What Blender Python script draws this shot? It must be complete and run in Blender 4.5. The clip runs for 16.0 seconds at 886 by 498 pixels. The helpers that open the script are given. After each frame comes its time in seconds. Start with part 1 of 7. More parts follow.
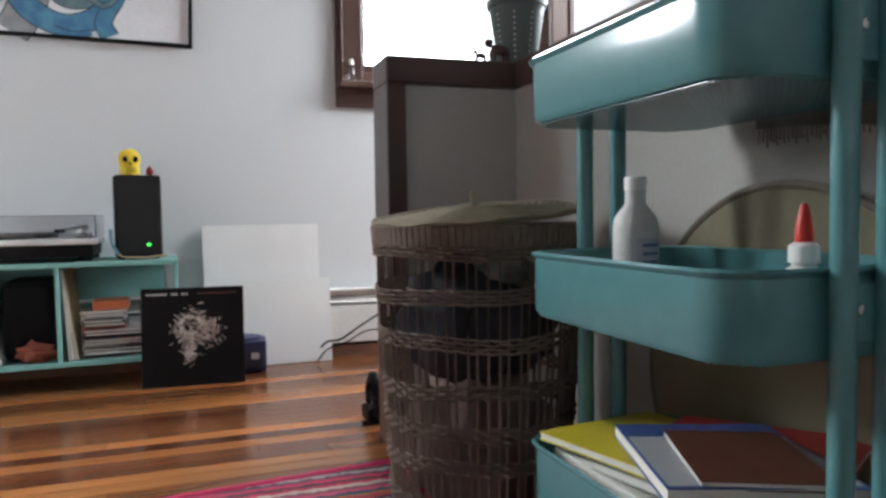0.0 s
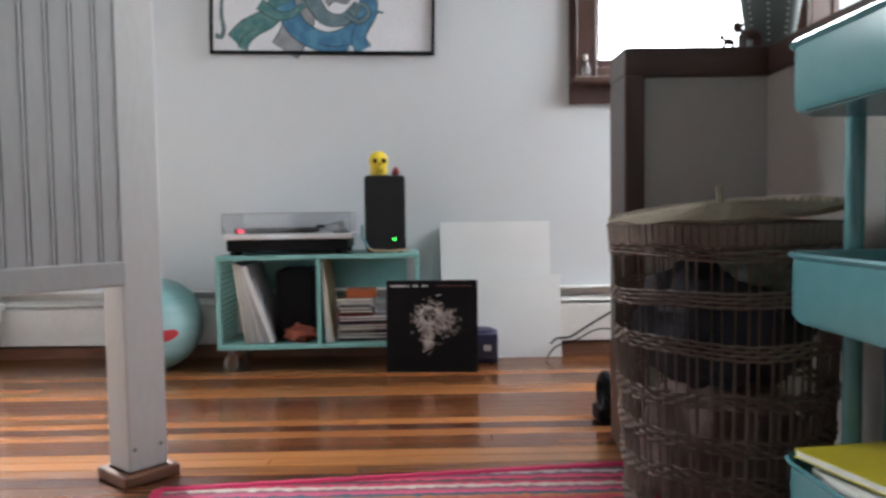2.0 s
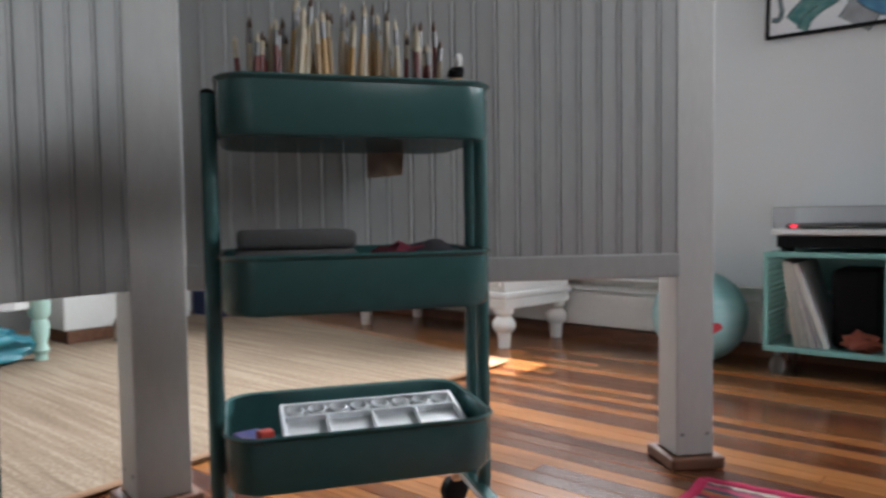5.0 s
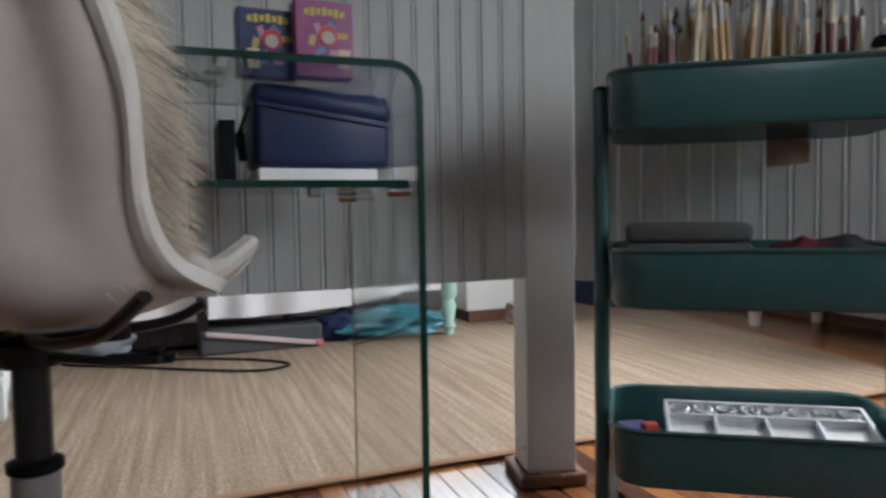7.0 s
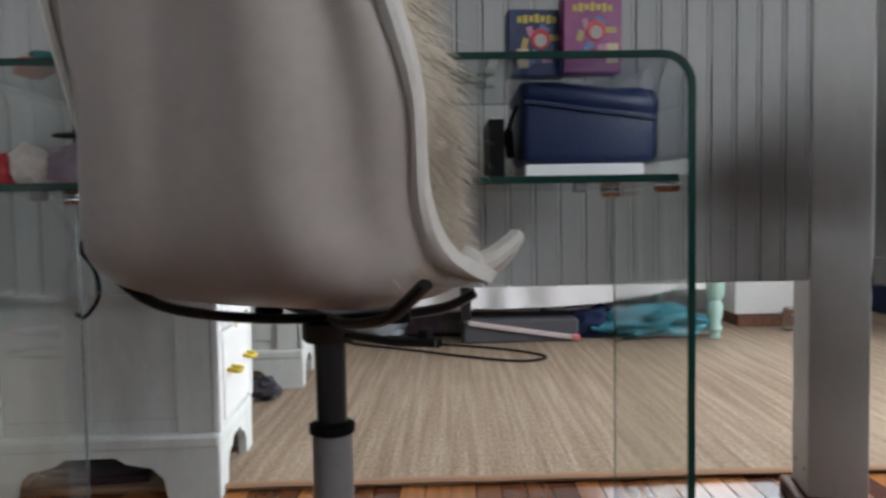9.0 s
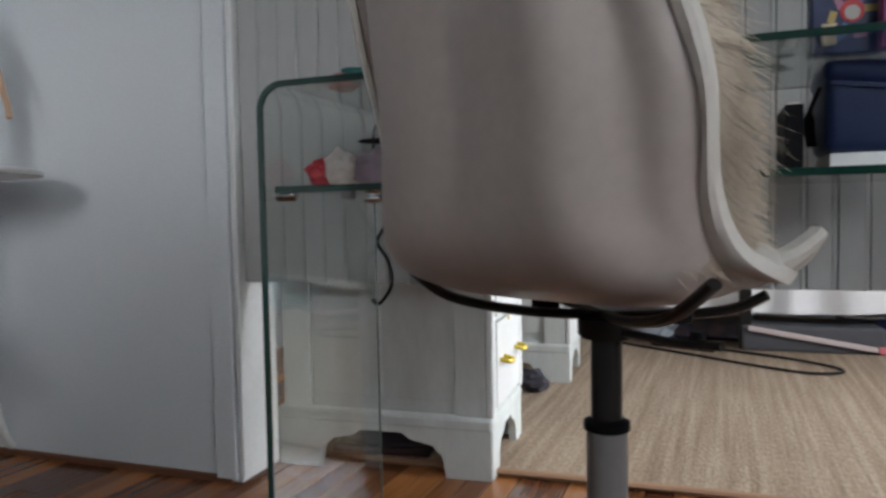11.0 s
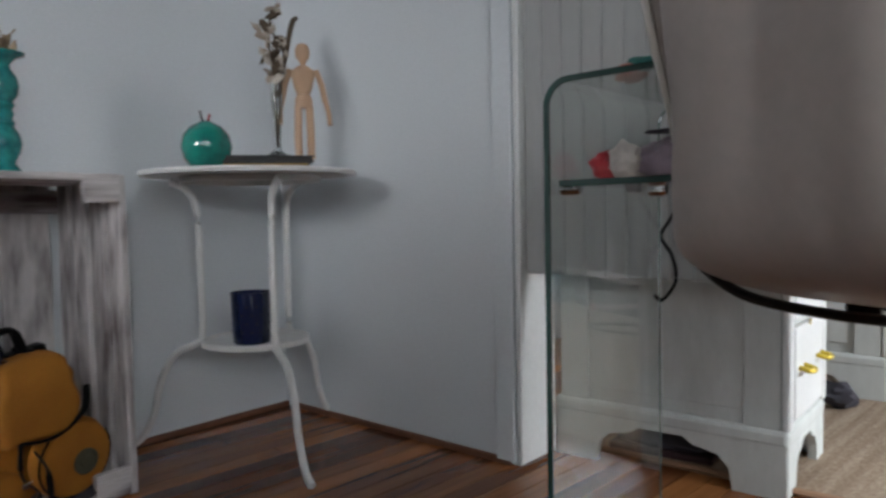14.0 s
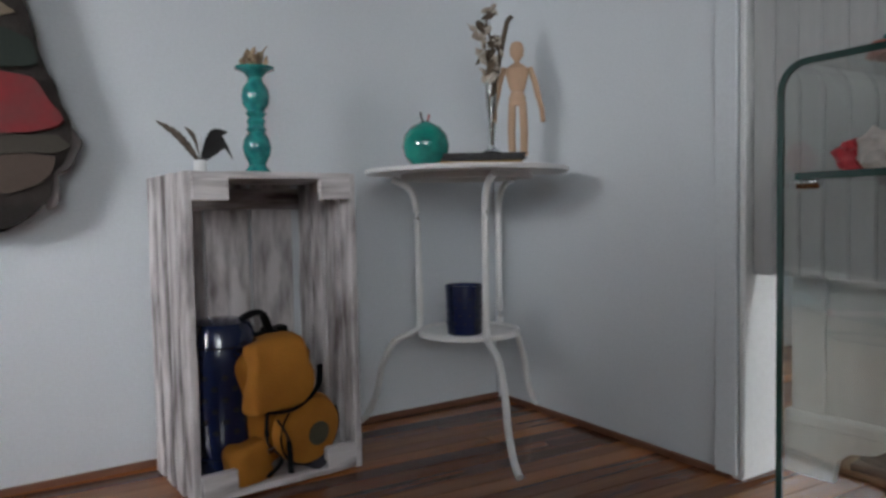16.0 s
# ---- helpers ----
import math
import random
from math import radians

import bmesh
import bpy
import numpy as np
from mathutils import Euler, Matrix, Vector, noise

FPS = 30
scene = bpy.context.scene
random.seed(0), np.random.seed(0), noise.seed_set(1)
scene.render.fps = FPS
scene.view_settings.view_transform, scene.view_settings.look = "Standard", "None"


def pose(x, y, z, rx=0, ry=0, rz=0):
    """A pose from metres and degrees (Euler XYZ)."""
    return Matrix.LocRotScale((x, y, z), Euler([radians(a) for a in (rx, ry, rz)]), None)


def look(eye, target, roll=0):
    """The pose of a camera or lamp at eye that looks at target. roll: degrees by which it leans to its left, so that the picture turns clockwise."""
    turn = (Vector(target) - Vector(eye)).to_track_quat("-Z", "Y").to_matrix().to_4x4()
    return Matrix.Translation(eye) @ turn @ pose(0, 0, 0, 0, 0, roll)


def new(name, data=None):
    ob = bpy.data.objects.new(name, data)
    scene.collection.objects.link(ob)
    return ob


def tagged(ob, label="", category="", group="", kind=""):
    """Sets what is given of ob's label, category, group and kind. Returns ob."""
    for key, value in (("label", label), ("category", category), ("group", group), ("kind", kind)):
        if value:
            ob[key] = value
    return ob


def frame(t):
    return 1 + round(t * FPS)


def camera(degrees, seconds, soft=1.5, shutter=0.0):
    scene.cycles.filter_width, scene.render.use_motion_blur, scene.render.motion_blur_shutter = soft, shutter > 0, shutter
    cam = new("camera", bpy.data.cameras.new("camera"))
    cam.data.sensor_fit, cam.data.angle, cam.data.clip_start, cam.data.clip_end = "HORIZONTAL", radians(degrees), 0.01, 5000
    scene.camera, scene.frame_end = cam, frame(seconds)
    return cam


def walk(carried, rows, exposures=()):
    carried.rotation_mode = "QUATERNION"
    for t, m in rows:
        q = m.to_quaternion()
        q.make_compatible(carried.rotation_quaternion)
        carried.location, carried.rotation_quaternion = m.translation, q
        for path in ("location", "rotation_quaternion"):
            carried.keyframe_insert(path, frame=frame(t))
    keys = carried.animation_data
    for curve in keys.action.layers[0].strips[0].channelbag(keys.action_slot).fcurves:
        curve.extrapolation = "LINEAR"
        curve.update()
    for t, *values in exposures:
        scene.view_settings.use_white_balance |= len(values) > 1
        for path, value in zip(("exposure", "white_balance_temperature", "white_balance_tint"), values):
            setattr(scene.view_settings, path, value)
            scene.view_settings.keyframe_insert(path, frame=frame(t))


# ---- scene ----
cam = camera(64.0, 16.0, soft=2.8, shutter=0.5)
ROWS = [
    (0, 0.0015, 0.0450, 0.5707, -19.19, -2.91, 0.85),
    (0.5, -0.0026, 0.0422, 0.5707, -15.70, -2.97, 0.90),
    (1, -0.0088, 0.0355, 0.5707, -10.70, -2.93, 0.90),
    (1.5, -0.0106, 0.0401, 0.5707, -5.79, -2.90, 0.88),
    (2, -0.0148, 0.0386, 0.5707, -0.95, -2.87, 0.83),
    (2.5, -0.0139, 0.0391, 0.5707, 4.59, -2.85, 0.86),
    (3, -0.0234, 0.0331, 0.5707, 11.93, -2.84, 0.87),
    (3.5, -0.0257, 0.0326, 0.5707, 22.19, -2.88, 0.80),
    (3.7, -0.0295, 0.0284, 0.5707, 24.80, -2.86, 0.80),
    (5.8, -0.0434, 0.0137, 0.5707, 51.24, -2.80, 0.85),
    (6, -0.0412, 0.0096, 0.5707, 54.14, -2.83, 0.87),
    (6.5, -0.0418, 0.0031, 0.5707, 62.96, -2.85, 0.88),
    (7, -0.0419, -0.0010, 0.5707, 70.44, -2.84, 0.96),
    (7.5, -0.0420, -0.0032, 0.5707, 74.21, -2.85, 0.93),
    (8, -0.0401, -0.0052, 0.5707, 78.72, -2.87, 0.93),
    (8.5, -0.0375, -0.0089, 0.5707, 85.12, -2.87, 0.95),
    (9, -0.0356, -0.0120, 0.5707, 90.94, -2.89, 0.89),
    (9.5, -0.0317, -0.0153, 0.5707, 96.35, -2.88, 0.92),
    (9.7, -0.0302, -0.0186, 0.5707, 99.04, -2.87, 1.04),
    (11.8, -0.0271, -0.0327, 0.5707, 117.15, -2.91, 1.12),
    (12, -0.0262, -0.0349, 0.5707, 118.35, -2.93, 1.20),
    (12.5, -0.0259, -0.0357, 0.5707, 122.18, -2.94, 1.15),
    (13, -0.0218, -0.0339, 0.5707, 126.54, -2.94, 1.15),
    (13.5, -0.0198, -0.0354, 0.5707, 129.57, -2.94, 1.16),
    (14, -0.0170, -0.0358, 0.5707, 133.85, -2.93, 1.15),
    (14.5, -0.0153, -0.0365, 0.5707, 138.42, -2.93, 1.15),
    (15, -0.0104, -0.0353, 0.5707, 142.90, -2.94, 1.12),
    (15.5, -0.0121, -0.0362, 0.5707, 147.27, -2.93, 1.16),
    (16, -0.0086, -0.0370, 0.5707, 150.56, -2.93, 1.12),
]
# seconds, stops
EXPOSURES = [(0.0, -0.3), (1.5, -0.33), (3.0, -0.55), (3.7, -0.68), (5.8, -1.0), (9.5, -1.1), (12.0, -1.12), (14.5, -1.2), (16.0, -1.12)]
walk(cam, [(t, pose(x, y, z, 90 + pitch, roll, yaw)) for t, x, y, z, yaw, pitch, roll in ROWS], EXPOSURES)

# ---- daylight ----
world = bpy.data.worlds.new("sky")
scene.world = world
world.use_nodes = True
sky = world.node_tree.nodes.new("ShaderNodeTexSky")
sky.sky_type = "NISHITA"
sky.sun_disc = False
sky.sun_elevation, sky.sun_rotation = radians(60), radians(10)
background = world.node_tree.nodes["Background"]
background.inputs["Strength"].default_value = 0.12
world.node_tree.links.new(sky.outputs[0], background.inputs["Color"])


def lamp(name, kind, power, m, colour=(1, 1, 1), size=(1, 1), spread=140):
    data = bpy.data.lights.new(name, kind)
    data.energy, data.color = power, colour
    if kind == "AREA":
        data.shape, data.size, data.size_y = "RECTANGLE", size[0], size[1]
        data.spread = radians(spread)
    else:
        data.angle = radians(0.6)
    ob = new(name, data)
    ob.matrix_world = m
    return ob


lamp("sun", "SUN", 45.0, look((-1.66, 2.99, 1.32), (-1.58, 2.23, 0.0)), (1, 0.93, 0.82))
# sky light in the window openings
lamp("north_window_light", "AREA", 30, look((1.07, 2.86, 1.70), (-0.3, -1.2, 0.2)), (0.88, 0.94, 1.0), (0.85, 1.0), 110)
lamp("east_window_light", "AREA", 54, look((2.05, 2.2, 1.72), (0.2, 2.2, 0.5)), (0.9, 0.95, 1.0), (0.9, 1.1))
lamp("west_window_light", "AREA", 45, look((-3.9, 1.35, 1.6), (-1.5, 0.2, 0.1)), (0.9, 0.95, 1.0), (1.2, 1.2))
lamp("northwest_window_light", "AREA", 122, look((-1.65, 2.90, 1.58), (-1.55, -0.6, 0.2)), (0.9, 0.95, 1.0), (0.65, 0.8), 110)
# fill light for the south wall; no window is known there
lamp("added_southeast_light", "AREA", 13, look((2.07, -0.30, 1.25), (-0.1, -1.7, 0.45)), (0.93, 0.95, 1.0), (0.6, 0.5), 65)


# ---- materials ----
def material(name, colour, rough=0.6, metal=0.0, second=None, scale=6.0, fine=90.0, bump=0.15, stretch=(1, 1, 1), amount=0.5, vary=0.0, coat=0.0, specular=0.4, wear=1.0):
    """A surface with broad stains (second colour), fine grain, relief, and a shade of its own for each piece."""
    m = bpy.data.materials.new(name)
    m.use_nodes = True
    nodes, links = m.node_tree.nodes, m.node_tree.links
    b = nodes["Principled BSDF"]
    b.inputs["Metallic"].default_value = metal
    b.inputs["Coat Weight"].default_value = coat
    b.inputs["Coat Roughness"].default_value = 0.12
    b.inputs["Specular IOR Level"].default_value = specular
    co = nodes.new("ShaderNodeTexCoord")
    mp = nodes.new("ShaderNodeMapping")
    mp.inputs["Scale"].default_value = stretch
    links.new(co.outputs["Object"], mp.inputs["Vector"])
    broad = nodes.new("ShaderNodeTexNoise")
    broad.inputs["Scale"].default_value, broad.inputs["Detail"].default_value = scale, 6
    grain = nodes.new("ShaderNodeTexNoise")
    grain.inputs["Scale"].default_value, grain.inputs["Detail"].default_value = fine, 4
    links.new(mp.outputs[0], broad.inputs["Vector"])
    links.new(mp.outputs[0], grain.inputs["Vector"])
    second = second or tuple(c * 0.82 for c in colour)
    ramp = nodes.new("ShaderNodeMapRange")
    ramp.inputs["From Min"].default_value, ramp.inputs["From Max"].default_value = 0.5 - 0.18 / max(amount, 0.05) * 0.5, 0.72
    links.new(broad.outputs["Fac"], ramp.inputs["Value"])
    mix = nodes.new("ShaderNodeMix")
    mix.data_type = "RGBA"
    mix.inputs["A"].default_value, mix.inputs["B"].default_value = (*colour, 1), (*second, 1)
    scaled = nodes.new("ShaderNodeMath")
    scaled.operation = "MULTIPLY"
    scaled.inputs[1].default_value = amount
    links.new(ramp.outputs[0], scaled.inputs[0])
    links.new(scaled.outputs[0], mix.inputs["Factor"])
    hsv = nodes.new("ShaderNodeHueSaturation")
    links.new(mix.outputs["Result"], hsv.inputs["Color"])
    shade = nodes.new("ShaderNodeMapRange")
    shade.inputs["To Min"].default_value, shade.inputs["To Max"].default_value = 0.9, 1.08
    links.new(grain.outputs["Fac"], shade.inputs["Value"])
    value = shade.outputs[0]
    if vary:
        info = nodes.new("ShaderNodeObjectInfo")
        spread = nodes.new("ShaderNodeMapRange")
        spread.inputs["To Min"].default_value, spread.inputs["To Max"].default_value = 1 - vary, 1 + vary * 0.6
        links.new(info.outputs["Random"], spread.inputs["Value"])
        times = nodes.new("ShaderNodeMath")
        times.operation = "MULTIPLY"
        links.new(value, times.inputs[0])
        links.new(spread.outputs[0], times.inputs[1])
        value = times.outputs[0]
    links.new(value, hsv.inputs["Value"])
    links.new(hsv.outputs[0], b.inputs["Base Color"])
    gloss = nodes.new("ShaderNodeMapRange")
    gloss.inputs["To Min"].default_value, gloss.inputs["To Max"].default_value = max(rough - 0.08 * wear, 0.02), min(rough + 0.1 * wear, 1)
    links.new(broad.outputs["Fac"], gloss.inputs["Value"])
    links.new(gloss.outputs[0], b.inputs["Roughness"])
    if bump:
        relief = nodes.new("ShaderNodeBump")
        relief.inputs["Strength"].default_value, relief.inputs["Distance"].default_value = bump, 0.004
        links.new(grain.outputs["Fac"], relief.inputs["Height"])
        links.new(relief.outputs[0], b.inputs["Normal"])
    return m


def glowing(name, colour, strength):
    m = material(name, colour, 0.4, bump=0)
    b = m.node_tree.nodes["Principled BSDF"]
    b.inputs["Emission Color"].default_value, b.inputs["Emission Strength"].default_value = (*colour, 1), strength
    return m


def glass_material(name, colour, rough=0.0):
    m = bpy.data.materials.new(name)
    m.use_nodes = True
    b = m.node_tree.nodes["Principled BSDF"]
    b.inputs["Base Color"].default_value, b.inputs["Roughness"].default_value = (*colour, 1), rough
    b.inputs["Transmission Weight"].default_value, b.inputs["IOR"].default_value = 1.0, 1.45
    return m


def plank_material(name, dark, light, rough):
    """Varnished strip flooring: each strip its own tone between dark and light, with long grain."""
    m = bpy.data.materials.new(name)
    m.use_nodes = True
    nodes, links = m.node_tree.nodes, m.node_tree.links
    b = nodes["Principled BSDF"]
    info = nodes.new("ShaderNodeObjectInfo")
    isle = nodes.new("ShaderNodeNewGeometry")
    both = nodes.new("ShaderNodeMath")
    both.operation = "ADD"
    links.new(info.outputs["Random"], both.inputs[0])
    links.new(isle.outputs["Random Per Island"], both.inputs[1])
    part_of = nodes.new("ShaderNodeMath")
    part_of.operation = "FRACT"
    links.new(both.outputs[0], part_of.inputs[0])
    co = nodes.new("ShaderNodeTexCoord")
    mp = nodes.new("ShaderNodeMapping")
    mp.inputs["Scale"].default_value = (1.2, 26, 26)
    links.new(co.outputs["Object"], mp.inputs["Vector"])
    grain = nodes.new("ShaderNodeTexNoise")
    grain.inputs["Scale"].default_value, grain.inputs["Detail"].default_value = 3.0, 7
    grain.noise_dimensions = "4D"
    w = nodes.new("ShaderNodeMath")
    w.operation = "MULTIPLY"
    w.inputs[1].default_value = 40
    links.new(part_of.outputs[0], w.inputs[0])
    links.new(w.outputs[0], grain.inputs["W"])
    links.new(mp.outputs[0], grain.inputs["Vector"])
    tone = nodes.new("ShaderNodeMath")
    tone.operation = "MULTIPLY_ADD"
    tone.inputs[1].default_value, tone.inputs[2].default_value = 0.75, -0.38
    links.new(grain.outputs["Fac"], tone.inputs[0])
    total = nodes.new("ShaderNodeMath")
    total.operation = "ADD"
    total.use_clamp = True
    links.new(tone.outputs[0], total.inputs[0])
    links.new(part_of.outputs[0], total.inputs[1])
    ramp = nodes.new("ShaderNodeValToRGB")
    ramp.color_ramp.elements[0].color, ramp.color_ramp.elements[1].color = (*dark, 1), (*light, 1)
    middle = ramp.color_ramp.elements.new(0.55)
    middle.color = (*[(d * 0.6 + li * 0.4) for d, li in zip(dark, light)], 1)
    links.new(total.outputs[0], ramp.inputs[0])
    links.new(ramp.outputs[0], b.inputs["Base Color"])
    wear = nodes.new("ShaderNodeTexNoise")
    wear.inputs["Scale"].default_value, wear.inputs["Detail"].default_value = 5, 6
    links.new(co.outputs["Object"], wear.inputs["Vector"])
    gloss = nodes.new("ShaderNodeMapRange")
    gloss.inputs["To Min"].default_value, gloss.inputs["To Max"].default_value = rough - 0.08, rough + 0.12
    links.new(wear.outputs["Fac"], gloss.inputs["Value"])
    links.new(gloss.outputs[0], b.inputs["Roughness"])
    relief = nodes.new("ShaderNodeBump")
    relief.inputs["Strength"].default_value, relief.inputs["Distance"].default_value = 0.08, 0.002
    links.new(grain.outputs["Fac"], relief.inputs["Height"])
    links.new(relief.outputs[0], b.inputs["Normal"])
    return m


def striped_material(name, colours, period, axis, rough=0.95):
    """Woven cloth with stripes of the given colours across one axis, frayed by noise."""
    m = bpy.data.materials.new(name)
    m.use_nodes = True
    nodes, links = m.node_tree.nodes, m.node_tree.links
    b = nodes["Principled BSDF"]
    b.inputs["Roughness"].default_value = rough
    co = nodes.new("ShaderNodeTexCoord")
    sep = nodes.new("ShaderNodeSeparateXYZ")
    links.new(co.outputs["Object"], sep.inputs[0])
    fray = nodes.new("ShaderNodeTexNoise")
    fray.inputs["Scale"].default_value, fray.inputs["Detail"].default_value = 55, 4
    links.new(co.outputs["Object"], fray.inputs["Vector"])
    shift = nodes.new("ShaderNodeMath")
    shift.operation = "MULTIPLY_ADD"
    shift.inputs[1].default_value = 0.027
    links.new(fray.outputs["Fac"], shift.inputs[0])
    links.new(sep.outputs[axis], shift.inputs[2])
    over = nodes.new("ShaderNodeMath")
    over.operation = "DIVIDE"
    over.inputs[1].default_value = period
    links.new(shift.outputs[0], over.inputs[0])
    turn = nodes.new("ShaderNodeMath")
    turn.operation = "FRACT"
    links.new(over.outputs[0], turn.inputs[0])
    ramp = nodes.new("ShaderNodeValToRGB")
    ramp.color_ramp.interpolation = "CONSTANT"
    for i, c in enumerate(colours):
        e = ramp.color_ramp.elements[0] if i == 0 else ramp.color_ramp.elements.new(i / len(colours))
        e.color = (*c, 1)
    ramp.color_ramp.elements[-1].color = (*colours[-1], 1) if len(colours) < 2 else ramp.color_ramp.elements[-1].color
    links.new(turn.outputs[0], ramp.inputs[0])
    hsv = nodes.new("ShaderNodeHueSaturation")
    shade = nodes.new("ShaderNodeMapRange")
    shade.inputs["To Min"].default_value, shade.inputs["To Max"].default_value = 0.6, 1.3
    links.new(fray.outputs["Fac"], shade.inputs["Value"])
    links.new(ramp.outputs[0], hsv.inputs["Color"])
    links.new(shade.outputs[0], hsv.inputs["Value"])
    links.new(hsv.outputs[0], b.inputs["Base Color"])
    relief = nodes.new("ShaderNodeBump")
    relief.inputs["Strength"].default_value, relief.inputs["Distance"].default_value = 0.5, 0.004
    links.new(fray.outputs["Fac"], relief.inputs["Height"])
    links.new(relief.outputs[0], b.inputs["Normal"])
    return m


def jute_material(name, dark, middle, light):
    """Flat-woven jute: long uneven strands along x, broken into small knots."""
    m = bpy.data.materials.new(name)
    m.use_nodes = True
    nodes, links = m.node_tree.nodes, m.node_tree.links
    b = nodes["Principled BSDF"]
    b.inputs["Roughness"].default_value = 0.95
    co = nodes.new("ShaderNodeTexCoord")
    layers = []
    for scale, detail in (((1.6, 46, 1), 5), ((55, 120, 1), 3), ((1.1, 1.4, 1), 4)):
        mp = nodes.new("ShaderNodeMapping")
        mp.inputs["Scale"].default_value = scale
        links.new(co.outputs["Object"], mp.inputs["Vector"])
        n = nodes.new("ShaderNodeTexNoise")
        n.inputs["Scale"].default_value, n.inputs["Detail"].default_value = 1.0, detail
        links.new(mp.outputs[0], n.inputs["Vector"])
        layers.append(n.outputs["Fac"])
    total = layers[0]
    for layer, share in ((layers[1], 0.75), (layers[2], 0.35)):
        add = nodes.new("ShaderNodeMath")
        add.operation = "MULTIPLY_ADD"
        add.inputs[1].default_value = share
        links.new(layer, add.inputs[0])
        links.new(total, add.inputs[2])
        total = add.outputs[0]
    span = nodes.new("ShaderNodeMapRange")
    span.inputs["From Min"].default_value, span.inputs["From Max"].default_value = 0.72, 1.38
    links.new(total, span.inputs["Value"])
    ramp = nodes.new("ShaderNodeValToRGB")
    ramp.color_ramp.elements[0].color, ramp.color_ramp.elements[1].color = (*dark, 1), (*light, 1)
    ramp.color_ramp.elements.new(0.5).color = (*middle, 1)
    links.new(span.outputs[0], ramp.inputs[0])
    links.new(ramp.outputs[0], b.inputs["Base Color"])
    relief = nodes.new("ShaderNodeBump")
    relief.inputs["Strength"].default_value, relief.inputs["Distance"].default_value = 0.6, 0.005
    links.new(total, relief.inputs["Height"])
    links.new(relief.outputs[0], b.inputs["Normal"])
    return m


WALL = material("wall_paint", (0.64, 0.665, 0.685), 0.72, second=(0.59, 0.615, 0.635), scale=1.6, fine=160, bump=0.08, amount=0.5)
# ceiling is out of view; its dark tone is set to cut bounced light
CEILING = material("darkened_ceiling_paint", (0.27, 0.25, 0.235), 0.85, scale=2, fine=140, bump=0.1)
GREY_PAINT = material("partition_paint", (0.40, 0.40, 0.39), 0.5, second=(0.345, 0.345, 0.335), scale=3, fine=70, bump=0.1, stretch=(1, 1, 0.3), vary=0.06)
# same paint as the partition, lightened here for the daylight on the posts
GREY_PAINT_LIT = material("partition_paint_lit", (0.50, 0.49, 0.475), 0.5, second=(0.43, 0.42, 0.405), scale=4, fine=70, bump=0.1, stretch=(1, 1, 0.3))
WHITE_TRIM = material("white_trim_paint", (0.74, 0.74, 0.73), 0.42, scale=4, fine=80, bump=0.06)
HALF_WALL = material("half_wall_paint", (0.50, 0.49, 0.46), 0.75, scale=2, fine=150, bump=0.1)
DARK_WOOD = material("dark_stained_trim", (0.060, 0.030, 0.024), 0.38, second=(0.115, 0.06, 0.045), scale=3, fine=60, bump=0.2, stretch=(6, 6, 0.8), amount=0.8, coat=0.2)
DARK_WOOD_H = material("dark_stained_rail", (0.060, 0.030, 0.024), 0.38, second=(0.115, 0.06, 0.045), scale=3, fine=60, bump=0.2, stretch=(0.8, 6, 6), amount=0.8, coat=0.2)
BROWN_BLOCK = material("brown_block", (0.19, 0.085, 0.05), 0.5, second=(0.1, 0.04, 0.025), scale=9, fine=80, stretch=(1, 5, 5), amount=0.7)
FLOOR_WOOD = plank_material("varnished_strips", (0.068, 0.019, 0.010), (0.33, 0.130, 0.042), 0.17)
SUBFLOOR = material("subfloor", (0.03, 0.015, 0.01), 0.8)
JUTE = jute_material("jute_weave", (0.165, 0.105, 0.066), (0.265, 0.19, 0.13), (0.39, 0.305, 0.225))
JUTE_EDGE = material("jute_border", (0.30, 0.17, 0.10), 0.95, fine=200, bump=0.5)
KILIM = striped_material("red_woven_stripes", [(0.42, 0.02, 0.07), (0.10, 0.03, 0.06), (0.30, 0.24, 0.25), (0.05, 0.03, 0.05), (0.38, 0.03, 0.05), (0.33, 0.10, 0.04), (0.03, 0.06, 0.09), (0.45, 0.05, 0.12), (0.17, 0.05, 0.08), (0.40, 0.33, 0.28), (0.36, 0.015, 0.06), (0.06, 0.02, 0.03)], 0.17, "Y")
KILIM_EDGE = material("crimson_border", (0.45, 0.012, 0.075), 0.95, fine=220, bump=0.5)
TEAL = material("mint_enamel", (0.090, 0.245, 0.255), 0.25, second=(0.082, 0.23, 0.24), scale=5, fine=40, bump=0.0, coat=0.35, amount=0.0, wear=0.1)
# the mint enamel scaled darker, for the trolley that stands in shade
TEAL_SHADED = material("shaded_mint_enamel", (0.040, 0.112, 0.110), 0.25, second=(0.037, 0.105, 0.102), scale=5, fine=40, bump=0.0, coat=0.35, amount=0.0, wear=0.1)
MINT = material("mint_metal", (0.22, 0.46, 0.43), 0.4, scale=6, fine=60, bump=0.03)
BLACK_PLASTIC = material("black_plastic", (0.005, 0.005, 0.006), 0.5, scale=8, fine=200, bump=0.1, specular=0.1)
BLACK_METAL = material("black_metal", (0.018, 0.017, 0.017), 0.35, metal=0.3, scale=8, fine=90, bump=0.04)
SILVER = material("brushed_silver", (0.66, 0.66, 0.67), 0.38, metal=0.55, scale=8, fine=120, bump=0.05, stretch=(1, 8, 8))
CHROME = material("chrome", (0.75, 0.75, 0.76), 0.12, metal=1.0, bump=0)
GREY_METAL = material("grey_painted_metal", (0.24, 0.23, 0.23), 0.35, metal=0.2, bump=0.03)
WHITE_METAL = material("white_painted_metal", (0.78, 0.77, 0.75), 0.35, scale=7, fine=60, bump=0.05)
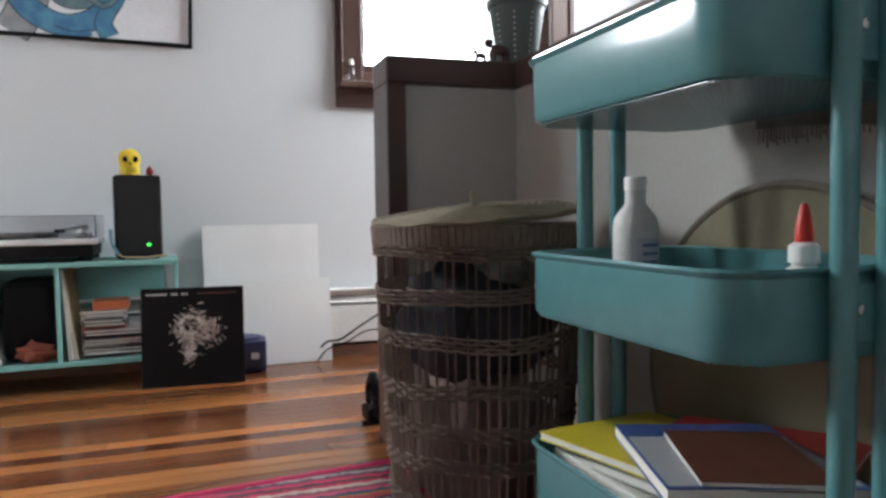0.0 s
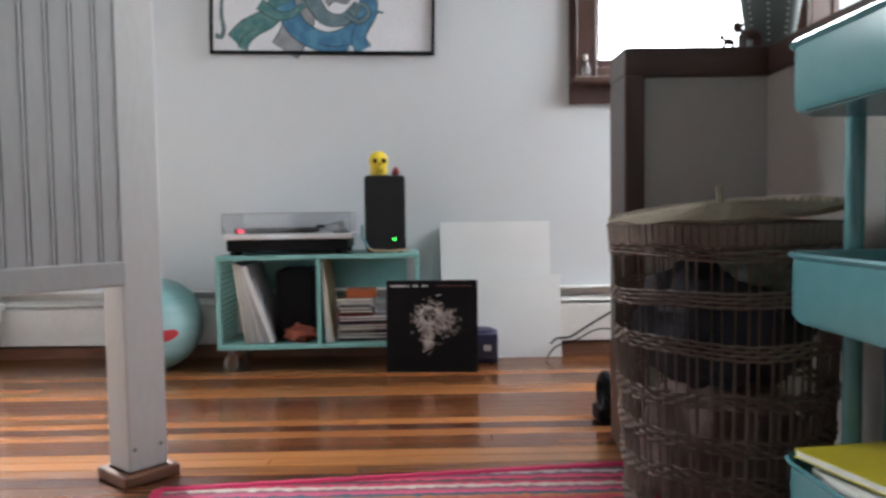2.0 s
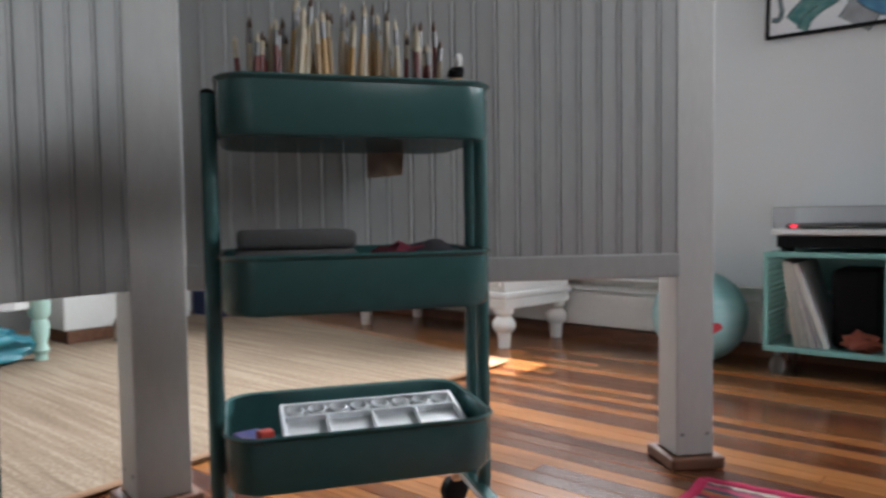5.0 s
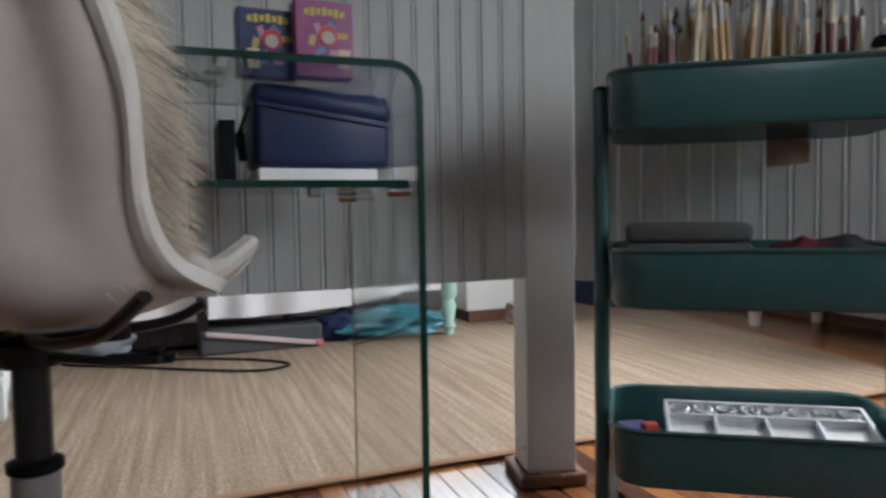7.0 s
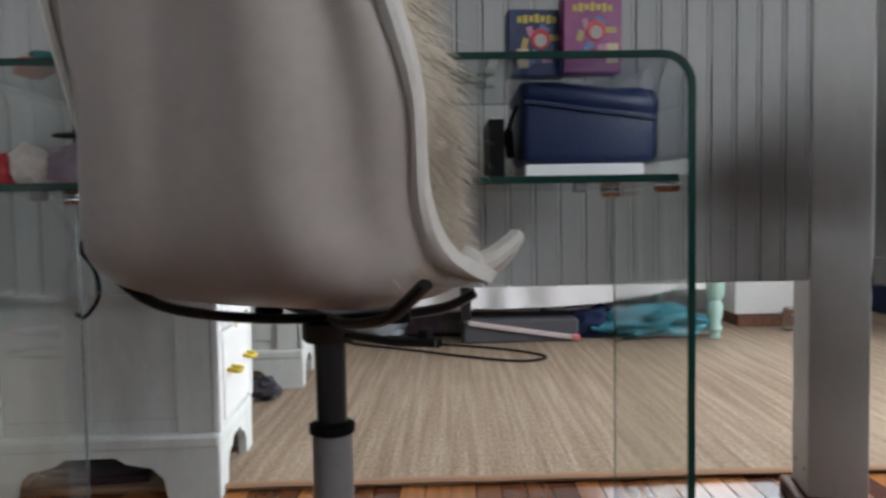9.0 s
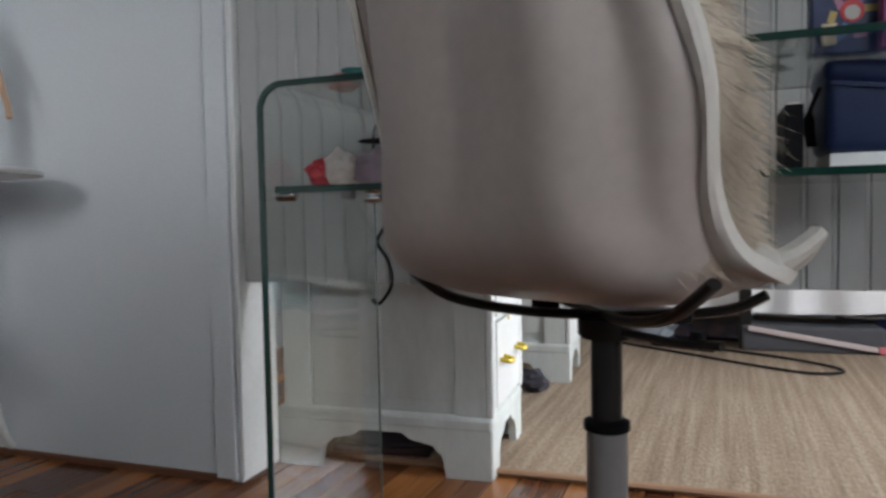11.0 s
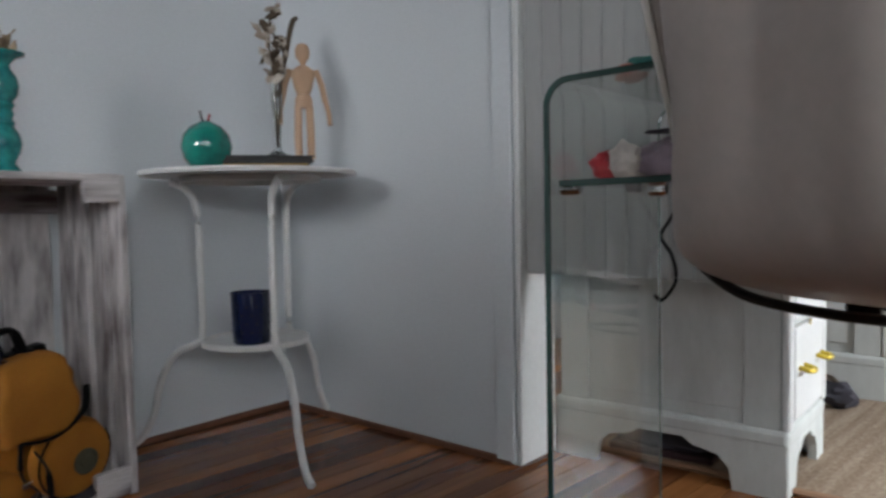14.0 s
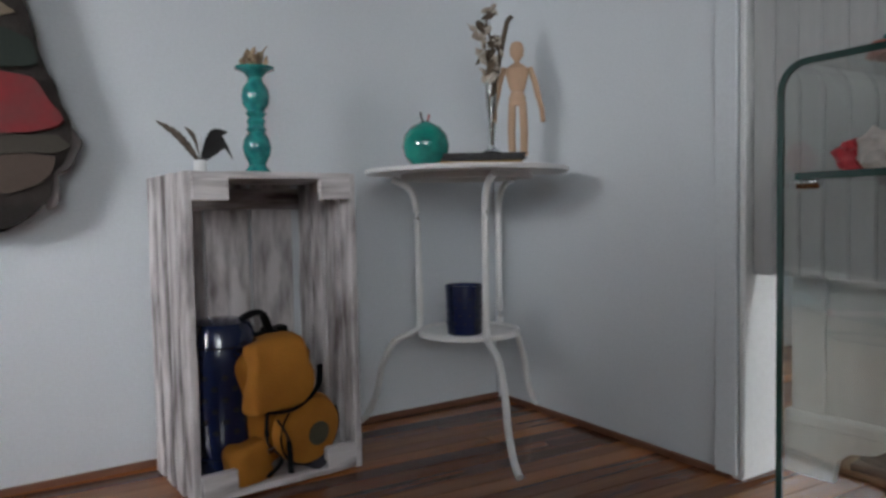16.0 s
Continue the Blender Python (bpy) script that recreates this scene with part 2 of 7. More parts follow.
WHITE_BOARD = material("white_canvas", (0.82, 0.83, 0.83), 0.8, scale=3, fine=400, bump=0.2)
PAPER = material("paper_edges", (0.72, 0.70, 0.64), 0.9, scale=20, fine=300, bump=0.2, stretch=(1, 1, 12))
GLASS = glass_material("clear_glass", (0.93, 0.97, 0.95))
GREEN_EDGE = material("green_glass_edge", (0.006, 0.040, 0.030), 0.12, scale=12, fine=60, bump=0.0, coat=0.4)
PANE = glass_material("window_pane", (0.98, 0.99, 1.0))
SMOKE = glass_material("smoked_lid", (0.86, 0.86, 0.87), 0.03)
WICKER = material("wicker", (0.20, 0.15, 0.118), 0.75, second=(0.12, 0.085, 0.068), scale=14, fine=120, bump=0.5, amount=0.8)
WICKER_LID = material("wicker_lid", (0.31, 0.26, 0.185), 0.8, second=(0.17, 0.14, 0.10), scale=10, fine=120, bump=0.6, amount=0.7)
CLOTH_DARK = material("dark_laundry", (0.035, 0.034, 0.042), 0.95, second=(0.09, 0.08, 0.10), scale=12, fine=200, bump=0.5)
CLOTH_TAN = material("brown_laundry", (0.22, 0.15, 0.13), 0.95, second=(0.13, 0.09, 0.085), scale=10, fine=200, bump=0.5)
CLOTH_GREEN = material("patterned_laundry", (0.25, 0.28, 0.25), 0.95, second=(0.06, 0.10, 0.09), scale=22, fine=200, bump=0.4, amount=0.9)
# white shell toned down to suit its dim back; the rim stays paler
SHELL = material("toned_down_shell", (0.46, 0.405, 0.37), 0.34, second=(0.39, 0.335, 0.31), scale=3, fine=60, bump=0.04)
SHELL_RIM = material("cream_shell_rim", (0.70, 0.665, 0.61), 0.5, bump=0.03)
FUR = material("sheepskin", (0.66, 0.58, 0.47), 0.95, second=(0.45, 0.37, 0.28), scale=25, fine=150, bump=0.2)


# ---- builders ----
def part(name, bm, mat, parent=None, label="", smooth=False):
    """Links a bmesh as one mesh object under a thing or a part."""
    me = bpy.data.meshes.new(name)
    bm.to_mesh(me)
    bm.free()
    me.materials.append(mat)
    if smooth:
        me.polygons.foreach_set("use_smooth", [True] * len(me.polygons))
        me.set_sharp_from_angle(angle=radians(40))
    ob = new(name, me)
    if parent:
        ob.parent = parent
    if label:
        ob["label"] = label
    return ob


def thing(name, label, category, m=None, group="", kind=""):
    ob = new(name)
    ob.matrix_world = m or Matrix()
    ob.empty_display_size = 0.05
    return tagged(ob, label, category, group, kind)


def box(size, at=(0, 0, 0), bevel=0.0, turn=(0, 0, 0), bm=None, segments=2):
    """A box centred at a place, with rounded edges."""
    bm = bm or bmesh.new()
    made = bmesh.ops.create_cube(bm, size=1.0, matrix=pose(*at, *turn) @ Matrix.Diagonal((*size, 1)))
    if bevel:
        edges = list({e for v in made["verts"] for e in v.link_edges})
        bmesh.ops.bevel(bm, geom=edges, offset=bevel, segments=segments, affect="EDGES", profile=0.5)
    return bm


def lathe(profile, segments=28, at=(0, 0, 0), bm=None, cap=True, wobble=0.0, squash=1.0):
    """Turned shape from (radius, height) pairs."""
    bm = bm or bmesh.new()
    rings = []
    for r, z in profile:
        ring = []
        for i in range(segments):
            a = 2 * math.pi * i / segments
            k = r * (1 + wobble * math.sin(3 * a + z * 20))
            ring.append(bm.verts.new((at[0] + k * math.cos(a), at[1] + k * squash * math.sin(a), at[2] + z)))
        rings.append(ring)
    for lo, hi in zip(rings, rings[1:]):
        for i in range(segments):
            j = (i + 1) % segments
            bm.faces.new((lo[i], lo[j], hi[j], hi[i]))
    if cap:
        if profile[0][0] > 1e-4:
            bm.faces.new(list(reversed(rings[0])))
        if profile[-1][0] > 1e-4:
            bm.faces.new(rings[-1])
    return bm


def spline(points, steps=8):
    """Points along a smooth line through the given ones."""
    p = [Vector(q) for q in points]
    out = []
    for i in range(len(p) - 1):
        a, b, c, d = p[max(i - 1, 0)], p[i], p[i + 1], p[min(i + 2, len(p) - 1)]
        for k in range(steps):
            t = k / steps
            out.append(0.5 * ((2 * b) + (c - a) * t + (2 * a - 5 * b + 4 * c - d) * t * t + (3 * b - a - 3 * c + d) * t ** 3))
    return out + [p[-1]]


def tube(points, radius, sides=8, bm=None, flat=1.0, taper=None):
    """A round bar along a line of points. flat squashes it; taper gives the end's share of the radius."""
    bm = bm or bmesh.new()
    pts = [Vector(q) for q in points]
    rings = []
    up = Vector((0, 0, 1))
    for i, p in enumerate(pts):
        d = (pts[min(i + 1, len(pts) - 1)] - pts[max(i - 1, 0)]).normalized()
        side = d.cross(up)
        if side.length < 0.05:
            side = d.cross(Vector((1, 0, 0)))
        side.normalize()
        over = side.cross(d).normalized()
        r = radius * (1 if taper is None else 1 + (taper - 1) * i / (len(pts) - 1))
        rings.append([bm.verts.new(p + r * (math.cos(2 * math.pi * k / sides) * side + flat * math.sin(2 * math.pi * k / sides) * over)) for k in range(sides)])
    for lo, hi in zip(rings, rings[1:]):
        for k in range(sides):
            j = (k + 1) % sides
            bm.faces.new((lo[k], lo[j], hi[j], hi[k]))
    bm.faces.new(list(reversed(rings[0])))
    bm.faces.new(rings[-1])
    return bm


def slab(outline, z0, z1, bm=None):
    """A prism over an outline of (x, y) pairs."""
    bm = bm or bmesh.new()
    lo = [bm.verts.new((x, y, z0)) for x, y in outline]
    hi = [bm.verts.new((x, y, z1)) for x, y in outline]
    n = len(outline)
    bm.faces.new(list(reversed(lo)))
    bm.faces.new(hi)
    for i in range(n):
        bm.faces.new((lo[i], lo[(i + 1) % n], hi[(i + 1) % n], hi[i]))
    bmesh.ops.recalc_face_normals(bm, faces=bm.faces)
    return bm


def rounded(w, d, r, steps=6):
    """The outline of a rectangle with round corners."""
    out = []
    for cx, cy, a0 in ((w / 2 - r, d / 2 - r, 0), (-w / 2 + r, d / 2 - r, 90), (-w / 2 + r, -d / 2 + r, 180), (w / 2 - r, -d / 2 + r, 270)):
        for k in range(steps + 1):
            a = radians(a0 + 90 * k / steps)
            out.append((cx + r * math.cos(a), cy + r * math.sin(a)))
    return out


def run(p, q):
    """The pose at p whose x axis points to q, and the distance."""
    dx, dy = q[0] - p[0], q[1] - p[1]
    return pose(p[0], p[1], 0, 0, 0, math.degrees(math.atan2(dy, dx))), math.hypot(dx, dy)


def blob(radii, at=(0, 0, 0), rough=0.15, seed=0.0, cuts=3, freq=6.0):
    """A lumpy rounded mass, for cloth heaps and soft things."""
    bm = bmesh.new()
    bmesh.ops.create_icosphere(bm, subdivisions=cuts, radius=1.0)
    for v in bm.verts:
        k = 1 + rough * noise.noise(v.co * freq * 0.35 + Vector((seed, seed * 2, 0))) * 2
        v.co = Vector((v.co.x * radii[0] * k + at[0], v.co.y * radii[1] * k + at[1], v.co.z * radii[2] * k + at[2]))
    return bm


def text_on(name, words, height, m, mat, parent):
    """Flat lettering as a mesh, its baseline start at m."""
    curve = bpy.data.curves.new(name, "FONT")
    curve.body, curve.size, curve.extrude = words, height, 0.0004
    curve.align_x = "LEFT"
    tmp = bpy.data.objects.new(name, curve)
    me = bpy.data.meshes.new_from_object(tmp)
    bpy.data.objects.remove(tmp)
    me.materials.clear()
    me.materials.append(mat)
    ob = new(name, me)
    ob.parent = parent
    ob.matrix_basis = m
    return ob


# ---- large structure ----
CEIL = 2.40
NW, NE = (-4.05, 3.065), (2.2, 2.87)          # north wall's inner face
SW, SE = (-1.213, -1.852), (2.2, -1.60)       # south wall's inner face
JAMB = (-1.257, -1.0)                         # end of the short west wall


def wall(name, p, q, thickness, openings=(), z1=CEIL, mat=WALL, label="", flip=1):
    """A wall whose inner face runs from p to q; openings are (from, to, sill, head) along it."""
    m, length = run(p, q)
    ob = new(name)
    ob.matrix_world = m
    tagged(ob, label, "wall", kind="structure")
    cuts = sorted({0.0, length, *[o[0] for o in openings], *[o[1] for o in openings]})
    for a, b in zip(cuts, cuts[1:]):
        bands = [(0.0, z1)]
        for o in openings:
            if o[0] <= a + 1e-6 and b <= o[1] + 1e-6:
                bands = [(0.0, o[2]), (o[3], z1)]
        for lo, hi in bands:
            if hi - lo > 0.001:
                part("wall_section", box((b - a, thickness, hi - lo), ((a + b) / 2, flip * thickness / 2, (lo + hi) / 2)), mat, ob)
    return ob


NLEN = run(NW, NE)[1]
WX0, WX1, WZ0, WZ1 = 4.71, 5.56, 1.165, 2.20  # north window's glass, along the wall
wall("wall_north", NW, NE, 0.16, [(2.03, 2.77, 1.13, 2.02), (WX0 - 0.02, WX1 + 0.02, WZ0 - 0.02, WZ1 + 0.02)], label="pale blue-grey painted plaster wall behind the record shelf")
wall("wall_south", SW, SE, 0.14, flip=-1, label="pale grey painted plaster wall behind crate and table")
wall("wall_west", SW, JAMB, 0.115, label="short pale grey wall that ends at an opening")
wall("wall_east", SE, NE, 0.14, [(0.88, 1.76, 0.95, 2.05), (3.35, 4.25, 1.1, 2.2)], flip=-1, label="pale painted wall on the stair side")
wall("wall_far_west", (-4.05, -1.9), NW, 0.14, [(2.6, 3.9, 0.95, 2.15)], label="pale wall of the sleeping side")
wall("wall_far_south", (-4.05, -1.86), (-1.34, -1.86), 0.14, flip=-1, label="pale wall of the sleeping side")
floor = part("floor", box((6.5, 5.2, 0.1), (-0.95, 0.58, -0.064)), SUBFLOOR)
tagged(floor, "varnished strip wood floor in mixed red and honey browns", "floor", kind="structure")
ceiling = part("ceiling", box((6.5, 5.3, 0.1), (-0.95, 0.58, CEIL + 0.05)), CEILING)
tagged(ceiling, "plain ceiling out of view, coloured dark beige to cut bounced light", "ceiling", kind="structure")


def window(name, m, x0, x1, z0, z1, trim, label, sashes=2):
    """A framed sash window in a wall run: casing, sash bars, sill and panes. y points out of the room."""
    w = new(name)
    w.matrix_world = m
    tagged(w, label, "window", kind="structure")
    cx, cz, t = (x0 + x1) / 2, (z0 + z1) / 2, trim
    for x in (x0 - t / 2, x1 + t / 2):
        part("window_casing", box((t, 0.026, z1 - z0 + 2 * t), (x, -0.011, cz), 0.004), DARK_WOOD, w)
        part("casing_bead", box((0.014, 0.012, z1 - z0 + 1.6 * t), (x + (0.03 if x > cx else -0.03), -0.029, cz), 0.004), DARK_WOOD, w)
    part("window_casing", box((x1 - x0, 0.026, t), (cx, -0.011, z1 + t / 2), 0.004), DARK_WOOD_H, w)
    part("window_apron", box((x1 - x0 + 2 * t, 0.022, 0.072), (cx, -0.012, z0 - 0.125), 0.005), DARK_WOOD_H, w)
    part("window_sill", box((x1 - x0 + 1.9 * t, 0.075, 0.026), (cx, -0.035, z0 - 0.076), 0.006), DARK_WOOD_H, w)
    part("window_stool", box((x1 - x0 + 0.06, 0.16, 0.05), (cx, 0.07, z0 - 0.04), 0.004), DARK_WOOD_H, w)
    s = 0.045
    for x in (x0 + s / 2 - 0.018, x1 - s / 2 + 0.018):
        part("sash_stile", box((s, 0.034, z1 - z0), (x, 0.07, cz), 0.003), DARK_WOOD, w)
    for z in (z0 + s / 2 - 0.018, cz, z1 - s / 2 + 0.018)[::3 - sashes]:
        part("sash_rail", box((x1 - x0 - 2 * s + 0.036, 0.034, s if z != cz else 0.034), (cx, 0.07, z), 0.003), DARK_WOOD_H, w)
    for lo, hi in ((z0 + s - 0.018, cz - 0.017), (cz + 0.017, z1 - s + 0.018)) if sashes == 2 else ((z0 + s - 0.018, z1 - s + 0.018),):
        pane = part("pane", box((x1 - x0 - 2 * s + 0.03, 0.004, hi - lo), (cx, 0.075, (lo + hi) / 2)), PANE, w)
        pane.visible_shadow = False
    return w


window("window_1", run(NW, NE)[0], WX0, WX1, WZ0, WZ1, 0.11, "dark-stained wooden sash window, white with daylight")
window("window_2", run(NE, SE)[0], 0.27, 1.13, 1.165, 2.20, 0.09, "dark-stained wooden sash window beside the corner")
window("window_3", run((-4.05, -1.9), NW)[0], 2.62, 3.88, 1.0, 2.13, 0.09, "wooden sash window of the sleeping side")

window("window_4", run(NW, NE)[0], 2.05, 2.75, 1.15, 2.0, 0.09, "wooden window with one pane above the white dresser", 1)
# added out of view, as an opening for the southeast fill light
window("window_5", run(NE, SE)[0], 2.73, 3.57, 0.98, 2.03, 0.09, "dark-stained wooden sash window added unseen behind the camera to let in light")
# boards out of view, added to trim the sunlight to a small floor patch
sun_mask = thing("sun_mask", "unseen white boards added outside the window to cut the sun to a patch", "roof", kind="structure")
for x0, x1, out_ in ((-3.6, -1.84, 1.0), (-1.84, -1.62, 0.22), (-1.62, -1.0, 1.0)):
    part("sun_mask_board", box((x1 - x0, out_, 0.08), ((x0 + x1) / 2, 3.16 + out_ / 2, 2.32)), WHITE_TRIM, sun_mask)

# pale sky seen outside, far behind the panes
SKY_CARD = bpy.data.materials.new("white_sky")
SKY_CARD.use_nodes = True
glow = SKY_CARD.node_tree.nodes["Principled BSDF"]
glow.inputs["Base Color"].default_value = (0.8, 0.85, 0.9, 1)
glow.inputs["Emission Color"].default_value, glow.inputs["Emission Strength"].default_value = (0.93, 0.97, 1.0, 1), 4.0
for at, size in (((1.6, 9.0, 3.0), (14, 0.05, 9)), ((8.5, 2.0, 3.0), (0.05, 14, 9))):
    tagged(part("backdrop", box(size, at), SKY_CARD), "overexposed white sky outside the windows", "sky", kind="structure")

# casing and white reveal at the west opening
m, _ = run(SW, JAMB)
jamb = new("trim")
jamb.matrix_world = m
tagged(jamb, "flat white casing at the end of the short wall", "trim", kind="structure")
jl = run(SW, JAMB)[1]
part("casing_board", box((0.052, 0.016, CEIL - 0.02), (jl - 0.03, -0.0085, CEIL / 2), 0.003), WALL, jamb)
part("jamb_lining", box((0.014, 0.13, CEIL - 0.02), (jl + 0.0072, 0.052, CEIL / 2), 0.003), WHITE_TRIM, jamb)

# thin dark joint strip and skirting along the walls
for name, p, q, side in (("baseboard", SW, SE, 1), ("baseboard", (-1.218, -1.83), (-1.254, -1.02), -1)):
    m, length = run(p, q)
    ob = part(name, box((length, 0.010, 0.016), (length / 2, side * 0.0052, 0.007), 0.003), BROWN_BLOCK)
    ob.matrix_world = m
    tagged(ob, "thin dark brown strip where the wall meets the floor", "trim", kind="structure")


# ---- baseboard heaters ----
def heater(p, q, offset):
    m, length = run(p, q)
    h = thing("baseboard_heater", "long white enamelled baseboard heater along the wall", "heater", m)
    y = -offset
    part("back_plate", box((length, 0.008, 0.235), (length / 2, y - 0.005, 0.15), 0.002), WHITE_METAL, h)
    part("front_cover", box((length, 0.008, 0.150), (length / 2, y - 0.062, 0.130), 0.003), WHITE_METAL, h)
    part("top_cover", box((length, 0.066, 0.008), (length / 2, y - 0.034, 0.268), 0.003), WHITE_METAL, h)
    part("damper", box((length, 0.05, 0.006), (length / 2, y - 0.045, 0.226), 0.002, (24, 0, 0)), WHITE_METAL, h)
    part("fin_core", box((length - 0.02, 0.045, 0.10), (length / 2, y - 0.033, 0.13)), BLACK_METAL, h)
    # brown strip draws the shade between the heater and the floor
    part("base_shadow_strip", box((length, 0.05, 0.045), (length / 2, y - 0.03, 0.0225)), BROWN_BLOCK, h)
    for x in (0.02, length - 0.02):
        part("end_cap", box((0.03, 0.074, 0.262), (x, y - 0.036, 0.142), 0.004), WHITE_METAL, h)
    return h


heater((-3.9, 3.06), (1.9, 2.879), 0.003)

# ---- beadboard partition with its posts ----
PB_L, PB_R, PA = (-1.352, 0.643), (-1.333, 0.746), (-0.657, 1.535)


# upper part is out of view, carried up to block light from the west
PH = 2.36


def partition(p, q, z0, label, rail):
    """Tongued boards with round beads, hung clear of the floor, with a rail along the lower edge."""
    m, length = run(p, q)
    ob = thing("beadboard_partition", label, "partition", m, kind="structure")
    n = round(length / 0.046)
    w = length / n
    bm = box((w - 0.0016, 0.014, PH - z0 - 0.01), (0, 0.012, 0), 0.0016, segments=1)
    lathe([(0.0028, -(PH - z0 - 0.01) / 2), (0.0028, (PH - z0 - 0.01) / 2)], 6, (w / 2 - 0.006, 0.0058, 0), bm)
    first = part("board", bm, GREY_PAINT, ob)
    first.location = (w / 2, 0, (PH + z0) / 2)
    for i in range(1, n):
        o = new("board", first.data)
        o.parent = ob
        o.location = (w * (i + 0.5), 0, (PH + z0) / 2)
    part("backing", box((length, 0.012, PH - z0 - 0.012), (length / 2, 0.027, (PH + z0) / 2)), GREY_PAINT, ob)
    part("cap", box((length, 0.05, 0.022), (length / 2, 0.018, PH + 0.006), 0.004), GREY_PAINT, ob)
    if rail:
        part("bottom_rail", box((length, 0.022, 0.052), (length / 2, 0.0100, z0 + 0.022), 0.004), GREY_PAINT, ob)
    return ob


partition((-1.25, -0.975), PB_L, 0.430, "grey-painted beadboard partition hung above the floor", False)
partition(PB_R, PA, 0.432, "grey-painted beadboard partition with a bottom rail", True)


def post(centre, size, turn, label, foot):
    p = thing("partition_post", label, "post", pose(*centre, 0, 0, 0, turn), group="partition posts", kind="structure")
    part("shaft", box((size, size, PH + 0.03 - (0.028 if foot else 0)), (0, 0, (PH + 0.03) / 2 + (0.013 if foot else 0)), 0.003), GREY_PAINT_LIT, p)
    if foot:
        for k in range(4):
            a = radians(90 * k)
            r = size / 2 + 0.010
            part("foot_moulding", box((size + 0.038, 0.019, 0.026), (r * math.sin(a), -r * math.cos(a), 0.013), 0.005, (0, 0, 90 * k)), BROWN_BLOCK, p)
        for k in (-1, 1):
            part("screw_cover", lathe([(0.005, 0), (0.004, 0.002)], 8), GREY_METAL, p).matrix_basis = pose(0.03 * k, -size / 2, 0.075, 90, 0, 0)
    return p


post((-1.395, 0.704), 0.105, -10.5, "square post in partition grey, coloured lighter as lit, with a brown foot between the two partitions", True)
post((-0.670, 1.594), 0.088, 50.0, "square end post in partition grey, coloured lighter as lit, standing on a brown moulded foot", True)

# ---- half wall round the stair ----
hw = thing("half_wall", "low plastered stair wall framed with dark-stained wood", "wall", kind="structure")
HX0, HX1, HY, HZ = 0.430, 0.765, 1.668, 0.876
part("plaster_panel", box((HX1 - HX0 - 0.047, 0.10, HZ), ((HX0 + 0.047 + HX1) / 2, HY + 0.062, HZ / 2)), HALF_WALL, hw)
part("plaster_panel", box((0.10, HY + 0.112 + 0.9, HZ), (HX1 + 0.05, (HY + 0.112 - 0.9) / 2, HZ / 2)), HALF_WALL, hw)
part("end_post", box((0.047, 0.135, HZ + 0.002), (HX0 + 0.0235, HY + 0.062, (HZ + 0.002) / 2), 0.004), DARK_WOOD, hw)
part("cap_rail", box((HX1 - HX0 + 0.125, 0.135, 0.064), ((HX0 + HX1 + 0.125) / 2, HY + 0.062, HZ + 0.034), 0.005), DARK_WOOD_H, hw)
part("cap_rail", box((0.13, HY + 0.89, 0.064), (HX1 + 0.055, (HY - 0.012 - 0.9) / 2, HZ + 0.034), 0.005), DARK_WOOD, hw)

# ---- rugs ----
def rug(name, corners, thick, mat, edge, label, border):
    """A flat woven rug over four corners, with a border cord and slightly wavy edges."""
    t = thing(name, label, "rug")
    c = [Vector((x, y, 0)) for x, y in corners]

    def at(u, v):
        return (c[0].lerp(c[1], u)).lerp(c[3].lerp(c[2], u), v)

    bm = bmesh.new()
    n = 60
    grid = [[bm.verts.new(at(i / n, j / n) + Vector((0, 0, thick + 0.0018 * noise.noise(at(i / n, j / n) * 7)))) for i in range(n + 1)] for j in range(n + 1)]
    for j in range(n):
        for i in range(n):
            bm.faces.new((grid[j][i], grid[j + 1][i], grid[j + 1][i + 1], grid[j][i + 1]))
    part("weave", bm, mat, t)
    part("base", slab(corners, 0.0, thick - 0.003), edge, t)
    for a, b in zip(c, c[1:] + c[:1]):
        pts = [a.lerp(b, k / 40) + Vector((0.0025 * math.sin(k * 1.7), 0.0025 * math.cos(k * 2.3), thick)) for k in range(41)]
        part("border", tube(pts, border, 6, flat=0.35), edge, t)
    return t


rug("jute_rug", [(-3.98, 2.56), (-1.62, 2.215), (-1.455, -0.98), (-3.98, -0.98)], 0.010, JUTE, JUTE_EDGE, "natural braided jute rug with a brown bound edge", 0.014)
rug("kilim_rug", [(-0.585, 1.490), (0.41, 1.592), (0.48, 0.10), (-0.50, 0.0)], 0.007, KILIM, KILIM_EDGE, "crimson and multicolour striped woven kilim rug", 0.012)


# ---- record corner ----
SHELF_M = pose(-0.797, 2.600, 0, 0, 0, 2.0)
SW_, SD_, SH_ = 0.735, 0.33, 0.428


def angle_bar(a, b, mat, parent, r=0.008):
    v = Vector(b) - Vector(a)
    size = [max(abs(c), 2 * r) for c in v]
    part("frame_bar", box(size, [(p + q) / 2 for p, q in zip(a, b)], 0.002), mat, parent)


def caster(parent, x, y, r, mat, wheel):
    c = part("caster", box((0.018, 0.022, 0.02), (x, y, 2 * r + 0.012), 0.003), mat, parent)
    part("wheel", lathe([(r * 0.4, -0.01), (r, -0.008), (r, 0.008), (r * 0.4, 0.01)], 18), wheel, c, smooth=True).matrix_basis = pose(x, y, r, 90, 0, 70)


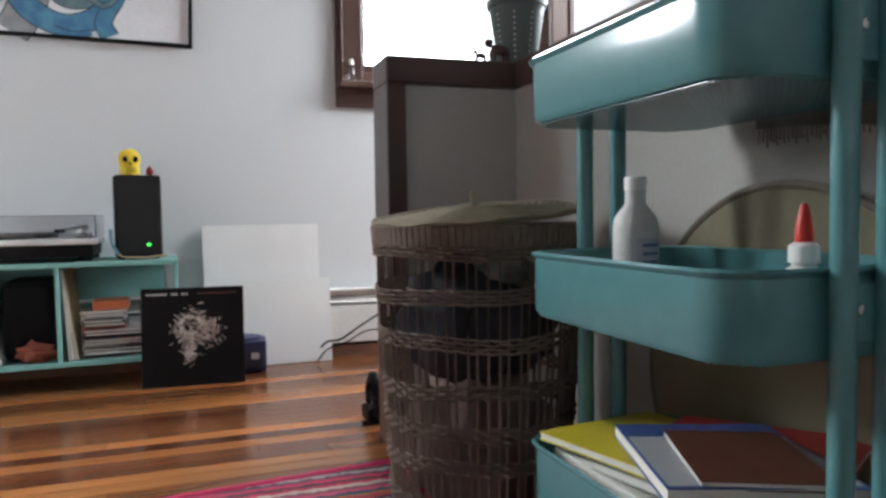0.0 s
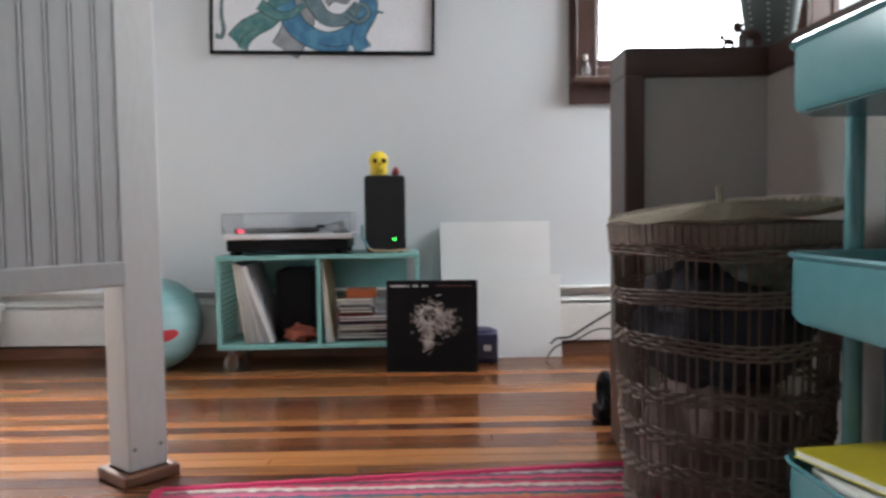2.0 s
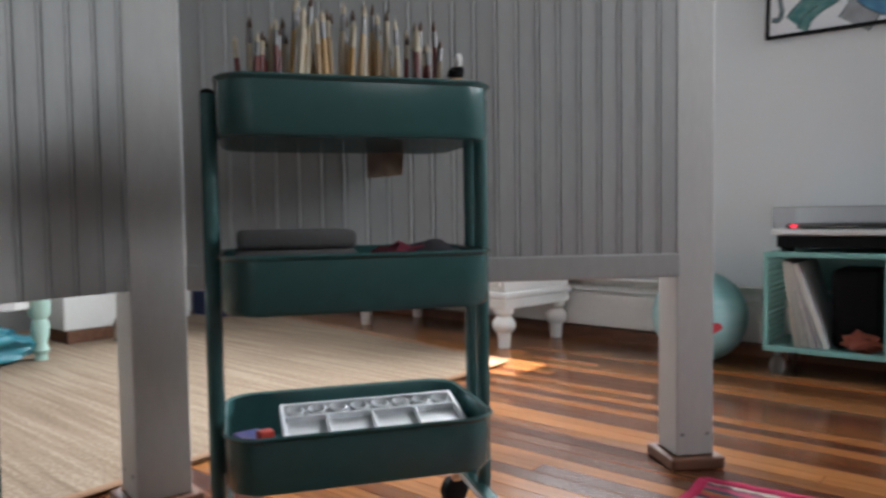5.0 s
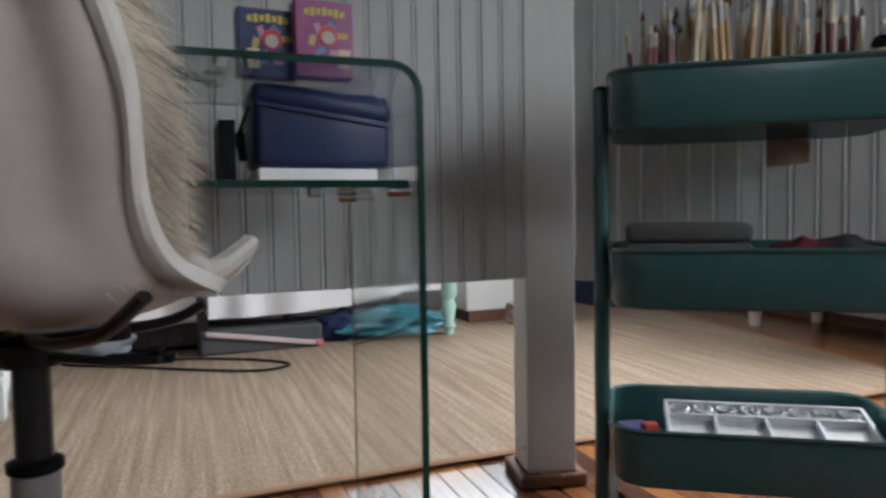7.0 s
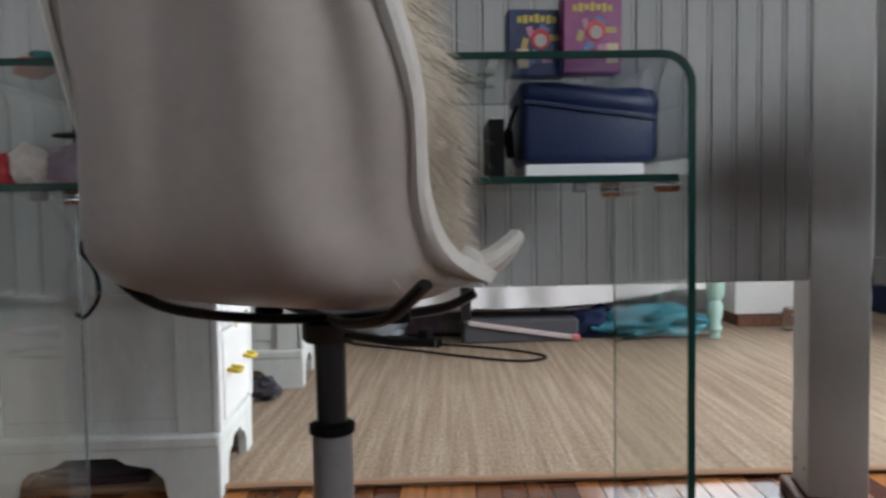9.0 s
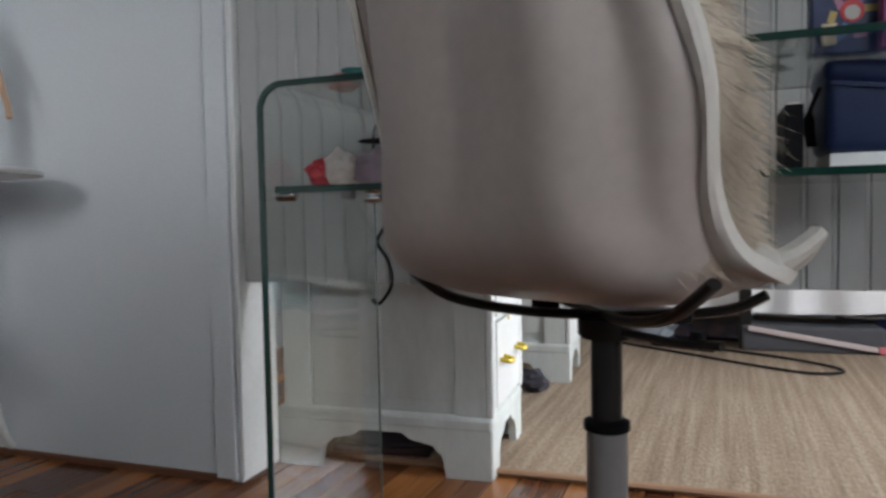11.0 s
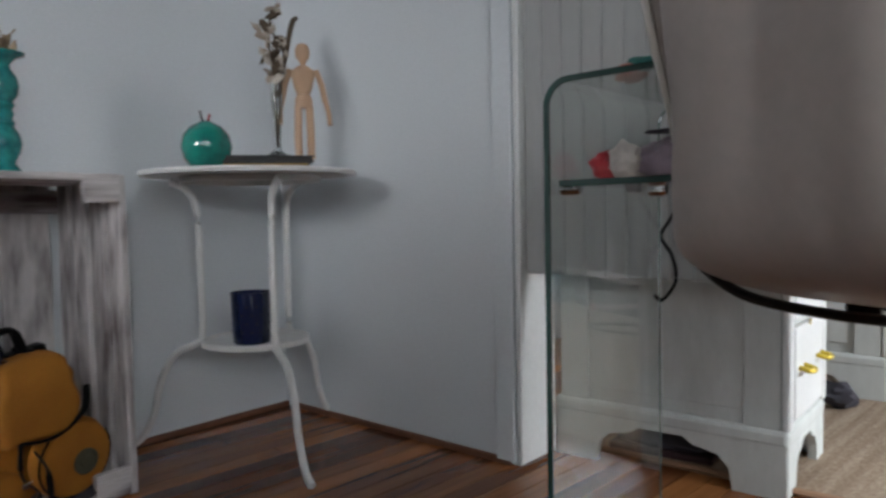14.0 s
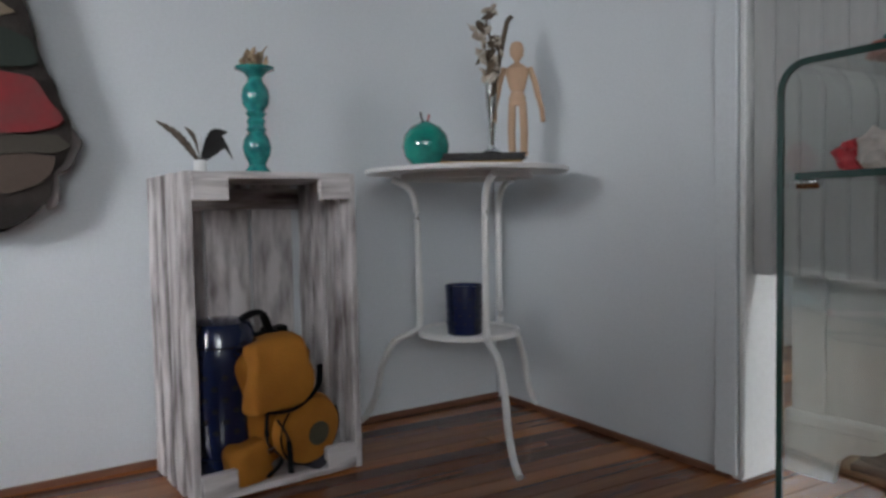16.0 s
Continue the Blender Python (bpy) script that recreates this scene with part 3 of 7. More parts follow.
def record_shelf():
    s = thing("record_shelf", "mint metal two-bay shelf on small casters holding records", "shelf", SHELF_M)
    z0 = 0.09
    part("top_panel", box((SW_, SD_, 0.006), (SW_ / 2, SD_ / 2, SH_ - 0.004), 0.002), MINT, s)
    part("bottom_panel", box((SW_, SD_, 0.006), (SW_ / 2, SD_ / 2, z0 + 0.008), 0.002), MINT, s)
    for x in (0.0, SW_ * 0.5, SW_):
        for y in (0.0, SD_):
            part("upright", box((0.014, 0.014, SH_ - z0 - 0.018), (min(max(x, 0.007), SW_ - 0.007), y + (0.007 if y == 0 else -0.007), (SH_ + z0) / 2), 0.002), MINT, s)
    for z in (z0 + 0.004, SH_ - 0.0085):
        for y in (0.0065, SD_ - 0.0065):
            part("rail", box((SW_, 0.013, 0.017), (SW_ / 2, y - 0.002 if y < 0.1 else y + 0.002, z), 0.002), MINT, s)
    for x in (0.0035, SW_ - 0.0035):
        bm = bmesh.new()
        for i in range(17):
            box((0.003, 0.004, SH_ - z0 - 0.03), (x, 0.03 + i * (SD_ - 0.06) / 16, (SH_ + z0) / 2), bm=bm)
        for i in range(15):
            box((0.003, SD_ - 0.05, 0.004), (x + 0.0006, SD_ / 2, z0 + 0.03 + i * (SH_ - z0 - 0.06) / 14), bm=bm)
        part("mesh_side", bm, MINT, s)
    part("divider", box((0.004, SD_ - 0.03, SH_ - z0 - 0.03), (SW_ / 2, SD_ / 2, (SH_ + z0) / 2)), MINT, s)
    part("back_mesh", box((SW_ - 0.02, 0.003, SH_ - z0 - 0.03), (SW_ / 2, SD_ - 0.01, (SH_ + z0) / 2)), MINT, s)
    for x in (0.04, SW_ - 0.04):
        for y in (0.03, SD_ - 0.03):
            caster(s, x, y, 0.032, GREY_METAL, CASTER_WHEEL)
    return s


CASTER_WHEEL = glass_material("clear_caster", (0.8, 0.8, 0.78), 0.35)
record_shelf()


def on_shelf(x, y, z):
    return SHELF_M @ pose(x, y, z)


# records leaning in the bays
SLEEVES = [(0.30, 0.22, 0.12), (0.10, 0.09, 0.09), (0.28, 0.27, 0.26), (0.06, 0.05, 0.07), (0.35, 0.33, 0.36), (0.13, 0.07, 0.17), (0.04, 0.05, 0.09), (0.70, 0.70, 0.72), (0.22, 0.08, 0.06), (0.20, 0.19, 0.18)]


def record(x, lean, colour, thick=0.009, label="record in a worn cardboard sleeve leaning in the shelf"):
    h = 0.30
    m = SHELF_M @ pose(x, 0.02, 0.103) @ pose(0, 0, 0, 0, -lean, 0)
    r = thing("record", label, "record", m, group="records in the shelf")
    c = material("sleeve", colour, 0.7, second=tuple(v * 0.6 for v in colour), scale=9, fine=60, bump=0.05)
    part("sleeve", box((thick, 0.30, h), (thick / 2, 0.15, h / 2), 0.0012), c, r)
    part("sleeve_edge", box((thick * 0.5, 0.002, h - 0.004), (thick / 2, 0.0, h / 2)), PAPER, r)


for i, x in enumerate((0.096, 0.108, 0.120, 0.134, 0.146, 0.158, 0.172, 0.186)):
    record(x, (8, 10, 11, 13, 14, 15.5, 17, 19)[i], SLEEVES[i % 10], 0.008 if i != 7 else 0.016)
for i, x in enumerate((0.390, 0.400, 0.412)):
    record(x, (3, 5, 7)[i], SLEEVES[(i * 3 + 4) % 10], 0.008)

tagged(part("speaker_box", box((0.16, 0.2, 0.27), (0, 0, 0.135), 0.025), BLACK_PLASTIC), "black rounded loudspeaker inside the shelf bay", "speaker").matrix_world = on_shelf(0.275, 0.17, 0.1015)
RED_TOY = material("rust_red_rubber", (0.26, 0.06, 0.035), 0.6)
toy = blob((0.055, 0.03, 0.032), (0, 0, 0.032), 0.3, 3.0)
tagged(part("small_toy", toy, RED_TOY, smooth=True), "small rust-red lumpy toy in front of the black speaker", "toy").matrix_world = on_shelf(0.295, 0.045, 0.1015)


def cd_stack():
    s = None
    tones = [(0.05, 0.05, 0.06), (0.35, 0.33, 0.30), (0.16, 0.03, 0.10), (0.42, 0.42, 0.43), (0.07, 0.06, 0.06), (0.30, 0.08, 0.05), (0.25, 0.25, 0.27), (0.10, 0.05, 0.13), (0.06, 0.06, 0.07), (0.38, 0.34, 0.30), (0.09, 0.03, 0.05)]
    z = 0.1015
    for k, (x, n) in enumerate(((0.498, 15), (0.610, 9))):
        z = 0.1015
        for i in range(n):
            d = thing("disc_case", "plastic disc case in a low stack on the shelf", "disc case", on_shelf(x + 0.003 * math.sin(i * 2.1), 0.10 + 0.004 * math.cos(i * 3.3), z), group="stacked disc cases")
            part("case", box((0.138, 0.122, 0.0098), (0, 0, 0.0052), 0.0012), material("case_spine", tones[(i * 3 + k) % 11], 0.35, bump=0), d)
            part("spine_label", box((0.118, 0.001, 0.0045), (0, -0.0618, 0.0052)), PAPER if i % 3 else BLACK_PLASTIC, d)
            z += 0.0106
        if k == 0:
            d = thing("disc_case", "orange-backed disc case on top of the stack", "disc case", on_shelf(x + 0.02, 0.11, z), group="stacked disc cases")
            part("case", box((0.11, 0.12, 0.03), (0, 0, 0.0152), 0.002), material("orange_spine", (0.50, 0.13, 0.05), 0.4), d)


cd_stack()


def turntable():
    t = thing("turntable", "silver and black record player with a clear hinged lid", "record player", on_shelf(0.258, 0.165, SH_))
    w, d = 0.468, 0.33
    for x in (-0.19, 0.19):
        for y in (-0.12, 0.12):
            part("foot", lathe([(0.022, 0), (0.024, 0.006), (0.02, 0.018)], 16, (x, y, 0)), BLACK_PLASTIC, t)
    part("plinth", box((w - 0.03, d - 0.02, 0.042), (0, 0, 0.036), 0.006), BLACK_PLASTIC, t)
    part("deck", box((w, d, 0.02), (0, 0, 0.067), 0.004), SILVER, t)
    part("platter", lathe([(0.148, 0.0775), (0.150, 0.085), (0.146, 0.092), (0.005, 0.093), (0.003, 0.10)], 48, (-0.05, 0, 0)), BLACK_METAL, t, smooth=True)
    part("slip_mat", lathe([(0.143, 0.0935), (0.142, 0.0955)], 40, (-0.05, 0, 0)), BLACK_PLASTIC, t)
    arm = part("tonearm_base", lathe([(0.032, 0.0775), (0.032, 0.092), (0.018, 0.096), (0.014, 0.112)], 24, (0.165, 0.09, 0)), SILVER, t, smooth=True)
    part("tonearm", tube([(0.17, 0.13, 0.113), (0.165, 0.06, 0.113), (0.155, -0.05, 0.110), (0.125, -0.11, 0.104)], 0.0045, 8), SILVER, arm)
    part("headshell", box((0.018, 0.04, 0.012), (0.118, -0.122, 0.102), 0.002, (0, 0, -20)), BLACK_PLASTIC, arm)
    part("counterweight", lathe([(0.013, 0), (0.013, 0.03)], 16), SILVER, arm).matrix_basis = pose(0.17, 0.15, 0.113, 90, 0, 0)
    lamp_ob = part("strobe_lamp", lathe([(0.012, 0.0775), (0.012, 0.094), (0.008, 0.097)], 16, (-0.185, -0.12, 0)), BLACK_PLASTIC, t)
    part("red_light", box((0.022, 0.006, 0.008), (-0.172, -0.128, 0.088), 0.002), glowing("red_glow", (1.0, 0.03, 0.06), 7.0), lamp_ob, "lit red strobe light")
    part("pitch_slider", box((0.05, 0.11, 0.004), (0.19, -0.08, 0.079), 0.001), BLACK_PLASTIC, t)
    for x, y, r in ((-0.13, -0.135, 0.012), (-0.1, -0.135, 0.008)):
        part("button", lathe([(r, 0.077), (r, 0.083)], 14, (x, y, 0)), BLACK_PLASTIC, t)
    bm = bmesh.new()
    top = 0.152
    for sx, sy, at in ((w - 0.01, 0.003, (0, -d / 2 + 0.006, (top + 0.078) / 2)), (w - 0.01, 0.003, (0, d / 2 - 0.006, (top + 0.078) / 2)), (0.003, d - 0.015, (-w / 2 + 0.006, 0, (top + 0.078) / 2)), (0.003, d - 0.015, (w / 2 - 0.006, 0, (top + 0.078) / 2))):
        box((sx, sy, top - 0.078), at, bm=bm)
    box((w - 0.009, d - 0.009, 0.003), (0, 0, top), bm=bm)
    lid = part("lid", bm, SMOKE, t, "clear smoky hinged dust cover")
    lid.visible_shadow = False
    for y in (-d / 2 + 0.006,):
        part("lid_edge", box((w - 0.008, 0.0035, 0.0035), (0, y, top), 0.001), GREY_METAL, lid)
    return t


turntable()


def loudspeaker():
    m = pose(-0.192, 2.745, SH_, 0, 0, 6)
    s = thing("loudspeaker", "black cloth-fronted bookshelf speaker with a green light", "speaker", m)
    part("cabinet", box((0.150, 0.16, 0.282), (0, 0.0, 0.146), 0.012, segments=3), BLACK_PLASTIC, s)
    part("grille", box((0.140, 0.010, 0.268), (0, -0.0815, 0.148), 0.004), material("grille_cloth", (0.010, 0.010, 0.011), 0.9, fine=500, bump=0.5), s)
    part("power_light", box((0.011, 0.004, 0.005), (0.03, -0.088, 0.050), 0.001), glowing("green_glow", (0.05, 1.0, 0.1), 6.0), s, "lit green power light")
    for x in (-0.055, 0.055):
        part("rubber_foot", box((0.02, 0.11, 0.006), (x, 0, 0.003)), BLACK_PLASTIC, s)
    return m


SPK = loudspeaker()
skull = thing("skull_figure", "yellow vinyl skull figure standing on the speaker", "figurine", SPK @ pose(-0.02, -0.02, 0.287, 0, 0, 4))
YELLOW = material("yellow_vinyl", (0.78, 0.58, 0.035), 0.45, scale=12, bump=0.02)
head = lathe([(0.010, 0.0), (0.031, 0.004), (0.033, 0.02), (0.030, 0.034), (0.034, 0.042), (0.037, 0.056), (0.034, 0.074), (0.024, 0.086), (0.010, 0.092), (0.0, 0.093)], 28, squash=0.9)
part("head", head, YELLOW, skull, smooth=True)
for x in (-0.015, 0.015):
    part("eye_socket", lathe([(0.0, -0.004), (0.009, -0.003), (0.010, 0.0), (0.008, 0.003)], 16), BLACK_PLASTIC, skull).matrix_basis = pose(x, -0.0305, 0.055, 90, 0, -x * 900)
part("nose_hole", box((0.006, 0.005, 0.008), (0, -0.031, 0.041), 0.001), BLACK_PLASTIC, skull)
for k in range(5):
    part("tooth_gap", box((0.0012, 0.003, 0.014), (-0.012 + 0.006 * k, -0.0305, 0.018)), material("tooth_line", (0.35, 0.24, 0.02), 0.6), skull)
berry = thing("red_figure", "tiny dark red figure beside the yellow skull", "figurine", SPK @ pose(0.043, -0.03, 0.287))
part("body", blob((0.014, 0.013, 0.015), (0, 0, 0.014), 0.25, 1.0, 2), material("dark_red", (0.25, 0.02, 0.025), 0.5), berry, smooth=True)
part("hat", lathe([(0.008, 0.024), (0.005, 0.03), (0.0, 0.036)], 10), RED_TOY, berry)
cord = thing("tan_cord", "loose tan shoelace cord lying on the shelf top", "cord", SHELF_M @ pose(0, 0, SH_))
part("strand", tube(spline([(0.53, 0.02, 0.10), (0.535, 0.03, 0.05), (0.56, 0.035, 0.012), (0.62, 0.06, 0.008), (0.70, 0.03, 0.012), (0.64, 0.02, 0.008), (0.575, 0.028, 0.009)]), 0.006, 6, flat=0.6), material("tan_cotton", (0.45, 0.33, 0.20), 0.9), cord)
part("blue_strand", tube(spline([(0.530, 0.018, 0.105), (0.532, 0.022, 0.06), (0.55, 0.03, 0.02)]), 0.005, 6), material("blue_cotton", (0.12, 0.26, 0.32), 0.8), cord)


# record sleeve leaning on the shelf
lp = thing("record_sleeve", "black record sleeve with a pale smoky splash, leaning on the shelf", "record", pose(-0.185, 2.577, 0.0, 0, 0, -5.0) @ pose(0, 0, 0, -5, 0, 0))
S = 0.331
part("sleeve", box((S, 0.005, S), (S / 2, 0.0025, S / 2 + 0.001), 0.001), material("black_print", (0.006, 0.005, 0.006), 0.42, bump=0.02, specular=0.15), lp)
rngp = random.Random(11)
SMOKE_INK = material("smoke_print", (0.42, 0.36, 0.33), 0.4, second=(0.12, 0.08, 0.07), scale=40, fine=120, bump=0, amount=0.9)
SMOKE_LIGHT = material("pale_smoke_print", (0.62, 0.58, 0.55), 0.4, second=(0.30, 0.22, 0.19), scale=30, fine=120, bump=0, amount=0.8)
bm = bmesh.new()
for k in range(430):
    a = rngp.uniform(0, 6.283)
    r = abs(rngp.gauss(0.036, 0.012)) + (abs(rngp.gauss(0, 0.018)) if k % 3 == 0 else 0)
    cx, cz = 0.164 + r * math.cos(a) * 1.15 + max(0, math.cos(a)) * 0.012, 0.192 + r * math.sin(a) * 0.95
    if k > 330:
        cx, cz = 0.152 + rngp.gauss(0, 0.013), 0.125 + rngp.gauss(0, 0.020)
    bmesh.ops.create_circle(bm, cap_ends=True, segments=6, radius=rngp.uniform(0.0016, 0.0058), matrix=pose(cx, -0.0007 - 0.000004 * k, cz, 90, 0, 0) @ pose(0, 0, 0, 0, 0, math.degrees(-a) + 90) @ Matrix.Diagonal((2.0, 0.6, 1, 1)))
part("print_splash", bm, SMOKE_INK, lp)["kind"] = "stuff"
bm = bmesh.new()
for k in range(150):
    a = rngp.uniform(0.2, 5.6)
    cx, cz = 0.158 + 0.033 * math.cos(a) + rngp.gauss(0, 0.003), 0.206 + 0.028 * math.sin(a) + rngp.gauss(0, 0.003)
    if k > 110:
        cx, cz = 0.152 + rngp.gauss(0, 0.007), 0.112 + rngp.gauss(0, 0.012)
    bmesh.ops.create_circle(bm, cap_ends=True, segments=6, radius=rngp.uniform(0.0015, 0.0042), matrix=pose(cx, -0.0026 - 0.000005 * k, cz, 90, 0, 0))
part("print_ring", bm, SMOKE_LIGHT, lp)["kind"] = "stuff"
bm = bmesh.new()
for k in range(70):
    a, r = rngp.gauss(0.2, 1.0), rngp.uniform(0.05, 0.11)
    box((rngp.uniform(0.002, 0.006), 0.0006, rngp.uniform(0.0015, 0.004)), (0.165 + r * math.cos(a), -0.0006, 0.175 + r * math.sin(a) * 0.7), bm=bm, turn=(0, rngp.uniform(0, 180), 0))
part("print_flecks", bm, SMOKE_INK, lp)["kind"] = "stuff"
x = 0.022
for k in range(12):
    w = (0.012, 0.010, 0.012, 0.011)[k % 4]
    if k not in (6, 9):
        part("title_bar", box((w - 0.003, 0.0006, 0.006), (x, -0.0006, 0.311)), PAPER, lp)
    x += w
DIM_INK = material("dim_red_ink", (0.16, 0.05, 0.04), 0.4, bump=0)
for k in range(14):
    part("subtitle_bar", box((0.007, 0.0006, 0.004), (0.185 + k * 0.0092, -0.0006, 0.311)), DIM_INK, lp)

# two white canvases leaning on the wall
for w, h, x, y, lean, rz, lab in ((0.44, 0.535, 0.02, 2.865, 4, -1, "large white stretched canvas leaning on the wall"), (0.47, 0.325, 0.02, 2.80, 6, -1, "white stretched canvas leaning in front of a taller one")):
    c = thing("canvas", lab, "canvas", pose(x, y, 0, 0, 0, rz) @ pose(0, 0, 0, -lean, 0, 0), group="leaning canvases")
    part("face", box((w, 0.003, h), (w / 2, 0, h / 2 + 0.001), 0.001), WHITE_BOARD, c)
    for k, (sx, sz, ax, az) in enumerate(((w, 0.02, w / 2, 0.011), (w, 0.02, w / 2, h - 0.009), (0.02, h - 0.04, 0.01, h / 2), (0.02, h - 0.04, w - 0.01, h / 2))):
        part("stretcher_bar", box((sx - 0.002, 0.014, sz), (ax, 0.0088, az), 0.001), PAPER, c)

# game console
g = thing("game_console", "dark indigo cube game console with two controller ports lit", "console", pose(0.160, 2.765, 0, 0, 0, -4))
INDIGO = material("indigo_plastic", (0.022, 0.024, 0.075), 0.4, bump=0.03)
part("body", box((0.15, 0.15, 0.110), (0, 0, 0.0585), 0.006), INDIGO, g)
part("lid", lathe([(0.062, 0.1138), (0.060, 0.122), (0.05, 0.125)], 30), INDIGO, g, smooth=True)
part("front_plate", box((0.13, 0.004, 0.06), (0, -0.0765, 0.05), 0.002), material("dark_plate", (0.03, 0.03, 0.045), 0.4), g)
for x in (-0.035, 0.035):
    part("port", box((0.028, 0.004, 0.022), (x, -0.0795, 0.062), 0.004), material("grey_port", (0.5, 0.5, 0.52), 0.5), g)
for x in (-0.06, 0.06):
    for y in (-0.06, 0.06):
        part("foot", lathe([(0.01, 0), (0.01, 0.004)], 10, (x, y, 0)), BLACK_PLASTIC, g)
part("handle", tube(spline([(-0.05, 0.078, 0.10), (-0.05, 0.10, 0.125), (0.05, 0.10, 0.125), (0.05, 0.078, 0.10)]), 0.007), INDIGO, g)

# mint ball on the floor
ball = thing("mint_ball", "mint play ball with white bands and a red patch", "ball", pose(-1.06, 2.71, 0, 0, 0, 12) @ Matrix.Diagonal((1.14, 1.14, 1.14, 1)))
bm = bmesh.new()
bmesh.ops.create_uvsphere(bm, u_segments=36, v_segments=24, radius=0.152, matrix=Matrix.Translation((0, 0, 0.152)))
part("skin", bm, material("mint_vinyl", (0.22, 0.43, 0.44), 0.45, second=(0.40, 0.52, 0.52), scale=7, fine=30, bump=0.05, stretch=(0.3, 0.3, 4), amount=0.9), ball, smooth=True)


def patch(cu, cv, ru, rv, R, mat, name):
    bm = bmesh.new()
    vs = []
    for k in range(20):
        a = 2 * math.pi * k / 20
        u, v = cu + ru * math.cos(a), cv + rv * math.sin(a) * (1 + 0.2 * math.sin(3 * a))
        vs.append((u, v))
    n = 5
    rings = [[bm.verts.new((R * math.cos(cv + (v - cv) * k / n) * math.sin(cu + (u - cu) * k / n), -R * math.cos(cv + (v - cv) * k / n) * math.cos(cu + (u - cu) * k / n), 0.152 + R * math.sin(cv + (v - cv) * k / n))) for u, v in vs] for k in range(1, n + 1)]
    mid = bm.verts.new((R * math.cos(cv) * math.sin(cu), -R * math.cos(cv) * math.cos(cu), 0.152 + R * math.sin(cv)))
    for i in range(20):
        bm.faces.new((mid, rings[0][i], rings[0][(i + 1) % 20]))
        for a, b in zip(rings, rings[1:]):
            bm.faces.new((a[i], b[i], b[(i + 1) % 20], a[(i + 1) % 20]))
    part(name, bm, mat, ball)


patch(0.36, -0.12, 0.26, 0.12, 0.1535, material("red_vinyl", (0.50, 0.045, 0.06), 0.5), "red_patch")
patch(-0.1, 0.16, 0.34, 0.07, 0.1532, material("white_vinyl", (0.6, 0.64, 0.64), 0.5), "white_patch")

# framed print on the wall
N_M = run(NW, NE)[0]
art = thing("framed_print", "framed ink and watercolour print of blue tentacles on white", "picture", N_M @ pose(3.155, -0.004, 1.228) @ pose(0, 0, 0, 0, 1.3, 0))
AW, AH = 0.905, 0.66
for at, size in (((AW / 2, 0, 0.006), (AW, 0.022, 0.012)), ((AW / 2, 0, AH), (AW, 0.022, 0.012)), ((0.006, 0, AH / 2), (0.012, 0.022, AH)), ((AW - 0.006, 0, AH / 2), (0.012, 0.022, AH))):
    part("frame_bar", box(size, (at[0], -0.011, at[2]), 0.002), BLACK_PLASTIC, art)
part("sheet", box((AW - 0.02, 0.003, AH - 0.012), (AW / 2, -0.006, AH / 2)), material("print_paper", (0.78, 0.79, 0.82), 0.6, bump=0.02), art)
INK = [material("ink_slate", (0.10, 0.17, 0.20), 0.6, second=(0.22, 0.30, 0.32), scale=18, bump=0, amount=0.9), material("ink_blue", (0.05, 0.16, 0.30), 0.6, second=(0.10, 0.30, 0.42), scale=20, bump=0, amount=0.9), material("ink_teal", (0.05, 0.17, 0.18), 0.6, second=(0.15, 0.28, 0.26), scale=24, bump=0, amount=0.9), material("ink_grey", (0.30, 0.31, 0.33), 0.6, second=(0.2, 0.21, 0.22), scale=22, bump=0, amount=0.8)]


def stroke(points, r, mat, y, taper=0.25, name="ink_tentacle"):
    """A flat brush stroke on the sheet."""
    pts = spline([(px, 0, pz) for px, pz in points], 10)
    bm = bmesh.new()
    prev = None
    for i, p in enumerate(pts):
        d = (pts[min(i + 1, len(pts) - 1)] - pts[max(i - 1, 0)]).normalized()
        n = Vector((-d.z, 0, d.x)) * r * (1 + (taper - 1) * i / (len(pts) - 1))
        a, b = bm.verts.new(p + n + Vector((0, y, 0))), bm.verts.new(p - n + Vector((0, y, 0)))
        if prev:
            bm.faces.new((prev[0], a, b, prev[1]))
        prev = (a, b)
    part(name, bm, mat, art)


INK_LINE = material("ink_outline", (0.03, 0.05, 0.06), 0.6, bump=0)


def drawn(points, r, mat, y, taper=0.25):
    """A stroke with a dark outline under it."""
    stroke(points, r + 0.0045, INK_LINE, y + 0.00015, taper, "ink_outline")
    stroke(points, r, mat, y, taper)


drawn([(0.29, 0.32), (0.36, 0.18), (0.34, 0.08), (0.30, 0.014)], 0.062, INK[3], -0.0080, 0.9)
drawn([(0.10, 0.05), (0.15, 0.10), (0.24, 0.15), (0.32, 0.26)], 0.036, INK[2], -0.0084, 1.1)
drawn([(0.30, 0.20), (0.36, 0.10), (0.47, 0.05), (0.58, 0.09), (0.64, 0.18), (0.62, 0.28)], 0.040, INK[1], -0.0088, 0.8)
drawn([(0.40, 0.24), (0.46, 0.15), (0.54, 0.14), (0.60, 0.20)], 0.030, INK[0], -0.0092, 0.6)
drawn([(0.62, 0.02), (0.60, 0.07), (0.63, 0.14)], 0.030, INK[1], -0.0090, 0.8)
drawn([(0.55, 0.16), (0.60, 0.13), (0.64, 0.16), (0.62, 0.20), (0.585, 0.185), (0.60, 0.165)], 0.009, INK[0], -0.0096, 0.5)
drawn([(0.02, 0.075), (0.045, 0.07), (0.055, 0.10), (0.045, 0.16), (0.05, 0.25)], 0.0055, INK[0], -0.0084, 0.6)
drawn([(0.33, 0.30), (0.42, 0.34), (0.52, 0.32), (0.60, 0.28)], 0.05, INK[2], -0.0084, 0.8)
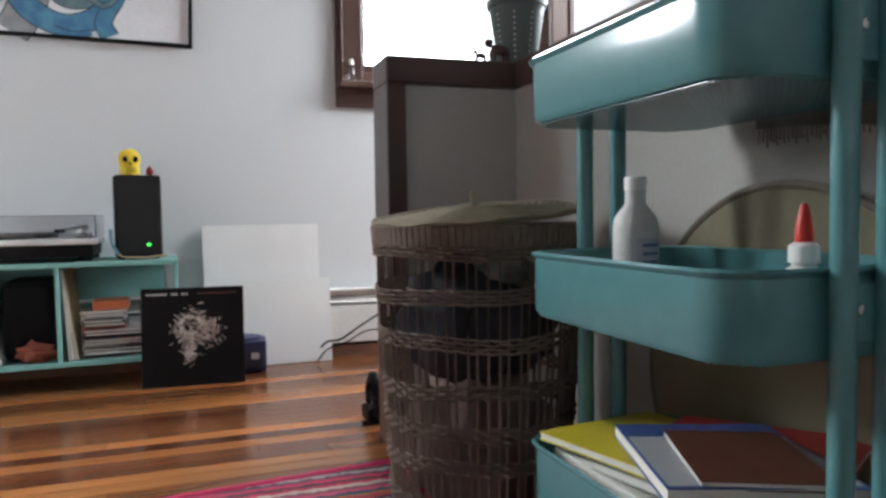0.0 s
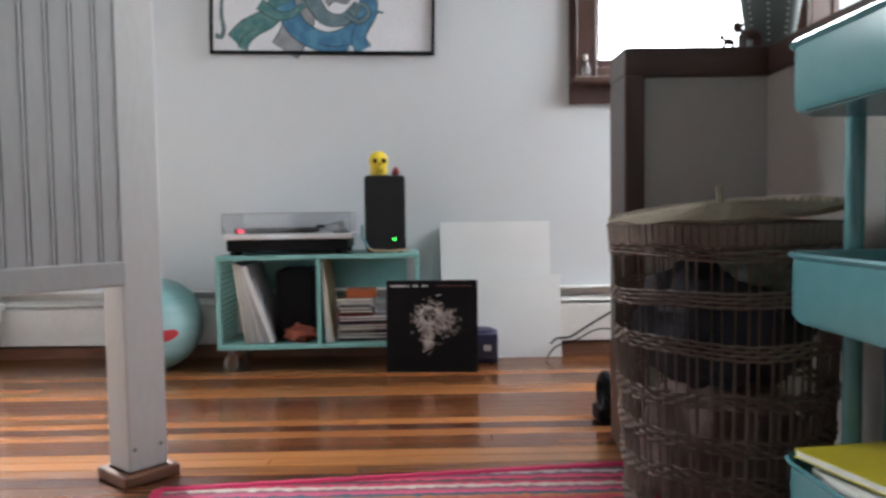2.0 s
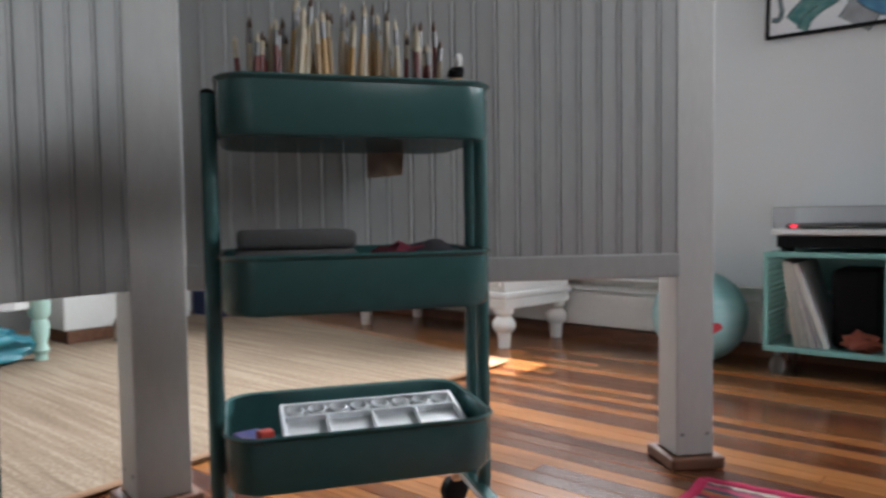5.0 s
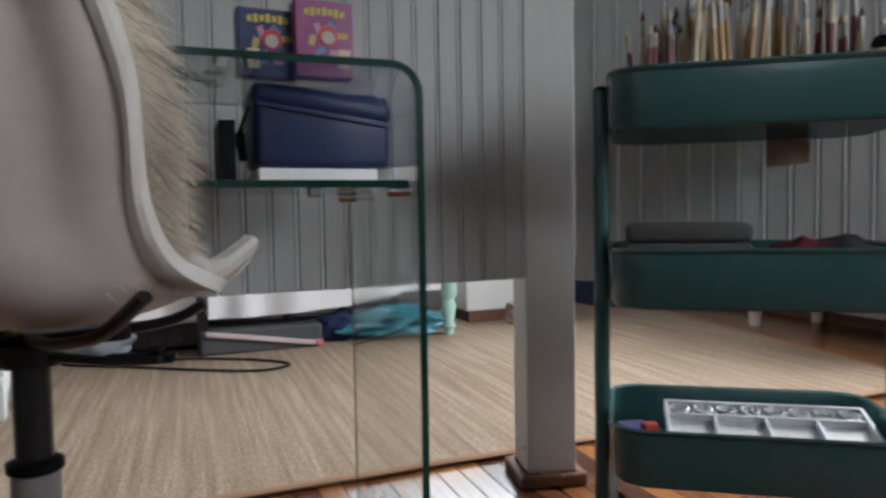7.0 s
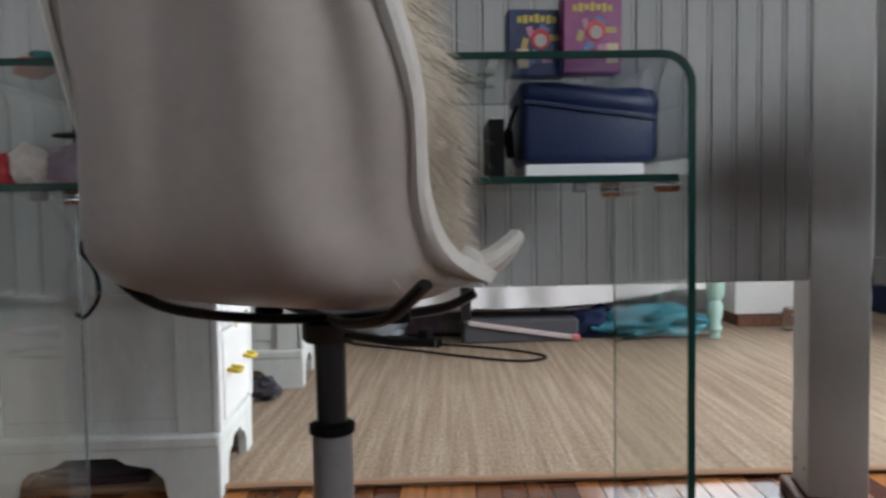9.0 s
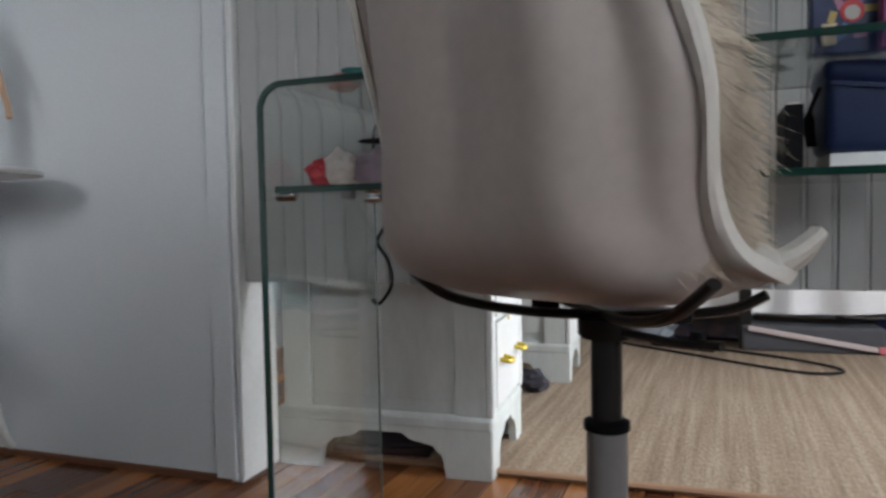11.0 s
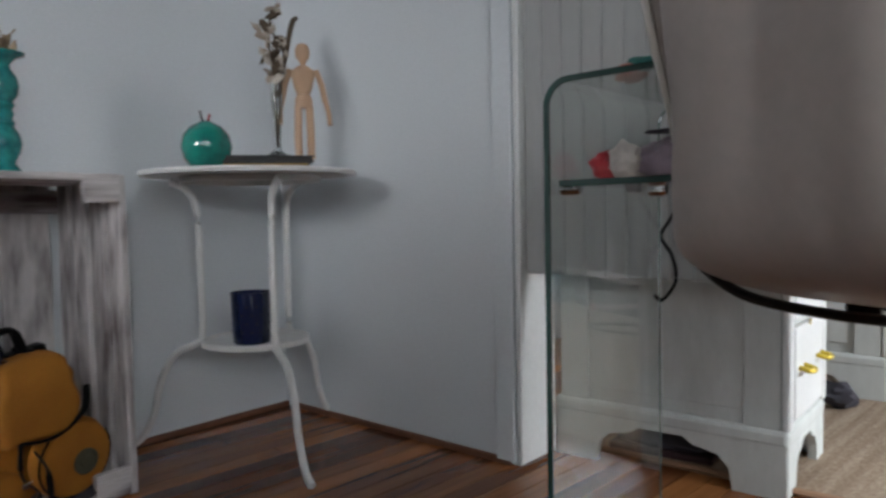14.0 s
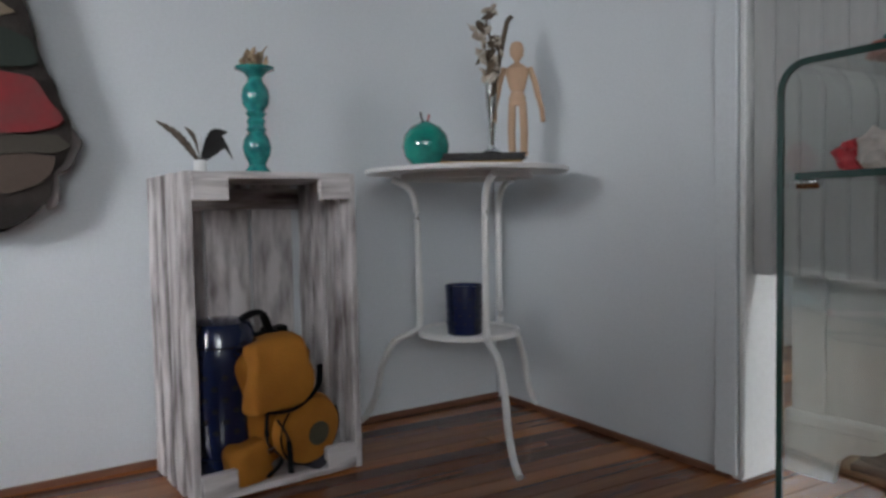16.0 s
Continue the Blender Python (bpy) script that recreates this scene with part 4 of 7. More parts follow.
drawn([(0.66, 0.16), (0.68, 0.17), (0.70, 0.165)], 0.003, INK[1], -0.0084, 0.4)

drawn([(0.20, 0.20), (0.27, 0.155), (0.33, 0.16), (0.38, 0.20)], 0.020, INK[2], -0.0094, 0.5)
drawn([(0.44, 0.03), (0.50, 0.018), (0.56, 0.03)], 0.012, INK[1], -0.0094, 0.7)
drawn([(0.13, 0.02), (0.15, 0.06), (0.19, 0.09)], 0.018, INK[2], -0.0090, 0.7)
drawn([(0.47, 0.20), (0.50, 0.22), (0.55, 0.21), (0.57, 0.24)], 0.010, INK[3], -0.0098, 0.5)

# cables by the half wall
cab = thing("floor_cables", "thin black power cables hanging from the heater to the floor", "cable")
part("cable", tube(spline([(0.72, 2.78, 0.20), (0.60, 2.78, 0.13), (0.52, 2.77, 0.085), (0.47, 2.77, 0.08), (0.44, 2.76, 0.06)]), 0.004, 6), BLACK_PLASTIC, cab)
part("cable", tube(spline([(0.75, 2.77, 0.10), (0.63, 2.76, 0.115), (0.54, 2.755, 0.075), (0.46, 2.75, 0.05), (0.42, 2.74, 0.004)]), 0.003, 6), BLACK_PLASTIC, cab)


# ---- trolleys ----
def trolley(m, paint, label):
    """Three-tier metal trolley: rounded trays on paired tubes at both short ends, on casters."""
    t = thing("trolley", label, "trolley", m, group="three-tier trolleys")
    L, W, H, R = 0.425, 0.285, 0.088, 0.055
    out = rounded(L, W, R, 7)
    n = len(out)
    for z in (0.690, 0.424, 0.155):
        bm = bmesh.new()
        rings = []
        for k, (grow, h) in enumerate(((-0.012, 0.0), (-0.004, 0.002), (0.0, 0.010), (0.0, H - 0.006), (0.004, H - 0.003), (0.005, H), (0.002, H + 0.003), (-0.003, H), (-0.003, 0.010), (-0.008, 0.0045))):
            rings.append([bm.verts.new((x + grow * (x / abs(x) if x else 0), y + grow * (y / abs(y) if y else 0), z + h)) for x, y in out])
        for lo, hi in zip(rings, rings[1:]):
            for i in range(n):
                j = (i + 1) % n
                bm.faces.new((lo[i], lo[j], hi[j], hi[i]))
        tray = part("tray", bm, paint, t, smooth=True)
        # added dark sheet over the mesh, so its openings look dark from below
        part("dark_sheet", slab([(x * 0.98, y * 0.97) for x, y in out], z + 0.0040, z + 0.0055), CLOTH_DARK, tray)
        bm = bmesh.new()
        for i in range(42):
            box((0.0050, W - 0.022 - 0.07 * max(0, abs(i - 20.5) / 20.5 - 0.86) / 0.14, 0.002), (-L / 2 + 0.012 + i * (L - 0.024) / 41, 0, z + 0.0008), bm=bm)
        for i in range(28):
            box((L - 0.022 - 0.07 * max(0, abs(i - 13.5) / 13.5 - 0.8) / 0.2, 0.0046, 0.002), (0, -W / 2 + 0.012 + i * (W - 0.024) / 27, z + 0.0004), bm=bm)
        part("mesh_bottom", bm, paint, tray)
    for sx in (-1, 1):
        x = sx * (L / 2 + 0.0135)
        for y in (-0.029, 0.029):
            part("post", tube([(x, y, 0.085), (x, y, 0.40), (x, y, 0.765)], 0.0125, 12), paint, t, smooth=True)
            part("post_cap", lathe([(0.0127, 0.765), (0.011, 0.770), (0.006, 0.773)], 12, (x, y, 0)), BLACK_PLASTIC, t)
        for z in (0.690, 0.424, 0.155):
            p = part("bracket", box((0.005, 0.064, 0.058), (x - sx * 0.0095, 0, z + 0.046), 0.002), paint, t)
            part("screw", lathe([(0.006, 0), (0.005, 0.003), (0.002, 0.0035)], 10), CHROME, p).matrix_basis = pose(x - sx * 0.007, 0, z + 0.05, 0, 90 * sx, 0)
        part("foot_bar", box((0.024, W - 0.02, 0.018), (x - sx * 0.012, 0, 0.086), 0.004), paint, t)
        for y in (-W / 2 + 0.03, W / 2 - 0.03):
            c = part("caster_fork", box((0.020, 0.026, 0.03), (x - sx * 0.012, y, 0.062), 0.004), CHROME, t)
            part("wheel", lathe([(0.010, -0.011), (0.028, -0.009), (0.028, 0.009), (0.010, 0.011)], 20), BLACK_PLASTIC, c, smooth=True).matrix_basis = pose(x - sx * 0.012, y, 0.028, 90, 0, 20)
    return t


CART_A = pose(0.589, 0.764, 0, 0, 0, -89.5)
CART_B = pose(-0.952, 0.838, 0, 0, 0, 57.0)
trolley(CART_A, TEAL, "pale turquoise three-tier metal trolley with bottles and magazines")
trolley(CART_B, TEAL_SHADED, "three-tier metal trolley full of painting supplies, its teal darkened as in shade")


# bottles on the turquoise trolley
WHITE_PLASTIC = material("milky_plastic", (0.62, 0.62, 0.60), 0.35, scale=8, bump=0.02)
b = thing("plastic_bottle", "white plastic bottle with a pale printed label", "bottle", CART_A @ pose(-0.110, -0.020, 0.4285) @ Matrix.Diagonal((0.95, 0.95, 0.95, 1)))
part("body", lathe([(0.028, 0), (0.032, 0.004), (0.032, 0.125), (0.029, 0.140), (0.017, 0.155), (0.0145, 0.160), (0.0145, 0.178)], 32), WHITE_PLASTIC, b, smooth=True)
part("cap", lathe([(0.016, 0.178), (0.016, 0.195), (0.015, 0.197)], 24), WHITE_METAL, b, smooth=True)
bm = bmesh.new()
for k in range(12):
    a0, a1 = radians(-70 + 9 * k), radians(-70 + 9 * (k + 1))
    bm.faces.new([bm.verts.new((0.0325 * math.cos(a), 0.0325 * math.sin(a), z)) for a, z in ((a0, 0.05), (a1, 0.05), (a1, 0.110), (a0, 0.110))])
lab = part("paper_label", bm, material("pale_label", (0.50, 0.52, 0.56), 0.6, second=(0.33, 0.37, 0.46), scale=18, bump=0), b)
lab.rotation_euler[2] = radians(38)
for k in range(4):
    bm = bmesh.new()
    for i in range(6):
        a0, a1 = radians(-55 + 9 * i), radians(-55 + 9 * (i + 1))
        z = 0.098 - 0.012 * k
        bm.faces.new([bm.verts.new((0.0329 * math.cos(a), 0.0329 * math.sin(a), q)) for a, q in ((a0, z), (a1, z), (a1, z + 0.005), (a0, z + 0.005))])
    part("print_bar", bm, material("blue_print", (0.13, 0.18, 0.32), 0.6, bump=0), lab)
g = thing("glue_bottle", "white glue bottle with a red twist nozzle", "bottle", CART_A @ pose(0.168, -0.015, 0.4285) @ Matrix.Diagonal((0.93, 0.93, 0.93, 1)))
part("body", lathe([(0.028, 0), (0.031, 0.004), (0.031, 0.070), (0.027, 0.082), (0.014, 0.090), (0.014, 0.094)], 28, squash=0.75), WHITE_PLASTIC, g, smooth=True)
part("collar", lathe([(0.016, 0.094), (0.016, 0.112), (0.010, 0.116)], 20), WHITE_METAL, g, smooth=True)
part("nozzle", lathe([(0.0095, 0.116), (0.0095, 0.128), (0.0055, 0.150), (0.003, 0.157), (0.0, 0.158)], 18), material("red_plastic", (0.62, 0.03, 0.02), 0.35), g, smooth=True)
part("label_band", lathe([(0.0314, 0.02), (0.0314, 0.055)], 28, squash=0.755, cap=False), material("orange_label", (0.55, 0.35, 0.25), 0.5, second=(0.6, 0.6, 0.6), scale=20, bump=0, amount=0.8), g)

# magazines and notebooks in the lowest tray
MAGS = [((0.28, 0.205, 0.010), (0.60, 0.50, 0.035), (-0.06, -0.01, 0.228), (0, -3, 8), "yellow paper folder lying in the lowest tray"),
        ((0.27, 0.20, 0.010), (0.38, 0.40, 0.36), (-0.04, -0.005, 0.212), (0, -6, 2), "magazine with a pale printed cover"),
        ((0.25, 0.19, 0.008), (0.36, 0.035, 0.03), (0.02, 0.05, 0.237), (4, -4, 26), "red-covered booklet under the notebooks"),
        ((0.26, 0.20, 0.016), (0.045, 0.085, 0.26), (0.055, -0.015, 0.249), (0, -3, -22), "blue and white softcover book in the tray"),
        ((0.19, 0.135, 0.008), (0.12, 0.045, 0.03), (0.090, -0.02, 0.262), (0, -2, -26), "brown notebook on top of the pile")]
for size, colour, at, turn, lab in MAGS:
    mg = thing("magazine" if "magazine" in lab else "notebook", lab, "book", CART_A @ pose(at[0], at[1], at[2] + 0.030, *turn), group="books in the tray")
    cov = material("printed_cover", colour, 0.38, second=tuple(c * 0.75 for c in colour), scale=12, bump=0.02)
    part("cover", box((size[0], size[1], 0.0012), (0, 0, size[2] / 2), 0.0003), cov, mg)
    part("back_cover", box((size[0], size[1], 0.0012), (0, 0, -size[2] / 2), 0.0003), cov, mg)
    part("page_block", box((size[0] - 0.004, size[1] - 0.003, size[2] - 0.0013), (0, 0, 0), 0.0005), PAPER, mg)
    if "blue" in lab:
        part("grey_panel", box((size[0] * 0.72, size[1] * 0.96, 0.0006), (0.03, 0, size[2] / 2 + 0.001)), material("grey_print", (0.36, 0.37, 0.38), 0.45), mg)
    if "pale" in lab:
        part("cover_picture", box((0.08, 0.07, 0.0006), (-0.08, -0.04, size[2] / 2 + 0.001)), material("mixed_print", (0.30, 0.33, 0.26), 0.5, second=(0.5, 0.3, 0.25), scale=30, bump=0, amount=0.9), mg)
part("stack_filler", box((0.36, 0.22, 0.072), (0, 0, 0.1965), 0.003), PAPER, thing("paper_stack", "stack of loose paper filling the lowest tray", "paper", CART_A))

# brushes on the shaded trolley
rb = random.Random(4)
HANDLES = [material("pale_wood_handle", (0.42, 0.27, 0.13), 0.45), material("dark_red_handle", (0.16, 0.028, 0.025), 0.35), material("cream_handle", (0.55, 0.46, 0.33), 0.45), material("ochre_handle", (0.45, 0.25, 0.07), 0.4)]
BRISTLE = material("brush_hair", (0.10, 0.06, 0.04), 0.9)
holder = thing("brush_box", "low wooden brush rack standing in the top tray", "rack", CART_B @ pose(0, 0.01, 0.6945))
for y in (-0.035, 0.035):
    part("side", box((0.36, 0.006, 0.07), (0, y, 0.0352), 0.001), HANDLES[0], holder)
for x in (-0.177, 0.177):
    part("end", box((0.006, 0.063, 0.07), (x, 0, 0.0352), 0.001), HANDLES[0], holder)
ORDER = [1, 2, 1, 1, 1, 1, 2, 1, 1, 2, 3, 0, 2, 2, 2, 0, 0, 3, 0, 0, 3, 0, 2, 0, 3, 0, 0, 3, 2, 0, 3, 0, 0, 2, 3, 0, 2, 0, 2, 1, 1, 2, 1, 1, 0, 1, 1, 2, 1, 1]
for i, c in enumerate(ORDER):
    x = -0.168 + i * 0.335 / (len(ORDER) - 1) + rb.uniform(-0.003, 0.003)
    ht = rb.uniform(0.150, 0.195) + (0.025 if 9 < i < 34 else 0.0)
    p = thing("paint_brush", "wooden-handled paint brush standing upright in the top tray", "brush", CART_B @ pose(x, 0.01 + rb.uniform(-0.02, 0.02), 0.6965, rb.uniform(-5, 5), rb.uniform(-5, 5), 0), group="paint brushes")
    r = rb.uniform(0.0040, 0.0056)
    part("handle", lathe([(r * 0.5, 0), (r, 0.02), (r * 1.15, ht * 0.6), (r * 0.9, ht * 0.88)], 8), HANDLES[c], p, smooth=True)
    part("ferrule", lathe([(r * 0.88, ht * 0.88), (r * 0.9, ht * 1.02)], 8), GREY_METAL if i % 3 else HANDLES[2], p, smooth=True)
    part("bristles", lathe([(r * 0.85, ht * 1.02), (r * (1.1 if i % 4 == 0 else 0.8), ht * 1.06), (0.0, ht * 1.13)], 8, squash=0.6), BRISTLE if i % 2 else HANDLES[2], p)
fig = thing("small_figurine", "small black and white figurine at the tray's end", "figurine", CART_B @ pose(0.186, -0.02, 0.6945))
part("body", lathe([(0.012, 0), (0.014, 0.05), (0.010, 0.085), (0.006, 0.095)], 14), WHITE_METAL, fig, smooth=True)
part("head", blob((0.014, 0.012, 0.014), (0, 0, 0.106), 0.2, 2.0, 2), material("tan_vinyl", (0.5, 0.33, 0.2), 0.5), fig, smooth=True)
part("hair", blob((0.017, 0.014, 0.012), (0, 0.002, 0.122), 0.4, 5.0, 2), BLACK_PLASTIC, fig, smooth=True)
part("topknot", blob((0.007, 0.007, 0.012), (0.006, 0, 0.145), 0.3, 7.0, 2), WHITE_METAL, fig, smooth=True)
cl = thing("folded_felt", "folded grey felt cloth in the middle tray", "cloth", CART_B @ pose(-0.10, 0.01, 0.4285))
for k in range(4):
    part("fold", box((0.20 - 0.004 * k, 0.17, 0.030), (0.002 * k, 0, 0.0155 + 0.0302 * k), 0.010, segments=3), material("grey_felt", (0.10, 0.095, 0.095), 0.95, fine=250, bump=0.5), cl, smooth=True)
cl2 = tagged(part("red_cloth", blob((0.06, 0.05, 0.045), (0, 0, 0.045), 0.35, 4.0), material("magenta_cloth", (0.22, 0.03, 0.06), 0.9, second=(0.08, 0.02, 0.05), scale=16), smooth=True), "crumpled dark magenta cloth in the middle tray", "cloth")
cl2.matrix_world = CART_B @ pose(0.085, 0.02, 0.4285)
cl3 = tagged(part("black_cloth", blob((0.06, 0.10, 0.048), (0, 0, 0.047), 0.2, 8.0), CLOTH_DARK, smooth=True), "crumpled black cloth in the middle tray", "cloth")
cl3.matrix_world = CART_B @ pose(0.150, 0.02, 0.4285)
strip = thing("paper_strip", "scrap of brown paper hanging below the top tray", "paper bag", CART_B @ pose(0.085, 0.11, 0))
bm = bmesh.new()
bmesh.ops.create_grid(bm, x_segments=24, y_segments=8, size=0.5, matrix=pose(0, 0, 0, 90, 0, 0) @ Matrix.Diagonal((0.07, 0.045, 1, 1)))
for v in bm.verts:
    v.co += Vector((0, 0.006 * noise.noise(v.co * 28), 0.667 + 0.006 * noise.noise(v.co * 18)))
part("sheet", bm, material("brown_paper", (0.36, 0.25, 0.17), 0.8, second=(0.28, 0.17, 0.15), scale=12, amount=0.9), strip)


def palette():
    m = CART_B @ pose(0.035, -0.015, 0.205, 13, 0, 0)
    p = thing("paint_palette", "white plastic paint palette with wells and dark smears", "palette", m)
    W, D = 0.315, 0.175
    part("base", box((W, D, 0.004), (0, 0, 0), 0.001), WHITE_PLASTIC_BRIGHT, p)
    for at, size in (((0, -D / 2 + 0.003, 0.008), (W, 0.006, 0.014)), ((0, D / 2 - 0.003, 0.008), (W, 0.006, 0.014)), ((-W / 2 + 0.003, 0, 0.008), (0.006, D - 0.012, 0.014)), ((W / 2 - 0.003, 0, 0.008), (0.006, D - 0.012, 0.014)), ((0, 0.045, 0.007), (W - 0.012, 0.006, 0.011)), ((0, -0.025, 0.007), (W - 0.012, 0.006, 0.011))):
        part("rim", box(size, at, 0.0015), WHITE_PLASTIC_BRIGHT, p)
    for i in range(3):
        part("divider", box((0.005, 0.120, 0.010), (-W / 4 + i * W / 4, -0.020, 0.0072), 0.001), WHITE_PLASTIC_BRIGHT, p)
    for i in range(8):
        part("well", lathe([(0.013, 0.003), (0.0165, 0.012), (0.0145, 0.0135), (0.011, 0.004)], 18, (-W / 2 + 0.025 + i * (W - 0.05) / 7, 0.066, 0)), WHITE_PLASTIC_BRIGHT, p, smooth=True)
    for i, (x, y, a, b2) in enumerate(((0.02, -0.045, 0.022, 0.010), (0.09, -0.05, 0.032, 0.012), (0.05, -0.012, 0.025, 0.007), (-0.03, -0.035, 0.014, 0.006), (0.125, -0.035, 0.02, 0.014))):
        sm = blob((a, b2, 0.002), (x, y, 0.003), 0.5, i * 3.1, 2)
        part("paint_smear", sm, material("dark_paint", (0.02, 0.012, 0.03), 0.35, second=(0.12, 0.02, 0.08), scale=30), p, smooth=True)


WHITE_PLASTIC_BRIGHT = material("white_palette_plastic", (0.70, 0.71, 0.73), 0.35, bump=0.02)
palette()
sup = thing("supply_box", "stack of small paint boxes under the palette", "box", CART_B @ pose(0.035, 0.0, 0.1595))
part("carton", box((0.26, 0.14, 0.022), (0, -0.01, 0.0115), 0.002), material("dark_carton", (0.05, 0.06, 0.08), 0.6), sup)
tb = thing("paint_tube_box", "blue and red printed paint tube carton", "box", CART_B @ pose(-0.165, -0.045, 0.1595, 0, 0, 24))
part("carton", box((0.045, 0.085, 0.060), (0, 0, 0.0305), 0.002), material("blue_carton", (0.04, 0.05, 0.22), 0.4, second=(0.3, 0.12, 0.25), scale=26, amount=0.9), tb)
part("red_top", box((0.024, 0.02, 0.014), (0.005, -0.02, 0.0672), 0.003), material("red_cap", (0.6, 0.05, 0.03), 0.4), tb)


# ---- wicker hamper ----
def hamper():
    h = thing("wicker_hamper", "round brown wicker laundry hamper full of clothes, lid ajar", "hamper", pose(0.492, 1.262, 0))
    R0, R1, H = 0.158, 0.187, 0.545

    def rad(z):
        return R0 + (R1 - R0) * z / H

    n = 64
    bm0 = tube([(rad(0), 0, 0.004), (rad(H * 0.5) + 0.004, 0, H * 0.5), (rad(H), 0, H)], 0.0028, 5)
    first = part("stake", bm0, WICKER, h)
    for i in range(1, n):
        o = new("stake", first.data)
        o.parent = h
        o.rotation_euler[2] = 2 * math.pi * i / n + 0.012 * math.sin(i * 3.7)
    for zc, rows in ((0.512, 5), (0.432, 4), (0.357, 4), (0.274, 4), (0.208, 4), (0.146, 4), (0.075, 4), (0.020, 5)):
        band = bmesh.new()
        for k in range(rows):
            z = zc + (k - (rows - 1) / 2) * 0.0072
            pts = []
            for i in range(n * 2 + 1):
                a = 2 * math.pi * i / (n * 2)
                wob = 0.0032 * math.sin(a * 2 + zc * 40) + 0.0018 * math.sin(a * 5 + zc * 90)
                r = rad(z) + (0.0045 if (i // 2 + k) % 2 else -0.0025) + 0.003
                pts.append((r * math.cos(a), r * math.sin(a), z + wob))
            tube(pts, 0.0027, 5, band)
        part("woven_band", band, WICKER, h)
    rim = bmesh.new()
    for i in range(96):
        a = 2 * math.pi * i / 96
        box((0.010, 0.0118, 0.034), ((R1 + 0.004) * math.cos(a), (R1 + 0.004) * math.sin(a), H - 0.012), 0.002, (0, 6, math.degrees(a)), rim, 1)
    part("rim_binding", rim, WICKER, h)
    part("base", lathe([(R0 - 0.004, 0.0), (R0 - 0.004, 0.010)], 40), WICKER, h)
    lid = part("lid", bmesh.new(), WICKER_LID, h, "round woven lid tilted on the rim")
    lid.matrix_basis = pose(0.0, 0.0, H + 0.021, 2.0, -5.0, 0)
    coil = bmesh.new()
    turns, pts = 15, []
    for i in range(turns * 40 + 1):
        a, r = 2 * math.pi * i / 40, 0.006 + 0.190 * i / (turns * 40)
        pts.append((r * math.cos(a), r * math.sin(a), 0.014 - 0.010 * (r / 0.19) ** 2 + 0.0022 * math.sin(i * 1.57)))
    tube(pts, 0.0068, 5, coil, flat=0.7)
    part("coil", coil, WICKER_LID, lid)
    part("backing_disc", lathe([(0.186, -0.006), (0.188, 0.0), (0.0, 0.008)], 40), WICKER_LID, lid)
    part("handle_peg", tube([(-0.012, -0.02, 0.008), (-0.012, -0.02, 0.024), (-0.014, -0.021, 0.046)], 0.0055, 8), WICKER_LID, lid)
    return h


hamper()
HM = pose(0.492, 1.262, 0)
for radii, at, seed, mat, lab in (((0.138, 0.138, 0.13), (0, 0, 0.152), 1.0, CLOTH_TAN, "brown and dusty pink clothes inside the hamper"), ((0.145, 0.145, 0.115), (-0.004, 0, 0.375), 4.0, CLOTH_DARK, "dark clothes heaped inside the hamper"), ((0.09, 0.075, 0.055), (0.055, -0.07, 0.485), 7.0, CLOTH_GREEN, "green and white patterned garment in the hamper")):
    tagged(part("laundry", blob(radii, at, 0.10, seed, 4, 9), mat, smooth=True), lab, "clothes", group="laundry in the hamper").matrix_world = HM

# ---- along the half wall ----
disc = thing("round_tray", "large round tan woven tray leaning on the low wall", "tray", pose(0.757, 0.80, 0.0) @ pose(0, 0, 0.305, 0, -91.2, 0))
part("face", lathe([(0.0, -0.004), (0.15, -0.003), (0.292, 0.0), (0.292, 0.003), (0.0, 0.001)], 64), material("tan_skin", (0.26, 0.225, 0.145), 0.7, second=(0.19, 0.17, 0.105), scale=6, fine=60, amount=0.8), disc, smooth=True)
ring = bmesh.new()
tube([(0.298 * math.cos(2 * math.pi * i / 64), 0.298 * math.sin(2 * math.pi * i / 64), 0) for i in range(65)], 0.0065, 8, ring)
part("hoop", ring, material("grey_hoop", (0.20, 0.17, 0.13), 0.5), disc, smooth=True)
cloth = thing("hanging_cloth", "dark grey cloth hanging over the low wall", "cloth", pose(0.752, 0.70, 0))
bm = bmesh.new()
bmesh.ops.create_grid(bm, x_segments=20, y_segments=14, size=0.5, matrix=pose(0, 0, 0, 90, 0, 90) @ Matrix.Diagonal((0.30, 0.24, 1, 1)))
for v in bm.verts:
    v.co += Vector((-0.004 + 0.006 * math.sin(v.co.y * 60), 0, 0.790 + 0.012 * math.sin(v.co.y * 9)))
HANGING_WOOL = material("dark_wool", (0.15, 0.145, 0.145), 0.95, fine=200, bump=0.5)
part("drape", bm, HANGING_WOOL, cloth, smooth=True)
# thin dark strands draw the shadow streaks below the cloth
fr = bmesh.new()
for i in range(46):
    y = -0.145 + i * 0.0063
    tube([(-0.004, y, 0.690), (-0.006, y + 0.002 * math.sin(i), 0.662), (-0.004, y, 0.660 + 0.006 * math.sin(i * 2.3))], 0.0013, 4, fr)
part("shadow_streaks", fr, HANGING_WOOL, cloth)["kind"] = "stuff"

